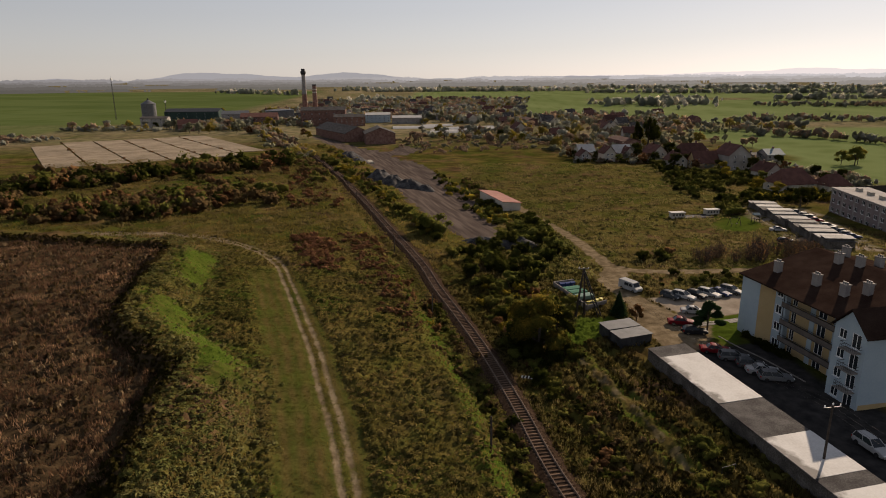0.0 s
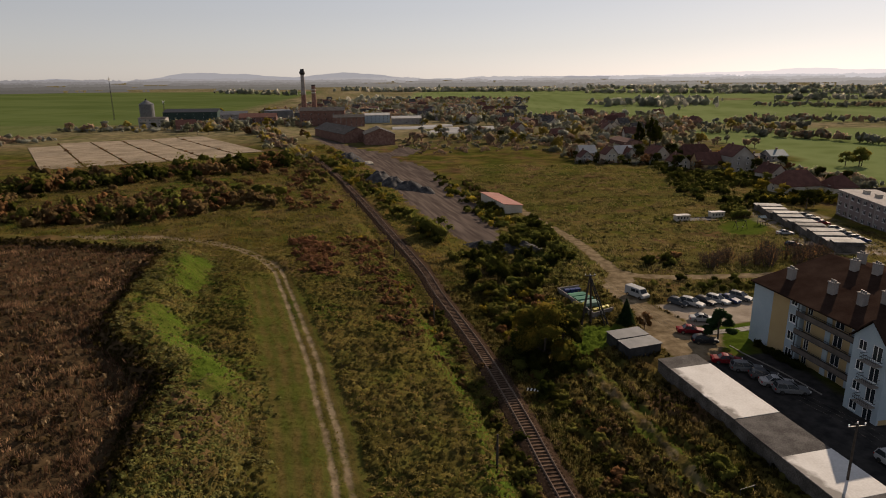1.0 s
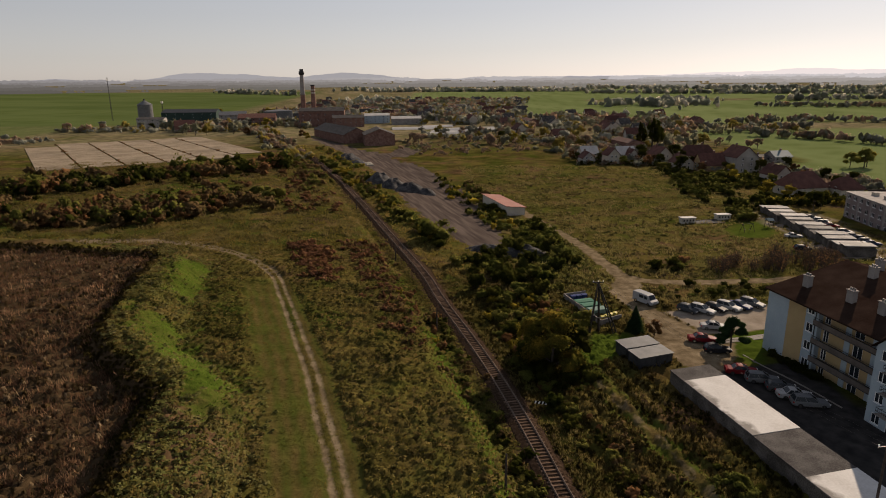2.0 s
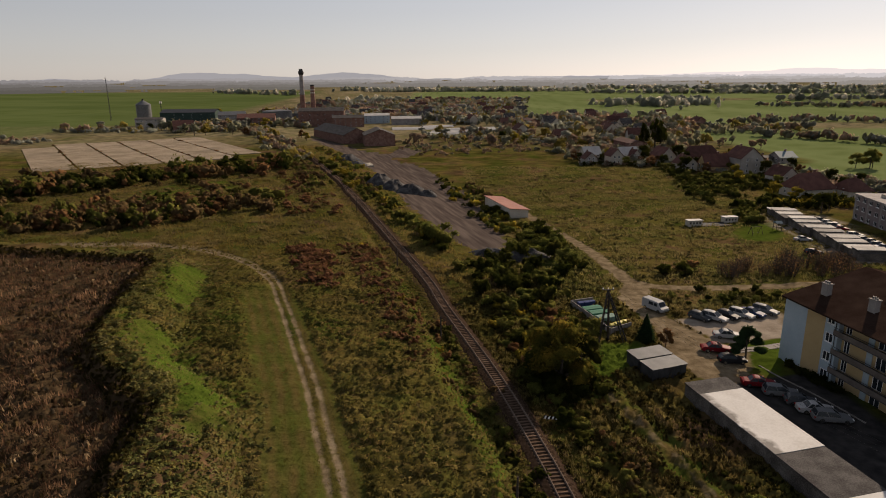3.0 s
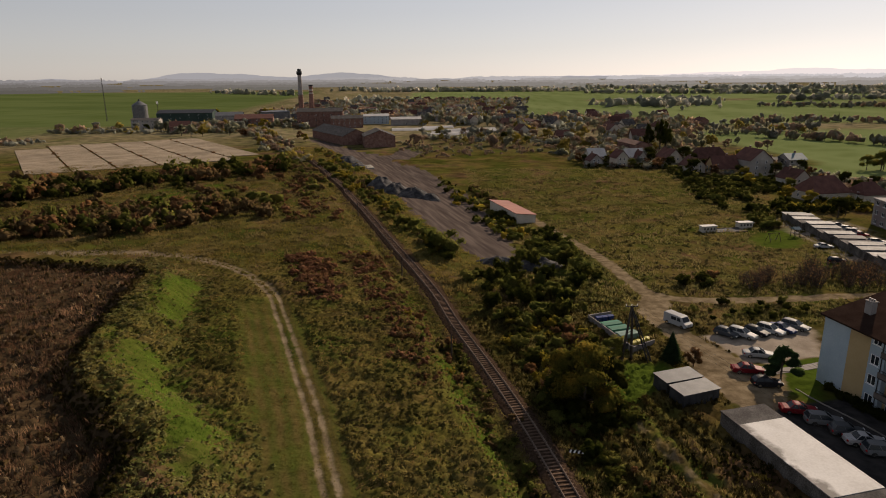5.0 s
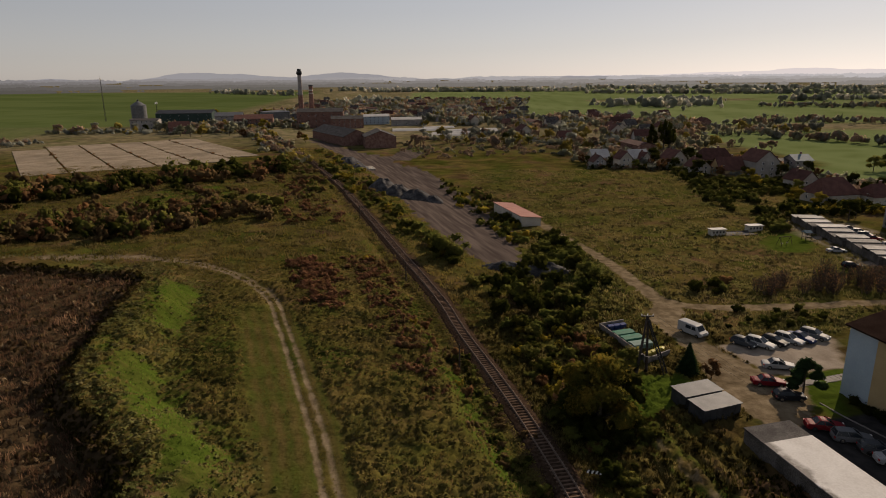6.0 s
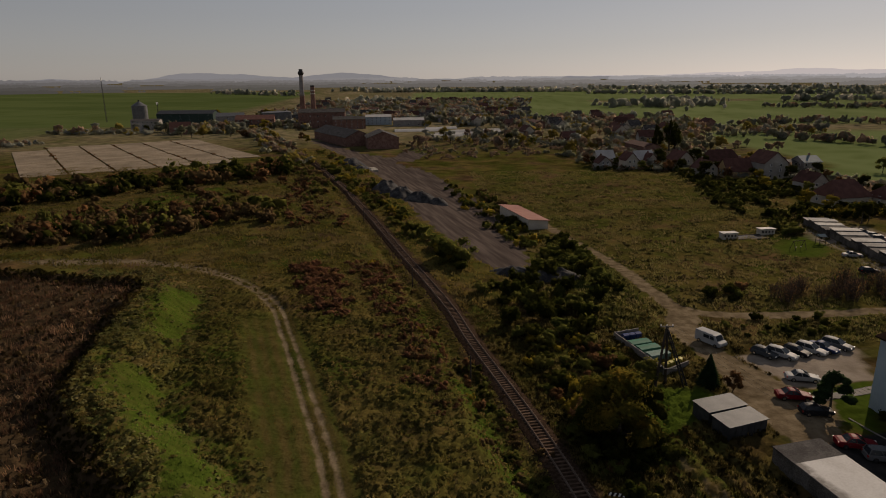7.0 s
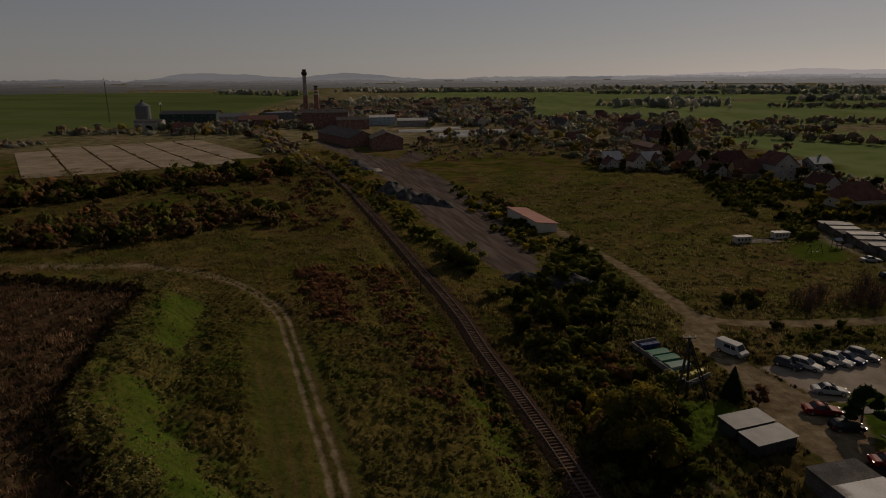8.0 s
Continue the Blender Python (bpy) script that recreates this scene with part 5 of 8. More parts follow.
# rough verges of the line farther on
fx, fy = scatter(26000, -95, 14, 128, 430, lambda x, y: free_ground(x, y) * (np.abs(x - rail_x(y)) > 2.6) * (x - rail_x(y) > 0) * (x - rail_x(y) < 26) * (0.3 + 0.7 * patchy(7, 75)(x, y)), 37, 1.3)
blades("line_grass", fx, fy, GRASS, "rank grass between the railway and the yard", "grass", 7, 0.5, 0.12, 0.5, 38)
fx, fy = scatter(16000, -95, 14, 128, 430, lambda x, y: free_ground(x, y) * (np.abs(x - rail_x(y)) > 2.4) * (np.abs(x - rail_x(y)) < 9) * patchy(5, 76, -0.2, 0.5)(x, y), 39, 1.3)
blades("line_straw", fx, fy, GRASS_DRY, "dry brown weeds along the railway", "grass", 7, 0.6, 0.11, 0.45, 40)
# the far meadow
fx, fy = scatter(19000, 15, 125, 112, 330, lambda x, y: free_ground(x, y) * (0.25 + 0.75 * patchy(16, 81)(x, y)), 13, 1.6)
blades("field_grass", fx, fy, FIELD, "low rough grass of the open field", "grass", 7, 0.5, 0.13, 0.5, 14)
fx, fy = scatter(9000, 15, 125, 112, 330, lambda x, y: free_ground(x, y) * patchy(20, 82, 0.0, 0.6)(x, y), 15, 1.6)
blades("field_straw", fx, fy, GRASS_DRY, "dry brown weeds of the open field", "grass", 7, 0.55, 0.11, 0.5, 16)

fx, fy = scatter(9000, 18, 125, 114, 300, lambda x, y: free_ground(x, y) * patchy(11, 83, -0.4, 0.5)(x, y), 41, 1.5)
tussock_mass("field_tussocks", fx, fy, FIELD, "rough tussocks of the open field", 0.75, 0.32, 42, 8)
SHRUBS = [shrub("dark green leafy bush on rough ground", LEAF_DARK, 101), shrub("dark green leafy bush on rough ground", LEAF_DARK, 102, tall=1.25),
          shrub("olive bush turning yellow on rough ground", LEAF_OLIVE, 103), shrub("olive bush turning yellow on rough ground", LEAF_OLIVE, 104, tall=0.8),
          shrub("rust-brown autumn bush on rough ground", LEAF_RUST, 105), shrub("rust-brown autumn bush on rough ground", LEAF_RUST, 106, tall=1.2),
          shrub("yellow autumn bush on rough ground", LEAF_YELLOW, 107)]
BARE = [bare_shrub("leafless reddish thicket by the path", 111), bare_shrub("leafless reddish thicket by the path", 112)]
TREES = [tree("olive-green tree with dense crown", LEAF_OLIVE, 121), tree("dark green tree with dense crown", LEAF_DARK, 122, 9, 3.2),
         tree("rust-brown autumn tree with loose crown", LEAF_RUST, 123, 7.5, 3.0), tree("yellow autumn tree with loose crown", LEAF_YELLOW, 124, 8, 3.3),
         tree("tall narrow dark green tree", LEAF_DARK, 125, 13, 2.4)]
used = set()


def plant(template, x, y, size=1.0, squash=1.0, sink=0.0):
    turn = random.uniform(0, 360)
    m = pose(x, y, hgt(x, y) - sink, 0, 0, turn) @ Matrix.Diagonal((size, size, size * squash, 1))
    if template.name not in used:
        used.add(template.name)
        template.matrix_world = m
        return template
    m0 = template.scale.copy()
    c = copy_thing(template, m @ Matrix.Diagonal((1 / m0.x, 1 / m0.y, 1 / m0.z, 1)))
    return c


def thicket(n, poly, kinds, lo, hi, seed, gap=0.0):
    """n bushes inside a plan polygon."""
    r = random.Random(seed)
    xs, ys = [p[0] for p in poly], [p[1] for p in poly]
    made, spots = 0, []
    for _ in range(n * 30):
        x, y = r.uniform(min(xs), max(xs)), r.uniform(min(ys), max(ys))
        if to_line(poly, np.array([x]), np.array([y]), True)[0] > 0 or any((x - a) ** 2 + (y - b) ** 2 < gap * gap for a, b in spots):
            continue
        spots.append((x, y))
        plant(r.choice(kinds), x, y, r.uniform(lo, hi), r.uniform(0.8, 1.15))
        made += 1
        if made >= n:
            break


D0, D1, O0, O1, R0, R1, Y0 = SHRUBS
T_OL, T_DK, T_RU, T_YE, T_TALL = TREES
# along the line, right side, up to the spoil yard
thicket(46, [(5.5, 150), (3, 168), (-6, 190), (-15, 216), (-30, 260), (-56, 350), (-62, 350), (-36, 262), (-20, 214), (-10.5, 188), (-2, 163), (1, 150)], [O0, O1, D0, Y0, O0], 0.9, 2.0, 201, 2.5)
bush_masses(150, [(-72, 420), (-46, 350), (-33, 306), (-18, 241), (-12, 212), (-2, 176), (5, 160), (2, 158), (-7, 178), (-17, 212), (-24, 241), (-40, 308), (-53, 350), (-78, 420)], [LEAF_OLIVE, LEAF_OLIVE, LEAF_BROWN, LEAF_YELLOW], 0.7, 1.9, 2010)
bush_masses(50, [(13, 268), (20, 240), (23.5, 214), (25.5, 216), (22.5, 242), (16, 270)], [LEAF_DARK, LEAF_OLIVE, LEAF_BROWN], 0.8, 2.0, 2020)
# dark thicket at the yard's end
thicket(50, [(6.5, 139), (18, 150), (24, 168), (33, 186), (37, 160), (36, 136), (29, 122), (24, 116), (14, 112), (8, 121)], [D0, D1, D0, O0], 1.2, 2.3, 202, 2.2)
thicket(26, [(24, 164), (31, 184), (34, 172), (33, 158), (26, 152)], [D0, D1, O0], 1.6, 2.4, 203, 2.0)
# between the line and the container yard
thicket(44, [(10.6, 118), (24, 112), (26, 101), (22, 92), (14, 92), (11, 96)], [O0, D0, O1, R0, Y0, D1], 0.7, 1.5, 204, 1.3)
thicket(14, [(16, 92), (23, 92), (24, 80), (17, 76), (13.5, 84)], [D0, D1, O0], 0.8, 1.6, 205, 1.5)
thicket(16, [(13.2, 92), (17.5, 92), (19, 80), (20.5, 68), (18, 66), (15.6, 78)], [D0, D1, D0, R0], 0.7, 1.4, 225, 1.4)
bush_masses(60, [(19, 80), (21.8, 77), (25.2, 60), (27.4, 46), (24, 42), (21, 60)], [LEAF_DARK, LEAF_BROWN], 0.35, 0.8, 2400)
# the ditch on the far side of the strip
thicket(26, [(18.5, 82), (21, 78), (25, 50), (21, 44), (18.5, 62)], [D0, O1, R0, O0], 0.45, 0.95, 206, 1.3)
thicket(16, [(30, 46), (36, 46), (34.5, 62), (31.5, 62)], [O1, O0, D0], 0.5, 1.1, 207, 1.2)
# left of the line, by the bank
thicket(34, [(6.5, 90), (3, 104), (-3, 124), (-14, 160), (-19, 160), (-8, 124), (-3, 104), (1, 92)], [R0, O1, R1, O0, Y0], 0.5, 1.0, 208, 1.5)
thicket(12, [(8.8, 76), (11, 62), (14, 48), (11.5, 48), (8.2, 64)], [O1, D0, O0], 0.5, 0.85, 209, 1.5)
bush_masses(230, [(-35.6, 158), (-28.6, 158), (-22, 138), (-17.6, 124), (-19.9, 120), (-26.3, 132)], [LEAF_RED, LEAF_RED, LEAF_RUST], 0.5, 1.0, 2100, 60)
bush_masses(260, [(-23, 158), (-13.5, 160), (-7, 130), (-2.5, 106), (0.5, 89), (-3.5, 87), (-8, 106), (-13.5, 126)], [LEAF_RED, LEAF_BROWN, LEAF_RED, LEAF_RUST], 0.35, 0.8, 2104, 60)
bush_masses(130, [(11.8, 46), (9.4, 62), (6.6, 76), (3.2, 92), (-0.5, 108), (1.8, 108), (5.2, 93), (8.4, 78), (11, 64), (13.6, 48)], [LEAF_BROWN, LEAF_DARK, LEAF_OLIVE], 0.3, 0.75, 2108, 60)
# belt below the concrete field
bush_masses(100, [(-178, 262), (-164.7, 268), (-149.6, 280), (-130, 297), (-118, 312), (-96, 320), (-77, 334), (-69, 306), (-86, 288), (-108, 270), (-132, 250), (-158, 228)], [LEAF_DARK, LEAF_BROWN, LEAF_DARK, LEAF_OLIVE, LEAF_RUST], 2.6, 4.8, 2110, 108)
bush_masses(110, [(-118, 177), (-102.6, 181), (-90, 179), (-76, 184), (-63.5, 196), (-49.7, 204), (-56.5, 233), (-77, 242), (-90, 221), (-100.5, 203), (-118.8, 203), (-130, 194)], [LEAF_BROWN, LEAF_RUST, LEAF_DARK, LEAF_BROWN, LEAF_OLIVE], 1.6, 3.7, 2120, 96)
bush_masses(60, [(-175, 262), (-150, 224), (-128, 190), (-150, 172), (-200, 172), (-215, 262)], [LEAF_DARK, LEAF_BROWN, LEAF_DARK, LEAF_RUST], 1.8, 3.8, 2130, 84)
bush_masses(14, [(-124, 214), (-90, 262), (-80, 252), (-108, 206)], [LEAF_BROWN, LEAF_OLIVE], 1.2, 2.4, 2136, 72)
bush_masses(60, [(-46, 236), (-62, 300), (-86, 350), (-72, 352), (-40, 262)], [LEAF_BROWN, LEAF_OLIVE], 0.9, 2.0, 2140, 60)
bush_masses(170, [(-215, 262), (-165, 266), (-120, 300), (-76, 326), (-52, 280), (-46, 210), (-62, 192), (-100, 174), (-210, 170)], [LEAF_BROWN, LEAF_RUST, LEAF_DARK, LEAF_BROWN, LEAF_RUST], 0.7, 2.3, 2144, 54)
bush_masses(90, [(-62, 300), (-48, 250), (-36, 232), (-28, 196), (-44, 196), (-52, 214), (-58, 250)], [LEAF_RUST, LEAF_BROWN, LEAF_RED], 0.5, 1.3, 2147, 60)
# hedges and gardens before the houses
bush_masses(150, [(112, 318), (106, 275), (98, 246), (98, 222), (104, 204), (112, 208), (122, 245), (150, 262), (150, 284), (122, 290), (124, 318)], [LEAF_DARK, LEAF_DARK, LEAF_OLIVE], 1.3, 2.4, 2150)
bush_masses(44, [(118, 232), (146, 232), (150, 216), (126, 212), (112, 214)], [LEAF_DARK, LEAF_DARK, LEAF_YELLOW], 1.4, 2.5, 2160)
thicket(4, [(95.5, 198), (101, 198), (101, 191), (97, 191)], [D0, O0], 1.6, 2.3, 217, 2)
# the bare thicket along the path
thicket(26, [(60, 132), (66, 130.5), (92, 131.5), (100, 146), (88, 140), (72, 139)], BARE, 1.1, 2.0, 218, 1.8)
thicket(9, [(50, 134), (60, 131.5), (60, 137), (52, 139)], [O0, R0, D0], 0.8, 1.7, 219, 1.6)
thicket(26, [(45, 119), (48, 112.5), (64, 114.5), (72, 119), (70, 122.5), (50, 122.5)], [D0, O1, O0], 0.5, 0.95, 220, 1.2)
bush_masses(70, [(30, 250), (60, 320), (95, 330), (95, 290), (60, 240), (34, 225)], [LEAF_OLIVE, LEAF_BROWN], 0.25, 0.6, 2210, 60)
bush_masses(70, [(20, 172), (28, 196), (17, 224), (11, 250), (3, 296), (6, 250), (13, 210)], [LEAF_DARK, LEAF_OLIVE, LEAF_YELLOW], 0.8, 1.9, 2220)
thicket(12, [(23, 218), (20, 208), (23, 201), (25, 203), (22, 214)], [D0, D1], 1.0, 1.7, 223, 1.5)

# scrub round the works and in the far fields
bush_masses(90, [(-104, 400), (-96, 440), (-110, 470), (-158, 600), (-226, 600), (-215, 562), (-160, 548), (-128, 470), (-110, 420)], [HAZED_RUST, HAZED_OLIVE, HAZED_YELLOW, HAZED_DARK], 1.6, 4.2, 2310)
bush_masses(60, [(-108, 440), (-84, 400), (-66, 352), (-72, 348), (-92, 396), (-118, 452)], [HAZED_RUST, HAZED_OLIVE, HAZED_YELLOW], 1.2, 2.6, 2320)
bush_masses(150, [(-28, 480), (70, 455), (120, 420), (96, 390), (40, 400), (0, 380), (-20, 420)], [HAZED_RUST, HAZED_OLIVE, HAZED_RUST], 0.7, 2.0, 2330)
bush_masses(110, [(-5, 530), (60, 500), (150, 470), (160, 440), (110, 440), (40, 475), (-20, 500)], [HAZED_DARK, HAZED_OLIVE, HAZED_YELLOW, HAZED_RUST], 1.6, 3.6, 2340)
bush_masses(90, [(70, 400), (82, 372), (130, 362), (160, 362), (170, 410), (110, 420)], [HAZED_DARK, HAZED_OLIVE, HAZED_RUST], 1.6, 4.0, 2350)
bush_masses(110, [(-330, 560), (-200, 545), (-170, 560), (-180, 590), (-250, 585), (-330, 600)], [HAZED_DARK, HAZED_DARK, HAZED_OLIVE, HAZED_YELLOW], 1.6, 3.2, 2360)
bush_masses(60, [(-420, 470), (-275, 425), (-272, 470), (-330, 520), (-420, 520)], [HAZED_DARK, HAZED_RUST], 1.6, 3.2, 2370)
plant(O0, 1.5, 163, 3.6)
plant(O0, 4.5, 160, 2.6)

bush_masses(130, [(76, 362), (112, 330), (128, 296), (150, 285), (172, 296), (176, 335), (150, 365), (110, 372)], [HAZED_DARK, HAZED_DARK, HAZED_OLIVE, HAZED_RUST], 1.5, 3.6, 2410)
bush_masses(60, [(150, 282), (152, 250), (178, 240), (186, 262), (172, 290)], [HAZED_DARK, HAZED_OLIVE, HAZED_RUST], 1.5, 3.2, 2420)
weeds = []
for i in range(1, 6):
    for j in range(110):
        e, d = 12 + i * 19.8 + random.uniform(-0.5, 0.5), -522 + random.uniform(0, 162)
        weeds.append((0.83 * e + 0.557 * d, 0.557 * e - 0.83 * d, random.uniform(0.35, 0.9)))
bush_mass("joint_weeds", "dark weeds in the slab joints", "weeds", weeds[::4], LEAF_RUST, 2430, 12, 0.3, 0.8)

bush_masses(26, [(53.9, 89.2), (55.6, 80), (54.6, 79.6), (53.2, 88.6)], [LEAF_DARK], 0.5, 0.9, 2440)
bush_masses(46, [(76, 337), (92, 333), (112, 333), (120, 326), (112, 322), (80, 330)], [HAZED_DARK, LEAF_DARK, HAZED_RUST], 1.1, 2.2, 2450)
# single trees
big = tree("large autumn tree, olive green with orange tints", AUTUMN_MIX, 131, 8.6, 4.2, 5200, 0.22, 0.08)
plant(big, 19.0, 84.5, 1.08)
plant(T_DK, 22.2, 86.5, 0.8)
plant(T_DK, 15.6, 86.0, 0.6)
plant(T_OL, 20.6, 89.5, 0.75)
plant(T_RU, 16.0, 88.0, 0.62)
plant(T_YE, 17.0, 92.0, 0.5)
plant(T_YE, 15.4, 90.2, 0.42)
plant(D1, 17.2, 80.6, 1.5)
plant(D0, 20.6, 80.2, 1.4)
plant(D1, 23.2, 83.0, 1.3)
plant(D0, 15.4, 83.4, 1.3)
plant(T_OL, 26.5, 97.5, 0.55)
spruce = conifer("small dark green spruce beside the garages", 141, 4.8, 2.1)
plant(spruce, 35.2, 97.6, 1.05)
plant(T_RU, 38.0, 96.0, 0.42)
the_pine = pine("dark green pine beside the car park", 142)
plant(the_pine, 48.4, 91.0, 1.0)


# ---- two tin garages ----
def tin_garage(x, y, turn, z, label):
    t = thing("tin_garage", label, "garage", pose(x, y, z, 0, 0, turn), group="tin garages")
    L, W, H = 5.7, 2.8, 2.05
    part("side_wall", Geo().box(0, L, 0, 0.05, -0.3, H), SHADED_TIN, t)
    part("side_wall", Geo().box(0, L, W - 0.05, W, -0.3, H), SHADED_TIN, t)
    part("end_wall", Geo().box(0, 0.05, 0.05, W - 0.05, -0.3, H), SHADED_TIN, t)
    for s in (0, 1):
        d = part("door", Geo().box(L - 0.05, L - 0.002, 0.06 + s * (W - 0.12) / 2, 0.04 + (s + 1) * (W - 0.08) / 2, 0, H - 0.02), SHADED_TIN, t)
        part("handle", Geo().box(L, L + 0.05, W / 2 - 0.1 + s * 0.15, W / 2 - 0.05 + s * 0.15, 0.9, 1.1), DARK_METAL, d)
    ribs = Geo().prism([(-0.15, -0.15), (L + 0.15, -0.15), (L + 0.15, W + 0.15), (-0.15, W + 0.15)], [H, H, H + 0.12, H + 0.12], [H + 0.06, H + 0.06, H + 0.18, H + 0.18])
    part("roof", ribs, TIN, t)
    for k in range(1, 6):
        part("rib", Geo().box(k * L / 6, k * L / 6 + 0.05, -0.04, -0.002, -0.2, H), SHADED_TIN, t)


tin_garage(30.7, 86.9, 18, 0.95, "grey galvanised tin garage on grass by the track")
tin_garage(31.7, 83.5, 19, 0.85, "grey galvanised tin garage on grass by the track")


# ---- concrete footpath across the lawn ----
walkway = thing("footpath", "pale concrete slab footpath across the lawn", "footpath", kind="structure")
for k in range(16):
    a, b = Vector((46.6, 93.0)), Vector((60.0, 96.4))
    q = a.lerp(b, (k + 0.5) / 16)
    slab = part("slab", Geo().box(-0.42, 0.42, -0.75, 0.75, -0.2, 0.07), CONCRETE, walkway)
    slab.matrix_world = pose(q.x, q.y, hgt(q.x, q.y), 0, 0, 14)
kerb = thing("kerb", "low concrete kerb along the road edge", "kerb", kind="structure")
for k in range(14):
    q = Vector((49.2, 88.5)).lerp(Vector((54.2, 72.0)), (k + 0.5) / 14)
    stone = part("kerb_stone", Geo().box(-0.6, 0.6, -0.08, 0.08, -0.3, 0.12), CONCRETE, kerb)
    stone.matrix_world = pose(q.x, q.y, hgt(q.x, q.y), 0, 0, -73)


# ---- walled container yard ----
yard_wall = thing("yard_wall", "low grey concrete wall round a container yard", "wall")
for (ax, ay), (bx, by) in (((26.7, 114.2), (30.4, 100.6)), ((30.4, 100.6), (34.6, 103.2)), ((26.7, 114.2), (31.2, 116.0))):
    L = math.hypot(bx - ax, by - ay)
    n = max(2, int(L / 2.3))
    for k in range(n):
        a = math.atan2(by - ay, bx - ax)
        x, y = ax + (bx - ax) * k / n, ay + (by - ay) * k / n
        panel = part("wall_panel", Geo().box(0.01, L / n - 0.01, -0.09, 0.09, -0.3, 1.25).box(-0.08, 0.08, -0.13, 0.13, -0.3, 1.32), CONCRETE, yard_wall)
        panel.matrix_world = pose(x, y, hgt(x, y), 0, 0, math.degrees(a))
GREEN_P, BLUE_P, YELLOW_P = paint("green_paint", (0.06, 0.17, 0.11)), paint("blue_paint", (0.04, 0.06, 0.16)), paint("yellow_paint", (0.42, 0.36, 0.08))


def container(x, y, turn, mat, label, L=3.4, W=1.7, H=1.2):
    t = thing("waste_container", label, "container", pose(x, y, hgt(x, y), 0, 0, turn), group="waste containers")
    part("tub", Geo().prism([(-L / 2, -W / 2), (L / 2, -W / 2), (L / 2, W / 2), (-L / 2, W / 2)], 0.12, H), mat, t)
    lid = Geo().profile([(-W / 2 - 0.05, H), (W / 2 + 0.05, H), (W / 2, H + 0.1), (0, H + 0.22), (-W / 2, H + 0.1)], -L / 2 - 0.05, L / 2 + 0.05)
    part("lid", lid, mat, t)
    for sx in (-1, 1):
        for sy in (-1, 1):
            part("foot", Geo().box(sx * (L / 2 - 0.3) - 0.1, sx * (L / 2 - 0.3) + 0.1, sy * (W / 2 - 0.2) - 0.08, sy * (W / 2 - 0.2) + 0.08, 0, 0.13), DARK_METAL, t)
    for k in range(-2, 3):
        part("rib", Geo().box(k * L / 5.5 - 0.04, k * L / 5.5 + 0.04, -W / 2 - 0.05, -W / 2, 0.2, H - 0.05), mat, t)


container(29.6, 110.5, 18, GREEN_P, "green metal waste container with a lid")
container(30.3, 108.4, 18, GREEN_P, "green metal waste container with a lid")
container(31.0, 106.0, 18, paint("pale_green_paint", (0.16, 0.24, 0.2)), "pale green metal waste container with a lid")
for k in range(3):
    container(28.2 + 1.1 * k, 113.2 + 0.35 * k, 18, BLUE_P, "dark blue plastic recycling bin", 0.95, 0.9, 1.2)
for k in range(4):
    container(31.2 + 0.85 * k, 103.0 + 0.45 * k, 30 + 11 * k, YELLOW_P, "yellow plastic recycling bin", 0.75, 0.7, 0.9)


# ---- power poles ----
def insulator(parent, p):
    g = Geo().rod(p, (p[0], p[1], p[2] + 0.1), 0.03, n=6)
    for k in range(3):
        g.rod((p[0], p[1], p[2] + 0.08 + 0.07 * k), (p[0], p[1], p[2] + 0.12 + 0.07 * k), 0.075, 0.05, 8)
    part("insulator", g, WHITE_PLASTIC, parent)


mast = thing("power_pylon", "braced concrete power pole with lattice strut", "power pole", pose(28.6, 97.3, hgt(28.6, 97.3)))
top = Vector((0, 0.0, 9.0))
for k, (bx, by) in enumerate(((-1.3, -0.8), (0.7, 0.6))):
    part("pole", Geo().rod((bx, by, -0.3), (top.x + 0.12 * k, top.y, top.z), 0.22, 0.14, 10), WOOD_POLE, mast, "dark tarred pole")
foot = Vector((3.3, -0.5, -0.2))
strut = Geo()
side = Vector((0.34, 0.2, 0))
for s in (-1, 1):
    strut.rod(foot + side * s, top + side * s * 0.3, 0.11, 0.09, 5)
for k in range(14):
    a, b = foot.lerp(top, k / 14), foot.lerp(top, (k + 1) / 14)
    s = 1 if k % 2 else -1
    w0, w1 = 1 - 0.7 * k / 14, 1 - 0.7 * (k + 1) / 14
    strut.rod(a + side * s * w0, b - side * s * w1, 0.07, n=4)
part("lattice_strut", strut, DARK_METAL, mast, "rusty steel lattice strut")
part("tie_beam", Geo().rod((-0.9, -0.55, 3.0), (2.3, -0.35, 3.0), 0.08, n=6).rod((-0.6, -0.35, 5.0), (0.4, 0.3, 5.0), 0.07, n=6), DARK_METAL, mast)
part("switch_box", Geo().box(-0.75, -0.3, -0.75, -0.3, 2.6, 3.5), DARK_METAL, mast)
part("cross_arm", Geo().box(-0.9, 0.9, -0.08, 0.08, 8.95, 9.1), DARK_METAL, mast)
for x in (-0.8, 0, 0.8):
    insulator(mast, (x, 0.0, 9.1))


def wooden_pole(x, y, tall, label, arms=True, turn=0):
    t = thing("utility_pole", label, "utility pole", frame_at(x, y, turn), group="utility poles")
    part("shaft", Geo().rod((0, 0, -0.5), (0, 0, tall), 0.15, 0.10, 8), WOOD_POLE, t)
    if arms:
        part("cross_arm", Geo().box(-1.0, 1.0, -0.05, 0.05, tall - 0.35, tall - 0.22), DARK_METAL, t)
        for k in (-0.9, 0, 0.9):
            insulator(t, (k, 0, tall - 0.22 if k else tall))
    return t


wooden_pole(43.6, 50.4, 8.6, "dark utility pole with cross arm behind the garages", turn=8)
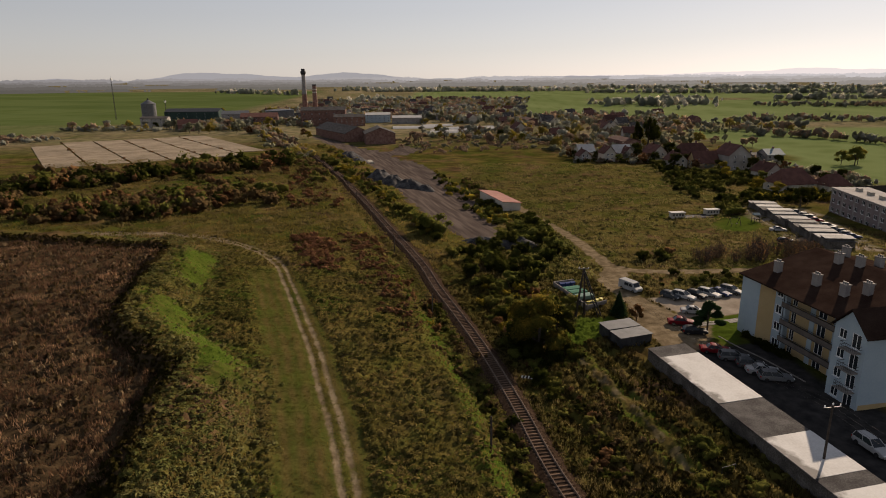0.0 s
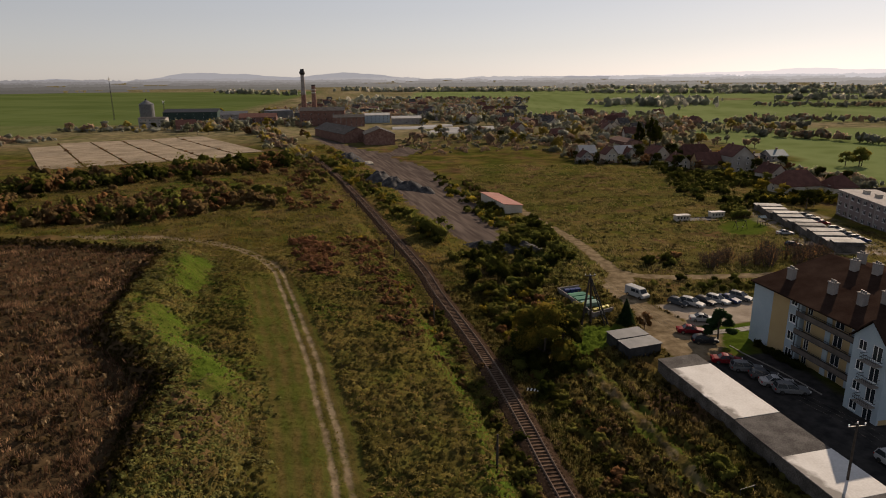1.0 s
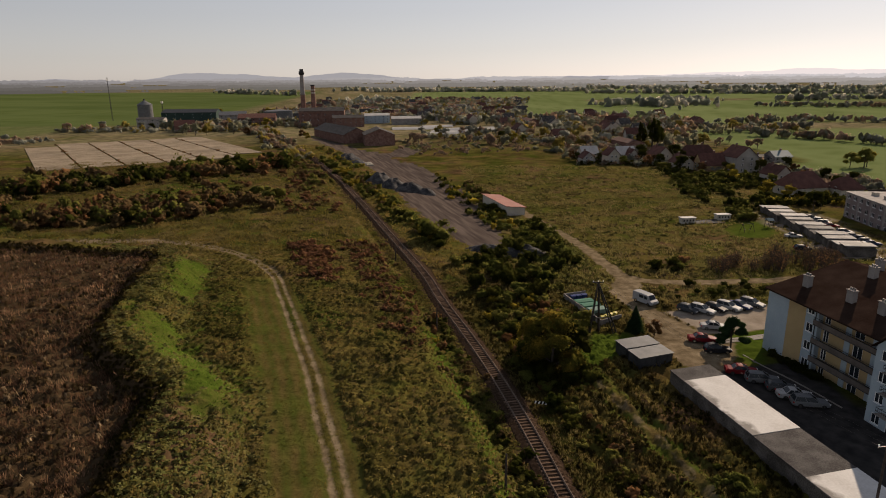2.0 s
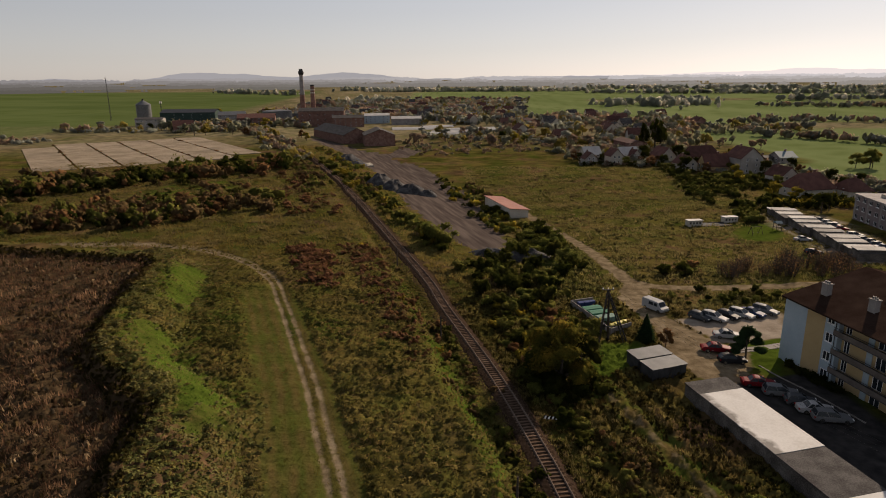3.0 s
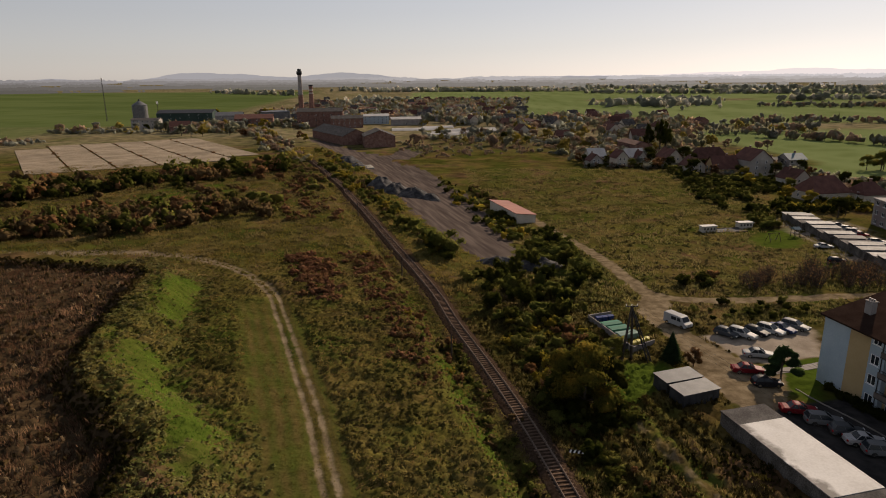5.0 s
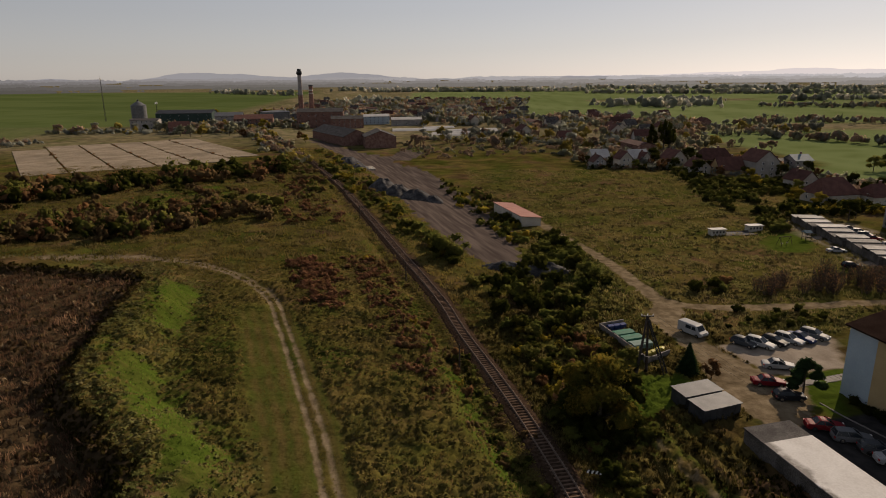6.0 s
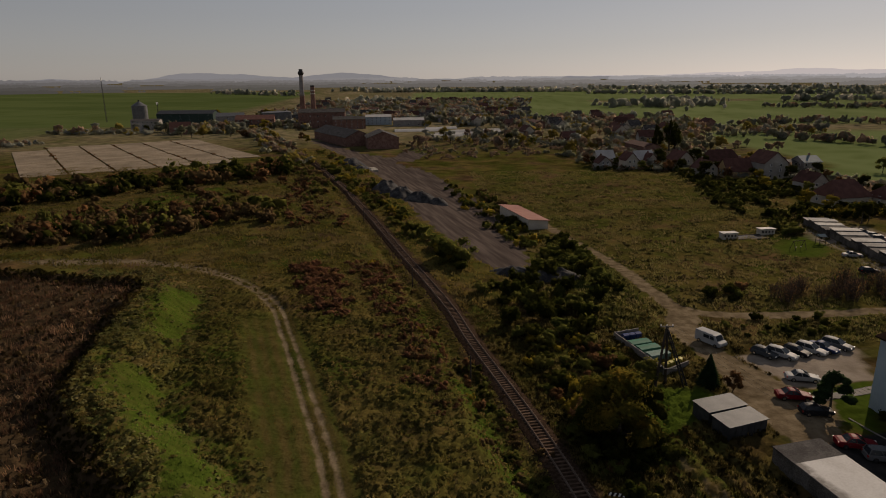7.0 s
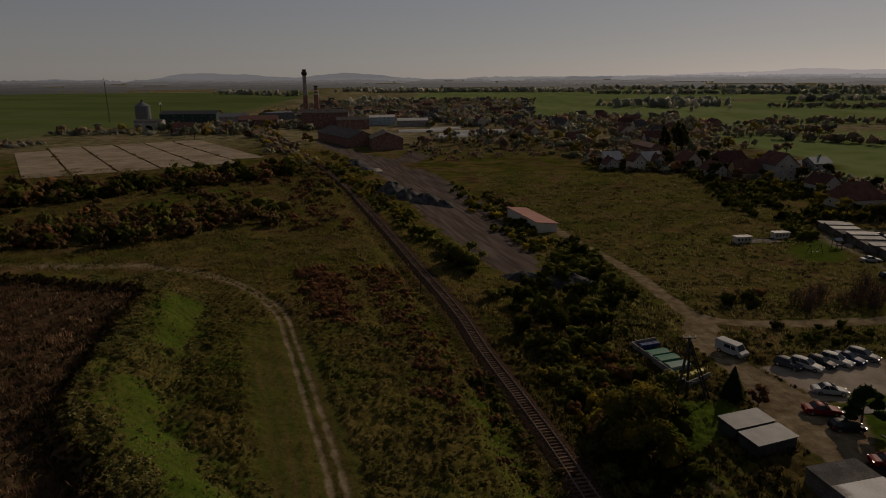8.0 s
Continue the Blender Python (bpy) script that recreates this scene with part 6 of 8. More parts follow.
for x, y in ((9.0, 54.6), (2.2, 100), (-7.4, 143), (-24, 205)):
    wooden_pole(x, y, 4.4, "short dark telegraph post beside the railway", arms=False)


def wire(p, q, sag, r=0.008):
    g = Geo()
    for k in range(13):
        f = k / 12
        c = Vector(p).lerp(Vector(q), f) - Vector((0, 0, 4 * sag * f * (1 - f)))
        g.v += [(c.x + r, c.y, c.z), (c.x - r, c.y + r, c.z - r), (c.x - r, c.y - r, c.z + r)]
        if k:
            b = 3 * (k - 1)
            g.f += [(b + i, b + (i + 1) % 3, b + 3 + (i + 1) % 3, b + 3 + i) for i in range(3)]
    ob = part("power_wire", g, DARK_METAL)
    return tagged(ob, "thin dark overhead power wire", "wire", group="overhead wires")


zp = hgt(43.6, 50.4) + 8.5
for k in (-0.9, 0.0, 0.9):
    wire((43.6 + k, 50.4 + 0.1 * k, zp), (28.6 + 0.89 * k, 97.3, hgt(28.6, 97.3) + 9.35), 0.9)
    wire((43.6 + k, 50.4 + 0.1 * k, zp), (50 + k, 18, zp + 0.5), 0.6)

sign = thing("marker_board", "black and white striped railway marker board", "sign", pose(15.6, 73.2, hgt(15.6, 73.2), 0, 0, -14))
for x in (-0.55, 0.55):
    part("post", Geo().rod((x, 0.05, -0.3), (x, 0.05, 1.05), 0.04), DARK_METAL, sign)
BLACK_P, WHITE_P = paint("black_paint", (0.02, 0.02, 0.02)), paint("white_paint", (0.75, 0.75, 0.73))
part("board", Geo().box(-0.9, 0.9, -0.01, 0.02, 0.62, 1.02), BLACK_P, sign)
for k in range(4):
    x = -0.85 + 0.46 * k
    part("stripe", Geo().face((x, -0.014, 0.62), (x + 0.2, -0.014, 0.62), (x + 0.34, -0.014, 1.02), (x + 0.14, -0.014, 1.02)), WHITE_P, sign)


beater = thing("carpet_frame", "thin rusty carpet-beating frame in the weeds", "frame", pose(33.7, 50.4, hgt(33.7, 50.4), 0, 0, 20))
for x in (-0.9, 0.9):
    part("post", Geo().rod((x, 0, -0.3), (x, 0, 1.7), 0.035, n=6), DARK_METAL, beater)
part("bar", Geo().rod((-0.95, 0, 1.7), (0.95, 0, 1.7), 0.035, n=6), DARK_METAL, beater)

# ---- vehicles ----
def car(label, colour, kind="hatch"):
    """A parked car; local +x is its front."""
    t = thing("car", label, "car", group="parked cars")
    L, W = {"hatch": (4.0, 1.7), "estate": (4.5, 1.75), "saloon": (4.5, 1.75)}[kind]
    h = L / 2
    rear, boot = (h, 0.95) if kind != "saloon" else (h, 0.92)
    g = Geo()
    tail = 0.94 if kind != "saloon" else 0.9
    rows = [(-1.0, 0.78, 0.72, 0.40), (-0.98, 0.88, tail - 0.07, 0.27), (-0.86, 0.96, tail, 0.2), (-0.45, 1.0, 0.95, 0.2), (0.3, 1.0, 0.92, 0.2), (0.45, 0.99, 0.88, 0.2), (0.75, 0.96, 0.79, 0.2), (0.93, 0.87, 0.69, 0.25), (1.0, 0.7, 0.57, 0.36)]
    for fx, fw, zb, zl in rows:
        w = W / 2 * fw
        half_ring = [(w * 0.9, zl), (w, zl + 0.12), (w, (zl + zb) / 2 + 0.05), (w * 0.95, zb - 0.05), (w * 0.8, zb)]
        g.v += [(fx * h, -y, z) for y, z in half_ring] + [(fx * h, y, z) for y, z in half_ring[::-1]]
    n = 10
    for k in range(len(rows) - 1):
        for i in range(n):
            j = (i + 1) % n
            g.f.append((k * n + i, k * n + j, (k + 1) * n + j, (k + 1) * n + i))
    g.f.append(tuple(range(n - 1, -1, -1)))
    g.f.append(tuple((len(rows) - 1) * n + i for i in range(n)))
    part("body", g, colour, t)
    top = 1.42 if kind != "estate" else 1.5
    base_r, top_r = {"hatch": (-h + 0.12, -h + 0.5), "estate": (-h + 0.1, -h + 0.35), "saloon": (-h * 0.62, -h * 0.38)}[kind]
    base_f, top_f = h * 0.40, h * 0.02
    lo = [(base_r, -W / 2 + 0.08), (base_f, -W / 2 + 0.08), (base_f, W / 2 - 0.08), (base_r, W / 2 - 0.08)]
    hi = [(top_r, -W / 2 + 0.26), (top_f, -W / 2 + 0.26), (top_f, W / 2 - 0.26), (top_r, W / 2 - 0.26)]
    q = [(x, y, 0.88) for x, y in lo] + [(x, y, top - 0.04) for x, y in hi]
    names = ("side_window", "windscreen", "side_window", "rear_window")
    for i in range(4):
        j = (i + 1) % 4
        part(names[i], Geo().face(q[i], q[j], q[4 + j], q[4 + i]), GLASS, t)
    cap, m = Geo(), 5
    for a in range(m):
        for b in range(m):
            u, v = a / (m - 1), b / (m - 1)
            cap.v.append((top_r - 0.04 + (top_f - top_r + 0.08) * u, (W / 2 - 0.24) * (2 * v - 1), top + 0.02 - 0.09 * (2 * u - 1) ** 4 - 0.07 * (2 * v - 1) ** 4))
    cap.f = [(a * m + b, (a + 1) * m + b, (a + 1) * m + b + 1, a * m + b + 1) for a in range(m - 1) for b in range(m - 1)]
    part("roof", cap, colour, t)
    for i in range(4):
        part("pillar", Geo().rod(q[i], q[4 + i], 0.05, n=5), colour, t)
    for s in (0, 1):
        a = Vector(q[3 * s]).lerp(Vector(q[1 + s]), 0.5)
        c = Vector(q[4 + 3 * s]).lerp(Vector(q[5 + s]), 0.5)
        part("pillar", Geo().rod(a, c, 0.04, n=4), colour, t)
    part("sill", Geo().box(-h * 0.5, h * 0.45, -W / 2 - 0.005, W / 2 + 0.005, 0.22, 0.3), RUBBER, t)
    for s in (-1, 1):
        part("bumper", Geo().box(min(s * (h - 0.12), s * (h + 0.03)), max(s * (h - 0.12), s * (h + 0.03)), -W / 2 * 0.72, W / 2 * 0.72, 0.3, 0.46), colour if kind != "hatch" else RUBBER, t)
    for sx in (-1, 1):
        for sy in (-1, 1):
            x, y = sx * h * 0.62, sy * (W / 2 - 0.1)
            tyre = part("tyre", Geo().rod((x, y - 0.1, 0.31), (x, y + 0.1, 0.31), 0.31, n=14), RUBBER, t)
            part("rim", Geo().rod((x, y + sy * 0.06, 0.31), (x, y + sy * 0.115, 0.31), 0.2, n=10), CHROME, tyre)
    for s in (-1, 1):
        part("headlight", Geo().box(h - 0.16, h - 0.02, s * (W / 2 - 0.3) - 0.18, s * (W / 2 - 0.3) + 0.18, 0.56, 0.68), LAMP_CLEAR, t)
        part("tail_light", Geo().box(-h - 0.02, -h + 0.1, s * (W / 2 - 0.2) - 0.12, s * (W / 2 - 0.2) + 0.12, 0.62, 0.8), LAMP_RED, t)
        part("door_mirror", Geo().box(base_f - 0.3, base_f - 0.12, s * (W / 2 + 0.06) - 0.08, s * (W / 2 + 0.06) + 0.08, 0.92, 1.05), colour, t)
    return t


WHITE_C, SILVER_C, BLACK_C, RED_C, BLUE_C = paint("white_car_paint", (0.33, 0.33, 0.325)), paint("silver_car_paint", (0.13, 0.135, 0.14)), paint("black_car_paint", (0.02, 0.02, 0.022)), paint("red_car_paint", (0.16, 0.01, 0.015)), paint("blue_car_paint", (0.03, 0.045, 0.11))
CARS = {
    "grey": car("dark grey hatchback parked on the gravel lot", paint("grey_car_paint", (0.06, 0.065, 0.07))),
    "white": car("white estate car parked on the gravel lot", WHITE_C, "estate"),
    "black": car("black hatchback parked on the gravel lot", BLACK_C),
    "silver": car("silver estate car parked beside the building", SILVER_C, "estate"),
    "blue": car("dark blue saloon parked on the gravel lot", BLUE_C, "saloon"),
    "red": car("red saloon parked on the gravel lot", RED_C, "saloon"),
    "wsaloon": car("white saloon parked beside the building", WHITE_C, "saloon"),
}


def park(kind, x, y, heading):
    t = CARS[kind]
    m = pose(x, y, hgt(x, y) + 0.02, 0, 0, heading)
    if t.name not in used:
        used.add(t.name)
        t.matrix_world = m
    else:
        copy_thing(t, m)


for kind, x, y, a in (("grey", 47.9, 106.9, -52), ("white", 50.2, 106.3, -48), ("black", 53.0, 107.2, -54), ("white", 55.8, 108.1, -52), ("blue", 58.1, 108.8, -54), ("silver", 60.9, 109.7, -50),
                      ("wsaloon", 49.2, 98.9, -12), ("red", 45.0, 93.6, -10), ("black", 45.7, 89.6, -5), ("red", 45.9, 82.0, -12), ("silver", 47.6, 79.4, -11), ("grey", 48.9, 76.9, -11), ("wsaloon", 49.6, 74.8, -10), ("silver", 50.4, 72.7, -10),
                      ("wsaloon", 99.5, 165.5, -8), ("black", 93.6, 150.6, -5), ("grey", 119.6, 191.6, -12), ("white", 119.8, 187.2, -12), ("silver", 118.8, 183.6, -12), ("red", 118.0, 179.0, -12), ("white", 116.2, 169.6, -12), ("silver", 114.8, 163.8, -12), ("black", 115.0, 160.8, -12), ("grey", 114.0, 157.4, -12), ("blue", 113.6, 154.6, -12),
                      ("white", 52.5, 55.5, -80)):
    park(kind, x, y, a)

van = thing("van", "white delivery van parked on the dirt track", "van", pose(41.6, 111.8, hgt(41.6, 111.8), 0, 0, -60))
vs = [(-2.4, 0.35), (2.3, 0.35), (2.42, 0.6), (2.35, 0.95), (1.75, 1.15), (1.25, 1.92), (0.9, 2.02), (-2.3, 2.05), (-2.42, 1.9)]
vb, rows = Geo(), []
for y, k, d in ((-0.95, 0.97, 0.04), (-0.86, 1.0, 0.0), (0.86, 1.0, 0.0), (0.95, 0.97, 0.04)):
    vb.v += [(x * k, y * (0.93 if z > 1.5 else 1), z - (d if z > 1.2 else 0)) for x, z in vs]
n = len(vs)
for k in range(3):
    for i in range(n):
        j = (i + 1) % n
        vb.f.append((k * n + j, k * n + i, (k + 1) * n + i, (k + 1) * n + j))
vb.f.append(tuple(range(n)))
vb.f.append(tuple(4 * n - 1 - i for i in range(n)))
part("body", vb, WHITE_C, van)
part("windscreen", Geo().face((1.77, -0.78, 1.17), (1.77, 0.78, 1.17), (1.30, 0.70, 1.86), (1.30, -0.70, 1.86)), GLASS, van)
for s in (-1, 1):
    for x0, x1 in ((0.45, 1.3), (-0.75, 0.3)):
        part("side_window", Geo().face((x0, s * 0.962, 1.2), (x1, s * 0.962, 1.2), (x1 - (0.25 if x1 > 1 else 0), s * 0.92, 1.75), (x0, s * 0.92, 1.75)), GLASS, van)
    for x in (-1.5, 1.5):
        ty = part("tyre", Geo().rod((x, s * 0.86 - 0.11, 0.34), (x, s * 0.86 + 0.11, 0.34), 0.34, n=14), RUBBER, van)
        part("rim", Geo().rod((x, s * 0.92, 0.34), (x, s * 0.98, 0.34), 0.2, n=10), CHROME, ty)
    part("headlight", Geo().box(2.3, 2.43, s * 0.65 - 0.2, s * 0.65 + 0.2, 0.68, 0.86), LAMP_CLEAR, van)


# ---- long shed beyond the field track ----
shed = thing("shed", "long whitewashed shed with red sheet roof", "shed", pose(25.4, 202.0, hgt(25, 205), 0, 0, 15))
SW, SL = 6.4, 24.0
part("wall", Geo().box(0, 0.25, 0, SL, -0.6, 3.3), RENDER_CREAM, shed)
part("wall", Geo().box(SW - 0.25, SW, 0, SL, -0.6, 2.6), RENDER_CREAM, shed)
part("end_wall", Geo().prism([(0.25, 0), (SW - 0.25, 0), (SW - 0.25, 0.25), (0.25, 0.25)], -0.6, [3.27, 2.63, 2.63, 3.27]), RENDER_CREAM, shed)
part("end_wall", Geo().prism([(0.25, SL - 0.25), (SW - 0.25, SL - 0.25), (SW - 0.25, SL), (0.25, SL)], -0.6, [3.27, 2.63, 2.63, 3.27]), RENDER_CREAM, shed)
part("roof", Geo().prism([(-0.4, -0.4), (SW + 0.4, -0.4), (SW + 0.4, SL + 0.4), (-0.4, SL + 0.4)], [3.36, 2.56, 2.56, 3.36], [3.5, 2.7, 2.7, 3.5]), ROOF_RED, shed)


# ---- concrete storage field ----
slab_field = thing("slab_field", "old pale concrete storage field with weedy joints", "pavement", kind="structure")
ed, ee = Vector((0.557, -0.83)), Vector((0.83, 0.557))
for i in range(6):
    for j in range(9):
        e0, e1 = 12 + i * 19.8 + 0.55, 12 + (i + 1) * 19.8 - 0.55
        d0, d1 = -522 + j * 18.1 + 0.06, -522 + (j + 1) * 18.1 - 0.06
        if (i == 0 and j < 1) or (i >= 5 and j == 8):
            continue
        poly = [ee * e + ed * d for e, d in ((e0, d1), (e1, d1), (e1, d0), (e0, d0))]
        poly = [(p.x, p.y) for p in poly]
        hs = [hgt(*p) for p in poly]
        part("slab", Geo().prism(poly, [h - 0.5 for h in hs], [h + 0.22 + 0.03 * ((i * 7 + j * 3) % 5) / 5 for h in hs]), SLAB, slab_field)


# ---- spoil heaps in the yard ----
def heap(x, y, rx, ry, tall, turn, seed, label, mat=SLAG):
    r = np.random.RandomState(seed)
    nu, nv = 34, 14
    verts, tris = [], []
    for v in range(nv):
        f = v / (nv - 1)
        for u in range(nu):
            a = 2 * math.pi * u / nu
            q = f * (1 + 0.12 * math.sin(3 * a + seed) + 0.08 * math.sin(7 * a))
            bump = 0.12 * math.sin(3 * a + 5 * f + seed) + 0.06 * math.sin(8 * a - 4 * f) + 0.04 * r.normal()
            z = tall * max(0, (1 - f * f) ** 1.3) * (1 + bump * min(1, 3 * f)) - 0.2 * (f > 0.96)
            verts.append((q * rx * math.cos(a), q * ry * math.sin(a), z))
    for v in range(nv - 1):
        for u in range(nu):
            a, b = v * nu + u, v * nu + (u + 1) % nu
            tris += [(a, a + nu, b + nu), (a, b + nu, b)]
    me = np_mesh("slag_mound", np.array(verts), np.array(tris))
    ob = part("slag_mound", me, mat)
    ob.matrix_world = pose(x, y, hgt(x, y), 0, 0, turn)
    return tagged(ob, label, "spoil heap", group="spoil heaps")


heap(-21, 262, 6, 9, 4.0, 20, 1, "heap of dark grey slag and rubble")
heap(-15, 252, 6, 7, 3.6, 10, 2, "heap of dark grey slag and rubble")
heap(-8, 246, 7, 6, 3.4, 0, 3, "heap of nearly black ash")
heap(-1.5, 243, 4, 4, 2.2, 0, 4, "heap of nearly black ash")
heap(-46, 352, 7, 12, 3.0, 20, 5, "heap of grey rubble")
heap(-38, 330, 5, 8, 2.0, 20, 6, "heap of grey rubble")
heap(15, 152, 6, 3, 1.6, -10, 7, "heap of nearly black ash at the yard end")
heap(23, 149, 6, 4, 2.4, 10, 8, "heap of nearly black ash at the yard end")
slabs = thing("slab_stack", "low stack of pale concrete slabs in the yard", "slab stack", frame_at(-34, 333, 14))
for k in range(6):
    part("slab", Geo().box(-3 + 0.3 * (k % 2), 3 - 0.2 * (k % 3), -4.5 + 1.5 * k, -3.1 + 1.5 * k, -0.3, 0.45 + 0.12 * (k % 3)), RENDER_CREAM, slabs)


# ---- houses ----
def house(x, y, turn, w, d, h, rise, wall, roof, label, floors=2, chimney=True, far=False, hip=0.0, name="house", category="house", group=""):
    """A gabled house: local x along the ridge. hip: how far the ridge draws in at each end."""
    t = thing(name, label, category, frame_at(x, y, turn), group=group)
    holes = []
    nwin = min(9, max(2, int(w / 2.6)))
    if y > 560 and far:
        nwin = min(nwin, 3 if h < 8 else 6)
    fh = h / floors
    for k in range(floors):
        for i in range(nwin):
            holes.append((-w / 2 + (i + 0.5) * w / nwin - 0.55, k * fh + 0.9, 1.1, min(1.3, fh - 1.1)))
    hip_free = hip == 0
    for side, y0 in ((-1, -d / 2), (1, d / 2 - 0.3)):
        part("wall", wall_with_holes(-w / 2, w / 2, -0.5, h, y0, y0 + 0.3, holes if side < 0 else []), wall, t)
    for s in (-1, 1):
        x0, x1 = sorted((s * w / 2, s * (w / 2 - 0.3)))
        part("end_wall", Geo().box(x0, x1, -d / 2 + 0.3, d / 2 - 0.3, -0.5, h), wall, t)
        if hip_free:
            part("gable", Geo().profile([(-d / 2, h), (d / 2, h), (0, h + rise)], x0, x1), wall, t)
    for hx, hz, hw, hh in holes:
        o = -d / 2 + 0.14
        win = part("window", Geo().box(hx, hx + hw, o, o + 0.06, hz, hz + 0.09).box(hx, hx + hw, o, o + 0.06, hz + hh - 0.09, hz + hh).box(hx, hx + 0.09, o, o + 0.06, hz + 0.09, hz + hh - 0.09).box(hx + hw - 0.09, hx + hw, o, o + 0.06, hz + 0.09, hz + hh - 0.09), WHITE_PLASTIC, t)
        part("pane", Geo().box(hx + 0.09, hx + hw - 0.09, o + 0.02, o + 0.04, hz + 0.09, hz + hh - 0.09), GLASS, win)
    # windows in the gable ends
    if not far:
        for s in (-1, 1):
            for yy in (-d / 4, d / 4 - 0.9):
                for k in range(floors):
                    o0, o1 = sorted((s * (w / 2 + 0.005), s * (w / 2 + 0.05)))
                    p0, p1 = sorted((s * (w / 2 + 0.05), s * (w / 2 + 0.06)))
                    win = part("window", Geo().box(o0, o1, yy, yy + 0.95, k * fh + 0.9, k * fh + 2.1), WHITE_PLASTIC, t)
                    part("pane", Geo().box(p0, p1, yy + 0.09, yy + 0.86, k * fh + 0.99, k * fh + 2.01), GLASS, win)
    over, th = 0.5, 0.18
    g = Geo()
    k = rise / (d / 2)
    ze, yr = h - over * k, d / 2 + over
    ridge = w / 2 + over - hip
    for s in (-1, 1):
        a = [(-w / 2 - over, s * yr, ze), (w / 2 + over, s * yr, ze), (ridge, 0, h + rise), (-ridge, 0, h + rise)]
        b = [(p, q, z + th) for p, q, z in a]
        g.face(*(b if s < 0 else b[::-1])).face(*(a[::-1] if s < 0 else a))
        for i in range(4):
            j = (i + 1) % 4
            g.face(a[i], a[j], b[j], b[i])
    if hip:
        for s in (-1, 1):
            tri = [(s * (w / 2 + over), -yr, ze + th), (s * (w / 2 + over), yr, ze + th), (s * ridge, 0, h + rise + th)]
            g.face(*(tri if s > 0 else tri[::-1]))
    part("roof", g, roof, t)
    if chimney:
        ch = part("chimney", Geo().box(w * 0.18 - 0.4, w * 0.18 + 0.4, 0.4, 1.0, h + rise * 0.4, h + rise + 1.0), BRICK_RED, t)
        part("cap", Geo().box(w * 0.18 - 0.48, w * 0.18 + 0.48, 0.32, 1.08, h + rise + 1.0, h + rise + 1.1), CONCRETE, ch)
    return t


CREAM, WHITEW = RENDER_CREAM, material("white_render", [(0.27, 0.25, 0.225), (0.36, 0.335, 0.305)], 0.3, objvar=0.1)
# sunlight on two of these roofs is put in as pale sheet colour
house(87, 352, 8, 9, 8, 4.2, 3.6, CREAM, ROOF_PALE, "cream house with a steep roof coloured pale as if sunlit")
house(83.5, 340, 95, 8, 6.5, 3.0, 3.0, WHITEW, ROOF_TILE, "small white gabled house")
house(96, 338, 100, 8, 6.5, 4.8, 3.4, CREAM, ROOF_TILE, "cream gabled house with brown tiles")
house(106, 348, 12, 10, 8, 4.0, 3.8, CREAM, ROOF_PALE, "house with dormer and a roof coloured pale as if sunlit")
house(108.5, 343, 100, 6, 6, 3.8, 3.2, CREAM, ROOF_TILE, "cream gabled house with brown tiles")
house(122, 338, 105, 10, 9, 4.4, 4.2, CREAM, ROOF_TILE, "cream house with brown tiled roof")
house(137, 326, 8, 16, 10, 5.6, 4.6, CREAM, ROOF_TILE, "large cream house with dark red tiled roof", hip=2.5)
house(135, 305, 5, 12, 9, 3.4, 5.0, RENDER_BEIGE, ROOF_TILE, "ochre house with deep red roof and skylights")
house(148, 302, 97, 13, 11, 7.4, 4.6, WHITEW, ROOF_TILE, "tall pale gabled house with dark red roof", floors=3)
house(163, 318, 8, 14, 7, 5.0, 0.8, RENDER_GREY, ROOF_FELT, "pale block with flat grey roof", floors=2)
house(174, 316, 8, 9, 9, 5.6, 2.4, RENDER_GREY, BLUE_SHEET, "pale building with a blue-grey sheet roof")
house(145, 262, 100, 10, 8, 4.4, 3.6, WHITEW, ROOF_TILE, "white gabled house with red tiles")
house(142, 238, 10, 15, 11, 3.4, 5.0, CREAM, ROOF_TILE, "broad house with large red hipped roof", hip=3.5)
house(156, 234, 10, 10, 9, 3.0, 3.6, CREAM, ROOF_TILE, "house with red hipped roof", hip=3)
house(124, 312, 95, 10, 8, 3.6, 3.6, CREAM, ROOF_TILE, "house with dark red tiled roof among trees")

garden = thing("garden_wall", "dark board fence behind the house gardens", "fence", kind="structure")
part("fence_panel", Geo().box(0, 24, 0, 0.15, -0.5, 3.0), WOOD_POLE, garden).matrix_world = pose(160, 228, hgt(165, 226), 0, 0, 5)

# ---- second set of lock-ups, with their pale roofs and gaps ----
GO, GD = Vector((110.6, 206.0)), Vector((-0.205, -0.979))


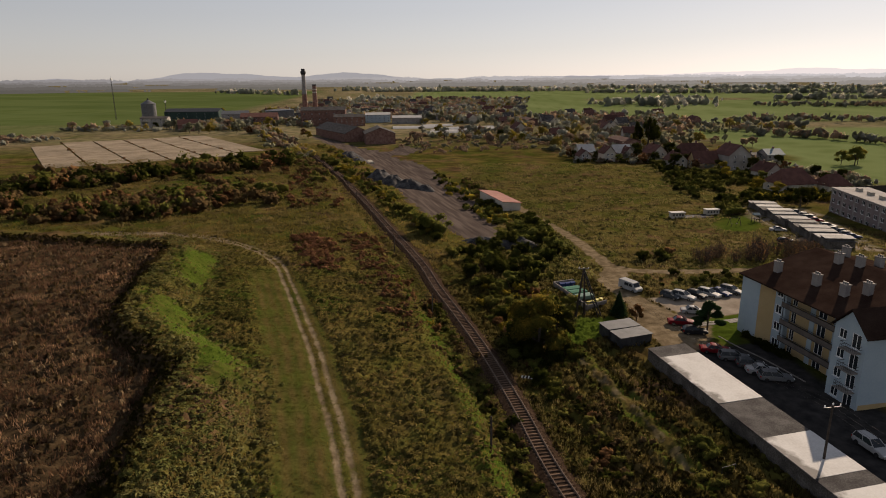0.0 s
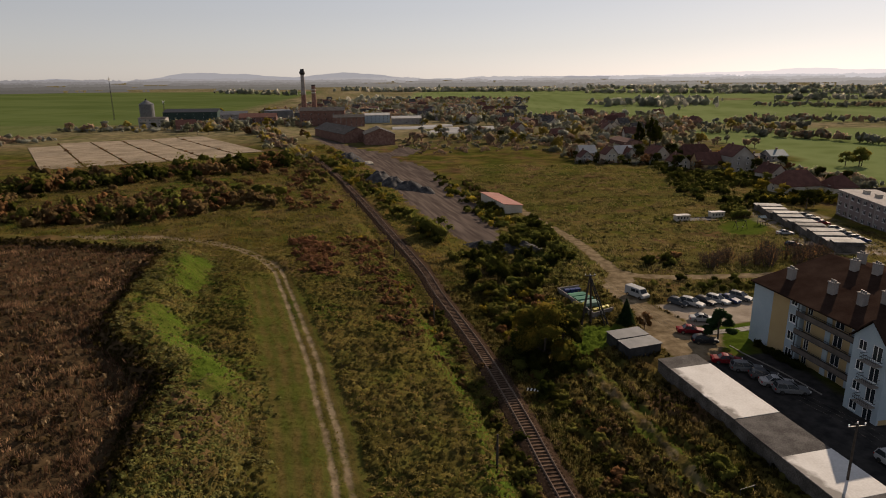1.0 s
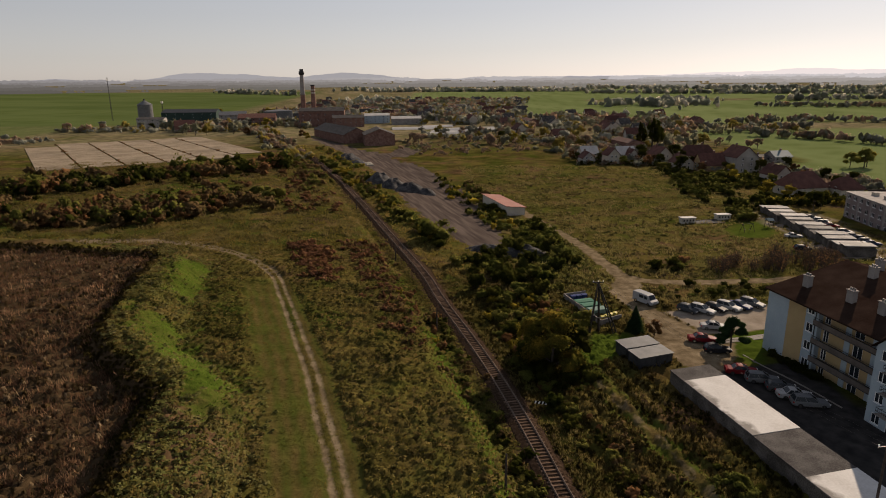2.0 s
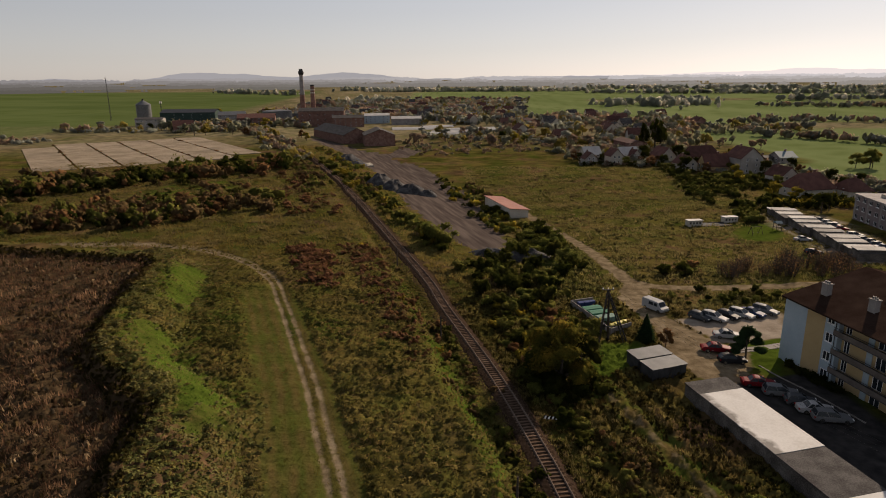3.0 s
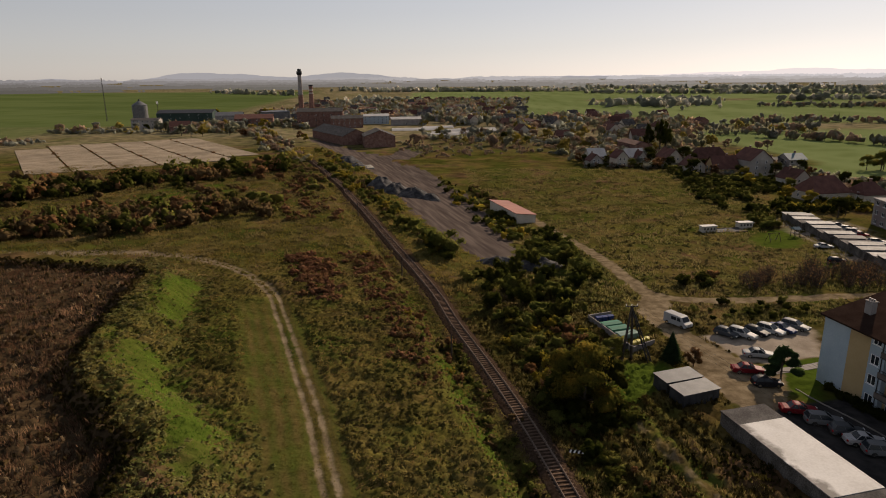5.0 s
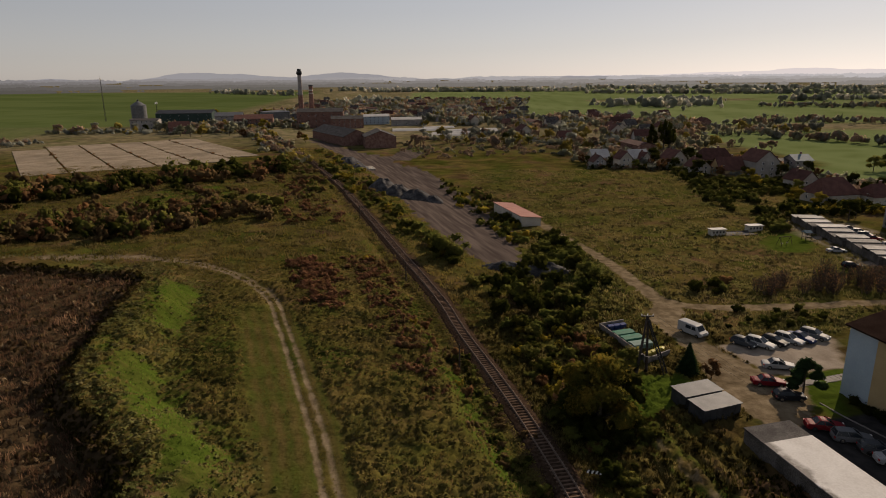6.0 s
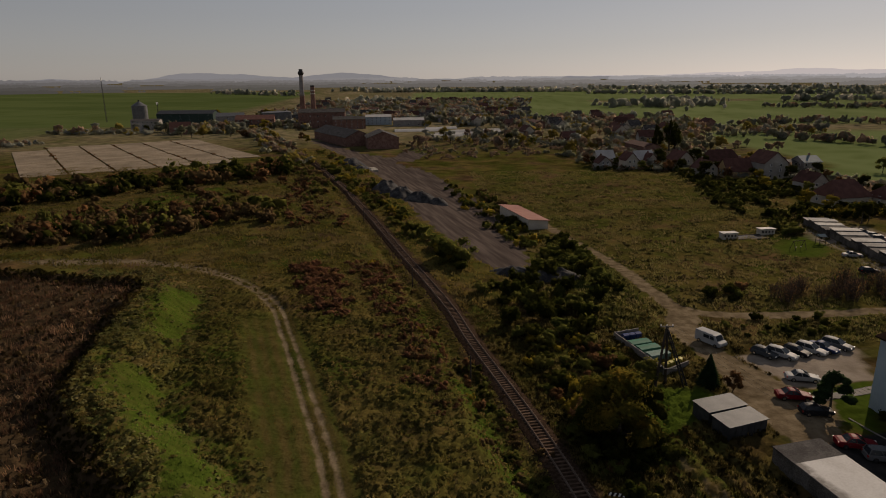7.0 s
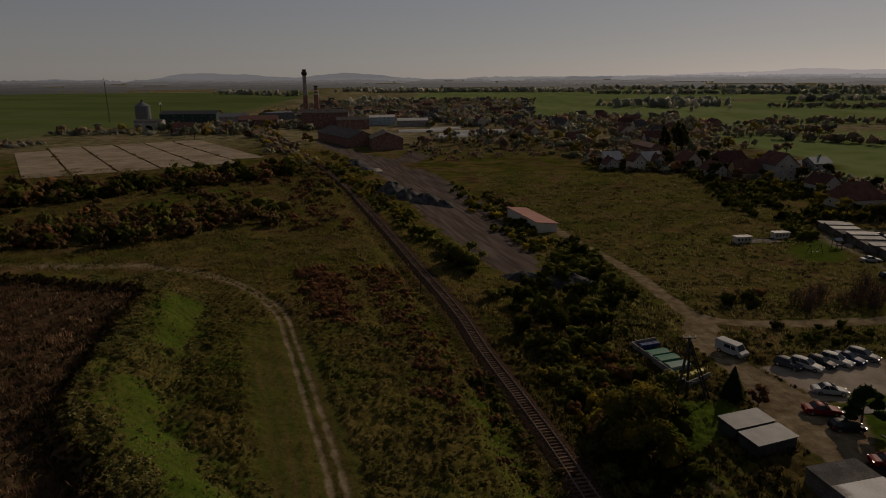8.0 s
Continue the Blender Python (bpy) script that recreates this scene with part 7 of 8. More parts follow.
def lockup(k, i0):
    p = GO + GD * i0 + Vector((0.979, -0.205)) * (0.8 * (k // 4))
    t = thing("garage", "lock-up garage with a pale weathered sheet roof", "garage", frame_at(p.x, p.y, math.degrees(math.atan2(GD.y, GD.x)), hgt(p.x, p.y)), group="far lock-up garages")
    L, Dp, up = 4.45, 6.3, 0.28 * ((k * 5) % 3 - 1)
    part("wall", Geo().box(0, L, 0, 0.2, -0.4, 2.1), BLOCK, t)
    part("wall", Geo().box(0, L, Dp - 0.2, Dp, -0.4, 2.3), BLOCK, t)
    part("side_wall", Geo().box(0, 0.15, 0.2, Dp - 0.2, -0.4, 2.1), BLOCK, t)
    part("side_wall", Geo().box(L - 0.15, L, 0.2, Dp - 0.2, -0.4, 2.1), BLOCK, t)
    for s in (0, 1):
        part("door", Geo().box(0.3 + 1.9 * s, 2.05 + 1.9 * s, Dp, Dp + 0.05, 0, 2.0), DOORS[(k + s) % 3], t)
    dark = k in (3, 6, 9)
    part("roof", Geo().prism([(-0.05, -0.3), (L - 0.9, -0.3), (L - 0.9, Dp + 0.4), (-0.05, Dp + 0.4)], [2.3 + up] * 2 + [2.42 + up] * 2, [2.44 + up] * 2 + [2.56 + up] * 2), ROOF_FELT if dark else ROOF_LOCKUP, t)
    part("roof_edge", Geo().prism([(L - 0.9, -0.3), (L, -0.3), (L, Dp + 0.4), (L - 0.9, Dp + 0.4)], [2.0, 2.0, 2.15, 2.15], [2.1, 2.1, 2.25, 2.25]), ROOF_FELT, t)
    for s in (0, 1):
        part("gable_strip", Geo().box(s * (L - 1.05), s * (L - 1.05) + 0.15, -0.02, Dp + 0.02, 2.0, 2.298 + up), BLOCK, t)


for k in range(14):
    lockup(k, 4.55 * k)

# ---- long panel block ----
def panel_block():
    t = thing("apartment_block", "long two-tone panel-built apartment block with flat roof", "apartment block", frame_at(132.5, 196, -98, -2.0))
    L, Dp, H, n = 52, 11, 8.4, 14
    holes = [(i * L / n + 1.0, k * 2.75 + 1.2, 1.7, 1.3) for i in range(n) for k in range(3)]
    part("wall", wall_with_holes(0, L, -1.0, H, 0, 0.3, holes), PANEL_PINK, t, "pinkish-grey panel wall")
    for i in range(0, n, 2):
        part("wall_panel", Geo().box(i * L / n + 0.05, (i + 1) * L / n - 0.05, -0.04, -0.004, 7.9, 8.35).box(i * L / n + 0.05, i * L / n + 0.9, -0.04, -0.004, 0, 7.9), RENDER_GREY, t, "pale grey panel strip")
    for h in holes:
        window(t, *h, -1, 0.12)
    part("end_wall", Geo().box(0, 0.3, 0.3, Dp, -1.0, H), RENDER_CREAM, t)
    part("end_wall", Geo().box(L - 0.3, L, 0.3, Dp, -1.0, H), RENDER_CREAM, t)
    part("wall", Geo().box(0.3, L - 0.3, Dp - 0.3, Dp, -1.0, H), RENDER_CREAM, t)
    part("roof", Geo().box(-0.3, L + 0.3, -0.35, Dp + 0.3, H, H + 0.3), RENDER_GREY, t, "flat grey felt roof")
    for x in (6, 13, 20, 28, 36, 44):
        v = part("vent_block", Geo().box(x, x + 2.2, 4.2, 5.4, H + 0.3, H + 1.1), RENDER_CREAM, t, "pale roof vent block")
        part("cap", Geo().box(x - 0.1, x + 2.3, 4.1, 5.5, H + 1.1, H + 1.2), CONCRETE, v)


panel_block()

# small white huts in the field
for x, y, a in ((79.0, 187.5, 8), (92.0, 192.5, 8)):
    hut = thing("hut", "small white field hut with flat roof", "hut", frame_at(x, y, a), group="field huts")
    part("wall", Geo().box(-2.2, 2.2, -1.0, 1.0, -0.2, 1.7), RENDER_CREAM, hut)
    part("roof", Geo().box(-2.4, 2.4, -1.2, 1.2, 1.7, 1.85), ROOF_PALE, hut)
    for k in range(4):
        part("opening", Geo().box(-1.8 + k * 1.0, -1.3 + k * 1.0, -1.02, -1.004, 0.7, 1.3), DARK_METAL, hut)
plot = thing("garden_plot", "dark dug garden plot with low board edge", "garden plot", frame_at(85.5, 188.5, 8))
part("bed", Geo().box(-4.5, 4.5, -2.2, 2.2, -0.3, 0.16), SLAG, plot)
part("edge", Geo().box(-4.7, 4.7, -2.4, -2.2, -0.3, 0.3).box(-4.7, 4.7, 2.2, 2.4, -0.3, 0.3), WOOD_POLE, plot)

swing = thing("swing_frame", "dark wooden swing frame on the grass", "swing", frame_at(91, 174, 12))
for x in (-1.6, 1.6):
    for y in (-1.1, 1.1):
        part("leg", Geo().rod((x, y, -0.2), (x, 0, 2.2), 0.07, n=6), WOOD_POLE, swing)
part("beam", Geo().rod((-1.9, 0, 2.22), (1.9, 0, 2.22), 0.08, n=6), WOOD_POLE, swing)
for x in (-0.8, 0.8):
    seat = part("seat", Geo().box(x - 0.3, x + 0.3, -0.14, 0.14, 0.5, 0.55), DARK_METAL, swing)
    for dx in (-0.25, 0.25):
        part("chain", Geo().rod((x + dx, 0, 0.55), (x + dx, 0, 2.2), 0.015, n=4), DARK_METAL, seat)
climb = thing("climbing_frame", "blue and dark climbing frame on the grass", "climbing frame", frame_at(100, 179.5, 5))
for x in (-0.8, 0.8):
    for y in (-0.8, 0.8):
        part("post", Geo().rod((x, y, -0.2), (x, y, 2.3), 0.07, n=6), DARK_METAL, climb)
part("deck", Geo().box(-0.9, 0.9, -0.9, 0.9, 1.1, 1.2), WOOD_POLE, climb)
part("slide", Geo().prism([(0.9, -0.35), (3.2, -0.35), (3.2, 0.35), (0.9, 0.35)], [1.1, 0.15, 0.15, 1.1], [1.2, 0.25, 0.25, 1.2]), BLUE_SHEET, climb, "blue slide")
part("roof", Geo().profile([(-1.0, 2.3), (1.0, 2.3), (0, 2.9)], -1.0, 1.0), BLUE_SHEET, climb, "small blue roof")

# ---- old sugar works ----
def hall(x, y, turn, w, d, h, rise, wall, roof, label, bays=5, name="factory_hall"):
    t = house(x, y, turn, w, d, h, rise, wall, roof, label, floors=1 if h < 8 else 3, chimney=False, far=True, name=name, category="factory", group="sugar works buildings")
    for k in range(bays + 1):
        xx = -w / 2 + k * w / bays
        part("pier", Geo().box(xx - 0.3, xx + 0.3, -d / 2 - 0.12, -d / 2 - 0.004, -0.5, h), wall, t)
    return t


hall(-39, 462, 100, 26, 21, 7.6, 4.0, BRICK_RED, ROOF_FELT, "red brick gabled hall with dark roof", 5)
hall(-72, 502, 118, 70, 20, 6.5, 4.6, BRICK_RED, ROOF_FELT, "long dark brick shed with felt roof", 10)
hall(-112, 655, 5, 44, 18, 15.0, 3.0, BRICK_RED, ROOF_FELT, "three-storey brick sugar house with pale bands", 9)
hall(-84, 640, 8, 30, 16, 9.0, 2.4, BRICK_RED, ROOF_FELT, "lower brick works building", 6)
hall(-168, 620, 10, 34, 20, 8.5, 3.4, BRICK_RED, ROOF_TILE, "brick works building with red roof", 6)
hall(-205, 665, 12, 26, 16, 9.0, 3.0, RENDER_GREY, TIN, "grey rendered works building with tin roof", 5)
hall(-215, 560, 20, 16, 12, 5.5, 4.4, BRICK_RED, ROOF_TILE, "brick house at the works gate", 4)
hall(-60, 690, 6, 26, 14, 8.0, 2.0, RENDER_WHITE, ROOF_PALE, "white works building with pale roof", 5)
hall(-28, 668, 6, 30, 14, 6.0, 2.0, RENDER_GREY, ROOF_PALE, "grey shed with patched pale roof", 5)

tank = thing("storage_tank", "grey round steel storage tank", "tank", frame_at(-165, 690, 0), group="sugar works buildings")
part("shell", Geo().rod((0, 0, -0.5), (0, 0, 12), 15, 15, 40), TIN, tank)
part("lid", Geo().rod((0, 0, 12), (0, 0, 13.4), 15.2, 2, 40), TIN, tank)
stack = thing("factory_chimney", "tall brick factory chimney with pale upper shaft", "chimney", frame_at(-139.6, 700, 0), group="factory chimneys")
part("shaft", Geo().rod((0, 0, -1), (0, 0, 30), 3.1, 2.5, 28), BRICK_RED, stack)
part("upper_shaft", Geo().rod((0, 0, 30), (0, 0, 50), 2.48, 1.9, 28), RENDER_GREY, stack, "pale grey upper shaft")
part("collar", Geo().rod((0, 0, 29.6), (0, 0, 30.4), 2.8, 2.8, 28), CONCRETE, stack)
part("head", Geo().rod((0, 0, 50), (0, 0, 52), 2.1, 3.1, 28).rod((0, 0, 52), (0, 0, 54), 3.1, 2.6, 28).rod((0, 0, 54), (0, 0, 56.2), 2.0, 1.9, 28), DARK_METAL, stack, "dark flared chimney head")
stack2 = thing("factory_chimney", "shorter dark brick chimney with pale bands", "chimney", frame_at(-124.8, 680, 0), group="factory chimneys")
part("shaft", Geo().rod((0, 0, -1), (0, 0, 39), 3.2, 2.0, 28), BRICK_RED, stack2)
for z in (31.5, 34.5):
    part("band", Geo().rod((0, 0, z), (0, 0, z + 1.2), 2.34 - 0.03 * (z - 31), 2.3 - 0.03 * (z - 31), 28), RENDER_CREAM, stack2, "pale painted band")
part("head", Geo().rod((0, 0, 39), (0, 0, 40.2), 2.2, 2.2, 28), DARK_METAL, stack2)

silo = thing("silo", "round galvanised grain silo with conical roof", "silo", frame_at(-283, 640, 0))
part("shell", Geo().rod((0, 0, -1), (0, 0, 20.5), 6.9, 6.9, 36), TIN, silo)
part("cone_roof", Geo().rod((0, 0, 20.5), (0, 0, 24.5), 7.2, 0.8, 36), TIN, silo)
part("head", Geo().rod((0, 0, 24.4), (0, 0, 26), 0.8, 0.8, 12), DARK_METAL, silo)
for k in range(6):
    part("hoop", Geo().rod((0, 0, 2 + 3.1 * k), (0, 0, 2.25 + 3.1 * k), 6.98, 6.98, 36), TIN, silo)
house(-262, 604, 8, 24, 12, 9.0, 1.2, WHITEW, ROOF_FELT, "white three-storey mill building with small windows", floors=3, chimney=False, far=True, name="mill_building", category="building")
hall(-257, 692, 2, 56, 22, 10.5, 3.0, material("dark_green_sheet", [(0.03, 0.05, 0.045), (0.05, 0.075, 0.065)], 0.2), DARK_METAL, "long dark green sheet-metal warehouse", 12, "warehouse")
for x, y, z in ((-361, 730, 46), (-287, 690, 22)):
    lattice = thing("radio_mast", "thin dark lattice mast with antennas", "mast", frame_at(x, y, 0), group="masts")
    g = Geo()
    legs = [(0.8, 0.0), (-0.4, 0.7), (-0.4, -0.7)]
    for lx, ly in legs:
        g.rod((lx, ly, -0.5), (lx * 0.4, ly * 0.4, z), 0.14, 0.09, 5)
    for k in range(int(z / 1.6)):
        for i in range(3):
            f0, f1 = 1 - 0.6 * k * 1.6 / z, 1 - 0.6 * (k + 1) * 1.6 / z
            (ax, ay), (bx, by) = legs[i], legs[(i + 1) % 3]
            g.rod((ax * f0, ay * f0, k * 1.6), (bx * f1, by * f1, (k + 1) * 1.6), 0.05, n=3, caps=False)
    part("lattice", g, DARK_METAL, lattice)
    for s in (-0.75, 0.75):
        part("antenna", Geo().box(s - 0.15, s + 0.15, -0.3, 0.3, z - 2.4, z), WHITE_PLASTIC, lattice)
    part("spike", Geo().rod((0, 0, z - 0.2), (0, 0, z + 2), 0.06), DARK_METAL, lattice)

# pale foil-covered beds beyond the yard
for k, (x, y, L, W) in enumerate(((-18, 600, 40, 14), (20, 560, 44, 10), (8, 545, 26, 12), (34, 590, 46, 10), (4, 622, 30, 10), (44, 572, 24, 8))):
    bed = thing("foil_tunnel", "low pale plastic-covered growing tunnel", "tunnel", frame_at(x, y, 6 + 3 * k), group="growing tunnels")
    arc = [(-W / 2 + W * i / 10, 2.0 * math.sin(math.pi * i / 10)) for i in range(11)]
    part("cover", Geo().profile([(W / 2, -0.3), *arc[::-1], (-W / 2, -0.3)], -L / 2, L / 2), ROOF_PALE, bed)
    part("end_frame", Geo().box(L / 2 + 0.01, L / 2 + 0.12, -0.8, 0.8, -0.2, 1.8), CONCRETE, bed)

# ---- the town and its trees ----
r_t = random.Random(77)
spots = []
LOOKS = [(CREAM, ROOF_TILE, "cream town house with dark tiled roof"), (WHITEW, ROOF_TILE, "white town house with red-brown roof"), (BRICK_RED, ROOF_TILE, "brick town house with tiled roof"), (RENDER_GREY, ROOF_FELT, "grey town house with felt roof"), (CREAM, ROOF_FELT, "cream town building with low grey roof")]


def in_town(x, y):
    c = -150 + 0.42 * (y - 480)
    return (520 < y < 1250 and -210 < x < 60 + 0.16 * (y - 500)) or (400 < y < 640 and 70 < x < 210) or (600 < y < 760 and 60 < x < 260)


def blocked(x, y):
    return (-160 < x < -10 and 430 < y < 700) or (-60 < x < 70 and 530 < y < 640) or (-310 < x < -160 and 560 < y < 720)


for _ in range(2600):
    x, y = r_t.uniform(-220, 300), r_t.uniform(400, 1250)
    if len(spots) >= 95:
        break
    if not in_town(x, y) or blocked(x, y) or any((x - a) ** 2 + (y - b) ** 2 < 19 ** 2 for a, b in spots):
        continue
    spots.append((x, y))
    w, rf, lab = r_t.choice(LOOKS)
    big = r_t.random() < 0.18
    house(x, y, r_t.choice((5, 12, 95, 102)) + r_t.uniform(-6, 6), r_t.uniform(16, 28) if big else r_t.uniform(9, 14), r_t.uniform(9, 12) if big else r_t.uniform(8, 10), r_t.uniform(4, 6.2), 1.6 if big else r_t.uniform(3.2, 4.6), w, rf, lab, far=True, chimney=not big, group="town houses")

town = list(spots)
MID_TREES = [tree("olive-green tree beside town houses", HAZED_OLIVE, 151, 8, 3.2, 300, 0.42), tree("dark green tree beside town houses", HAZED_DARK, 152, 9, 3.2, 300, 0.42), tree("rust-brown autumn tree beside town houses", HAZED_RUST, 153, 7.5, 3.0, 300, 0.42), tree("yellow autumn tree beside town houses", HAZED_YELLOW, 154, 8, 3.3, 300, 0.42)]
n_tree, rest = 0, []
for _ in range(14000):
    x, y = r_t.uniform(-330, 420), r_t.uniform(390, 1300)
    if n_tree + len(rest) >= 1050:
        break
    gard = in_town(x, y) and not blocked(x, y)
    edge = (abs(y - 470 - 0.05 * x) < 26 and -20 < x < 150) or (abs(y - 545) < 24 and 60 < x < 330) or (abs(x + 190) < 26 and 545 < y < 640) or (-330 < x < -190 and abs(y - 575) < 16)
    if not (gard or edge) or any((x - a) ** 2 + (y - b) ** 2 < 7 ** 2 for a, b in spots) or abs(x - float(rail_x(y))) < 5 or blocked(x, y) and not edge:
        continue
    if n_tree % 3 == 0:
        spots.append((x, y))
    if y < 620 and n_tree < 170:
        plant(r_t.choice(MID_TREES), x, y, r_t.uniform(0.6, 1.3), r_t.uniform(0.85, 1.1))
        n_tree += 1
    else:
        rest.append((x, y, r_t.uniform(3.2, 6.0)))
for a, b in town:
    for dx in (-7, -1, 6):
        rest.append((a + dx + r_t.uniform(-2, 2), b - r_t.uniform(8, 12), r_t.uniform(2.0, 3.8)))
for _ in range(110):
    x = r_t.uniform(-230, -120)
    rest.append((x, 590 + 0.35 * (x + 230) + r_t.uniform(-14, 60), r_t.uniform(2.4, 4.6)))
r_t.shuffle(rest)
for k, (mat, lab) in enumerate(((HAZED_OLIVE, "olive autumn trees among town houses"), (HAZED_DARK, "dark green trees among town houses"), (HAZED_RUST, "rust-brown autumn trees among town houses"), (HAZED_YELLOW, "yellow autumn trees among town houses"))):
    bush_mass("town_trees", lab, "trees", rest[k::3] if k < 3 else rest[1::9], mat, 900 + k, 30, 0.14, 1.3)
for x, y, s, k in ((98, 358, 0.8, T_YE), (116, 350, 1.0, T_DK), (124, 345, 0.9, T_OL), (131, 342, 1.1, T_DK), (127, 322, 1.0, T_DK), (121, 304, 0.9, T_DK), (138, 288, 0.7, T_YE), (130, 268, 0.7, T_YE), (112, 326, 0.8, T_RU), (136, 392, 1.7, T_TALL), (141, 396, 1.5, T_TALL), (131, 398, 1.4, T_TALL), (90, 362, 0.7, T_DK), (79, 356, 0.7, T_RU), (101, 332, 0.6, T_OL),
                   (166, 262, 0.8, T_DK), (173, 255, 0.7, T_DK), (160, 268, 0.7, T_RU), (213, 308, 1.3, T_OL), (217, 312, 1.1, T_YE), (208, 311, 1.0, T_OL), (160, 340, 1.0, T_YE), (165, 343, 0.9, T_YE), (150, 345, 0.9, T_OL), (126, 232, 0.8, T_YE), (131, 226, 0.7, T_YE), (128, 205, 0.8, T_DK), (133, 209, 0.7, T_DK), (150, 212, 0.7, T_OL), (60, 470, 0.9, T_YE), (66, 462, 0.8, T_OL), (52, 478, 0.9, T_DK),
                   (-92, 470, 0.8, T_YE), (-100, 492, 0.9, T_RU), (-150, 520, 0.9, T_RU), (-140, 545, 0.8, T_YE), (-232, 590, 0.8, T_OL), (-215, 585, 0.7, T_YE), (-205, 592, 0.8, T_YE), (-250, 575, 0.8, T_DK), (120, 142, 0.55, T_RU), (125, 137, 0.5, T_RU), (92, 344, 0.6, T_DK), (100, 347, 0.7, T_OL), (113, 340, 0.8, T_DK), (117, 332, 0.7, T_RU), (130, 314, 0.7, T_DK), (142, 314, 0.8, T_DK), (156, 309, 0.7, T_OL), (139, 296, 0.6, T_DK), (153, 291, 0.8, T_DK), (129, 299, 0.7, T_RU), (151, 252, 0.7, T_DK), (137, 250, 0.8, T_OL), (161, 246, 0.7, T_DK), (116, 320, 0.8, T_DK), (109, 334, 0.6, T_RU), (80, 347, 0.6, T_DK), (170, 300, 0.8, T_DK), (165, 284, 0.8, T_RU), (88, 345, 0.5, T_RU), (133, 334, 0.8, T_RU), (144, 340, 0.9, T_DK), (152, 330, 0.9, T_RU), (-155, 600, 1.2, T_YE), (-186, 760, 1.6, T_YE), (-196, 770, 1.5, T_YE), (-260, 790, 1.3, T_YE)):
    plant(k, x, y, s)


# ---- distant woods, hedgerows and tree lines ----
def far_woods(name, label, x, y, tall, mat, seed):
    """Many distant trees in one object: each a few overlapping leaf masses."""
    r = np.random.RandomState(seed)
    n, per = len(x), 14
    z = height(x, y)
    c = np.repeat(np.stack([x, y, z], 1), per, 0)
    h = np.repeat(tall * r.uniform(0.55, 1.3, n), per)
    m = n * per
    d = r.normal(size=(m, 3))
    d /= np.linalg.norm(d, axis=1)[:, None]
    c = c + d * np.stack([0.42 * h, 0.42 * h, 0.46 * h], 1) + np.stack([0 * h, 0 * h, 0.5 * h], 1)
    u = np.cross(d + 0.3 * r.normal(size=(m, 3)), r.normal(size=(m, 3)))
    u /= np.linalg.norm(u, axis=1)[:, None]
    v = np.cross(u, d + 0.2 * r.normal(size=(m, 3)))
    v /= np.linalg.norm(v, axis=1)[:, None]
    s = (0.085 * h * r.uniform(0.6, 1.2, m))[:, None]
    verts = np.stack([c - u * s, c + v * s, c + u * s, c - v * s], 1).reshape(-1, 3)
    b = np.arange(m) * 4
    tris = np.concatenate([np.stack([b, b + 1, b + 2], 1), np.stack([b, b + 2, b + 3], 1)])
    hh = h[::per]
    off = r.normal(size=(n, 2, 3)) * 0.16 * hh[:, None, None]
    mid = (np.stack([x, y, z + 0.5 * hh], 1)[:, None] + off).reshape(-1, 3)
    cv, ct, cw = lumps(mid, np.repeat(hh, 2)[:, None] * np.array([0.36, 0.36, 0.42]), r)
    verts, tris = joined(verts, cv, tris, ct)
    me = np_mesh(name, verts, tris, d + [0, 0, 0.6], 4, cw + [0, 0, 0.6])
    return tagged(part(name, me, mat), label, "woods", kind="stuff")


def belt(lines, n, spread, seed):
    r = np.random.RandomState(seed)
    xs, ys = [], []
    for (ax, ay), (bx, by), w in lines:
        k = max(6, int(n * math.hypot(bx - ax, by - ay) / 1000 * w))
        f = r.rand(k)
        xs.append(ax + (bx - ax) * f + r.normal(size=k) * spread * w)
        ys.append(ay + (by - ay) * f + r.normal(size=k) * spread * w)
    return np.concatenate(xs), np.concatenate(ys)


ROWS = [((177, 595), (250, 587), 1.6), ((227, 523), (324, 547), 1.3), ((356, 658), (520, 600), 2.0), ((250, 497), (289, 458), 0.7), ((289, 458), (310, 380), 0.5), ((44, 545), (78, 542), 1.6), ((-22, 829), (64, 790), 2.0), ((300, 620), (356, 658), 1.2), ((494, 954), (720, 870), 2.4), ((640, 780), (960, 930), 1.2)]
for k, (mat, lab, n) in enumerate(((HAZED_DARK, "dark hedgerow trees between the fields", 70), (HAZED_RUST, "rust-brown hedgerow trees between the fields", 40), (HAZED_OLIVE, "olive hedgerow trees between the fields", 36))):
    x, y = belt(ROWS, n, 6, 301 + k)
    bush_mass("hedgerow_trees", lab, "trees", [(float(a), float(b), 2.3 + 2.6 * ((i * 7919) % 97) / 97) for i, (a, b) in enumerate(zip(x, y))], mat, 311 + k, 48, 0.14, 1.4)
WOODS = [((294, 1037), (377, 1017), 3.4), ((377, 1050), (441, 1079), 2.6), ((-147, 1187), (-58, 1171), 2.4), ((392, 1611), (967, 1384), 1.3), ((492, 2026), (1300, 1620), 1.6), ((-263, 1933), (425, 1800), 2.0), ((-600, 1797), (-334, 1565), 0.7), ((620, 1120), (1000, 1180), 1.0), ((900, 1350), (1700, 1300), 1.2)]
# the leaf colours of these woods carry the haze
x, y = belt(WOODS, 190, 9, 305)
far_woods("distant_woods", "dark distant autumn woods on the plain, coloured for haze", x, y, 10.5, HAZED_FAR_DARK, 306)
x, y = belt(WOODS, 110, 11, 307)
far_woods("distant_woods", "brown distant autumn woods on the plain, coloured for haze", x, y, 9, HAZED_FAR, 308)


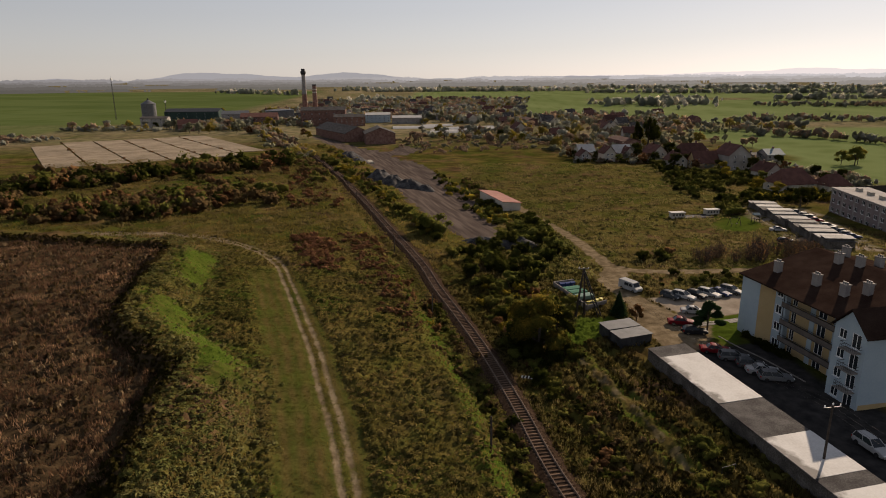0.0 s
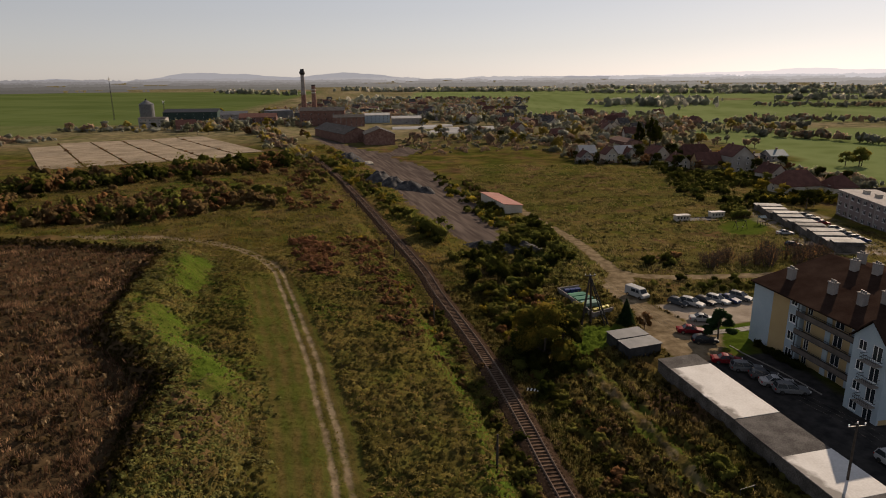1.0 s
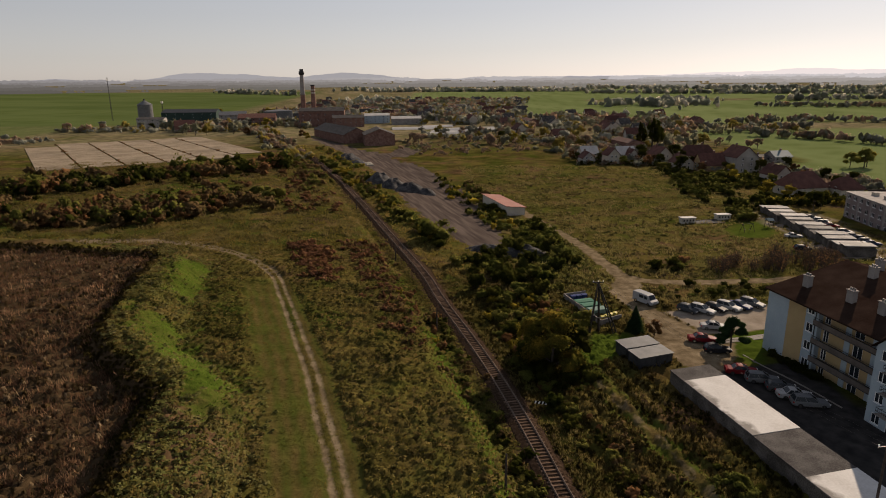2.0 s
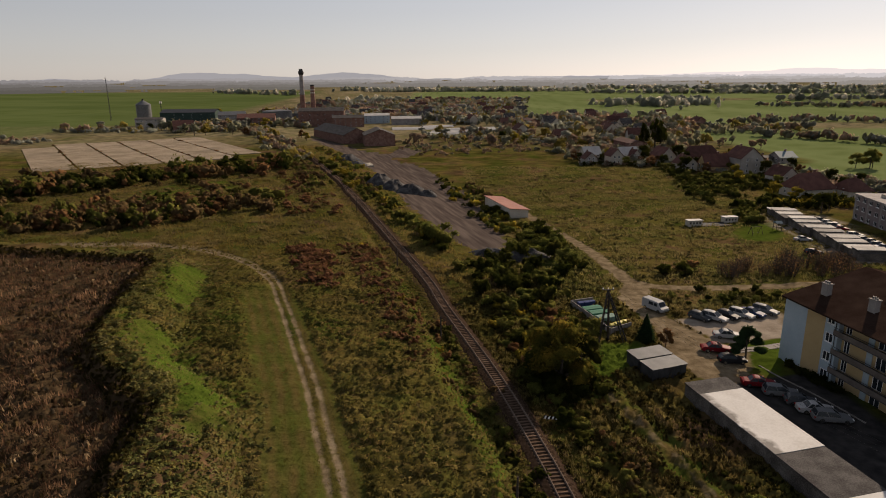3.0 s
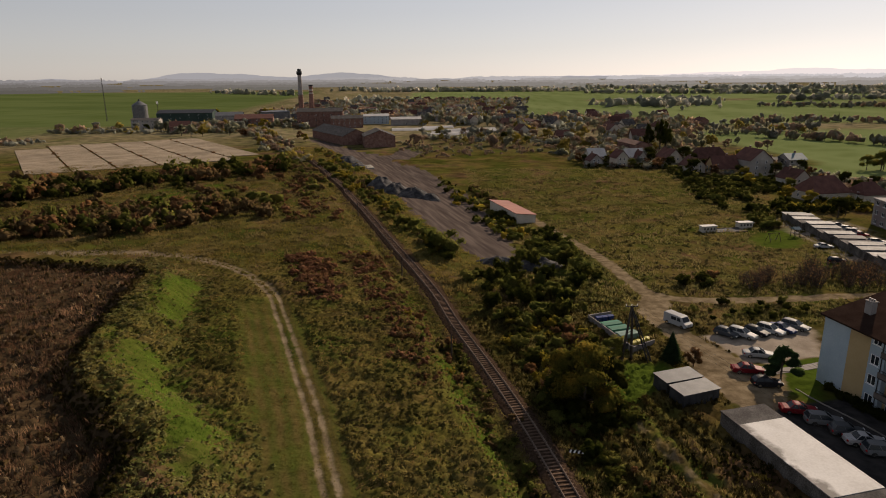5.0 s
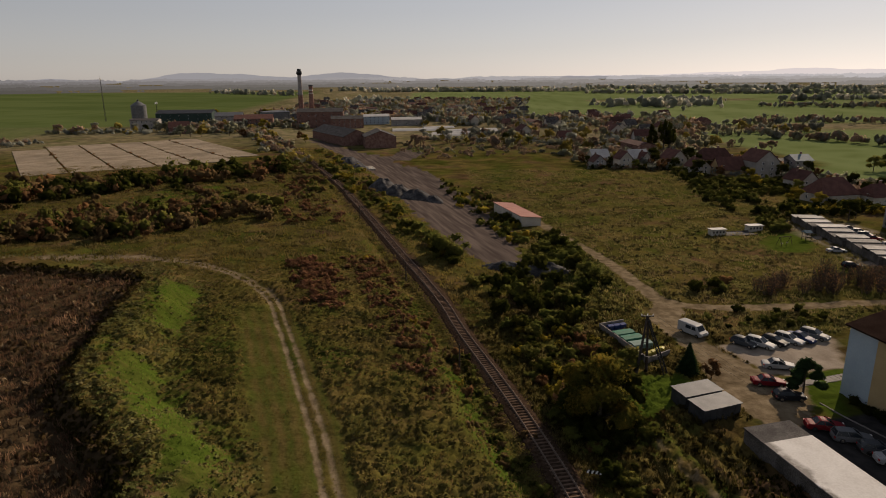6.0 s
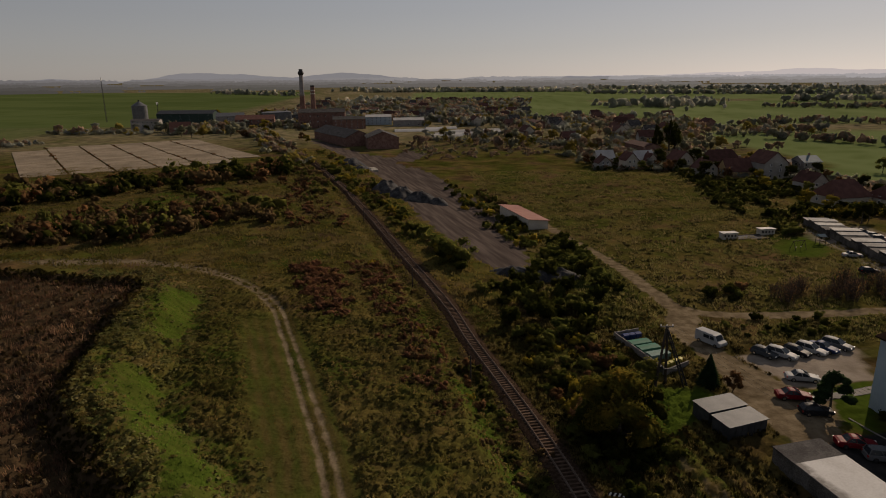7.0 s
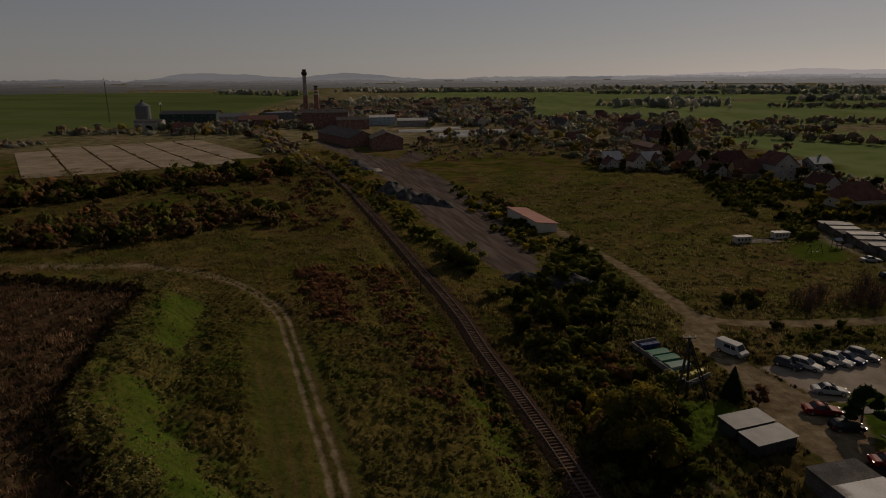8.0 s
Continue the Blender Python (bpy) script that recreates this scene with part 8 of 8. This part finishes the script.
def wood_line(far, tall, colour, strength, seed, label, bare=0.43):
    """A far line of woods with a ragged top, too distant to shift; its haze is painted in as a glow."""
    r = np.random.RandomState(seed)
    g = Geo()
    at = np.radians(np.arange(-48, 48, 0.06))
    top = tall * (0.55 + 0.45 * np.convolve(r.rand(len(at) + 8), np.ones(9) / 9, "valid") * 1.2) + 0.25 * tall * r.rand(len(at))
    gap = np.convolve(r.rand(len(at) + 60), np.ones(61) / 61, "valid")
    top = top * np.clip((gap[:len(top)] - bare) / 0.04, 0.05, 1)
    for i in range(len(at) - 1):
        if gap[i] < bare + 0.015:
            continue
        a, b = at[i], at[i + 1]
        p, q = (far * math.sin(a), far * math.cos(a)), (far * math.sin(b), far * math.cos(b))
        z = 0.0075 * (far - 900) - 3
        g.face((*p, z - 4), (*q, z - 4), (*q, z + top[i + 1]), (*p, z + top[i]))
    m = bpy.data.materials.new("haze_glow_woods")
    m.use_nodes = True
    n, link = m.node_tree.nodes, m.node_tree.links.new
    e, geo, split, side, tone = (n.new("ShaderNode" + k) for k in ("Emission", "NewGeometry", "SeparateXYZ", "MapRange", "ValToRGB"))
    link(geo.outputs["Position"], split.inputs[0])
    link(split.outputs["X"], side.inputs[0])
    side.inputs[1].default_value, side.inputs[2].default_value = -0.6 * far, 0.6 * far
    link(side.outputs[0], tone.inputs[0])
    # painted haze: the glow is brighter towards the sun
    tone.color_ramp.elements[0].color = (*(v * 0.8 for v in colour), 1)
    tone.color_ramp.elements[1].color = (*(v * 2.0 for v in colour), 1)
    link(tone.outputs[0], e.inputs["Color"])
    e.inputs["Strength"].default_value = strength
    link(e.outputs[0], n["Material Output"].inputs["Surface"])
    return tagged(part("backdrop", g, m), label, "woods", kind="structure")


# each farther line glows paler, to paint in more haze
wood_line(2160, 12, (0.115, 0.11, 0.092), 1.0, 47, "brown woods with painted haze across the plain", 0.47)
wood_line(2500, 15, (0.135, 0.128, 0.112), 1.0, 41, "brown woods with painted haze across the plain")
wood_line(3000, 17, (0.17, 0.163, 0.148), 1.0, 42, "grey-brown woods with painted haze across the plain")
wood_line(3600, 20, (0.215, 0.208, 0.195), 1.0, 43, "pale woods with painted haze across the plain")
wood_line(4300, 26, (0.28, 0.274, 0.265), 1.0, 44, "very pale woods with painted haze near the horizon")
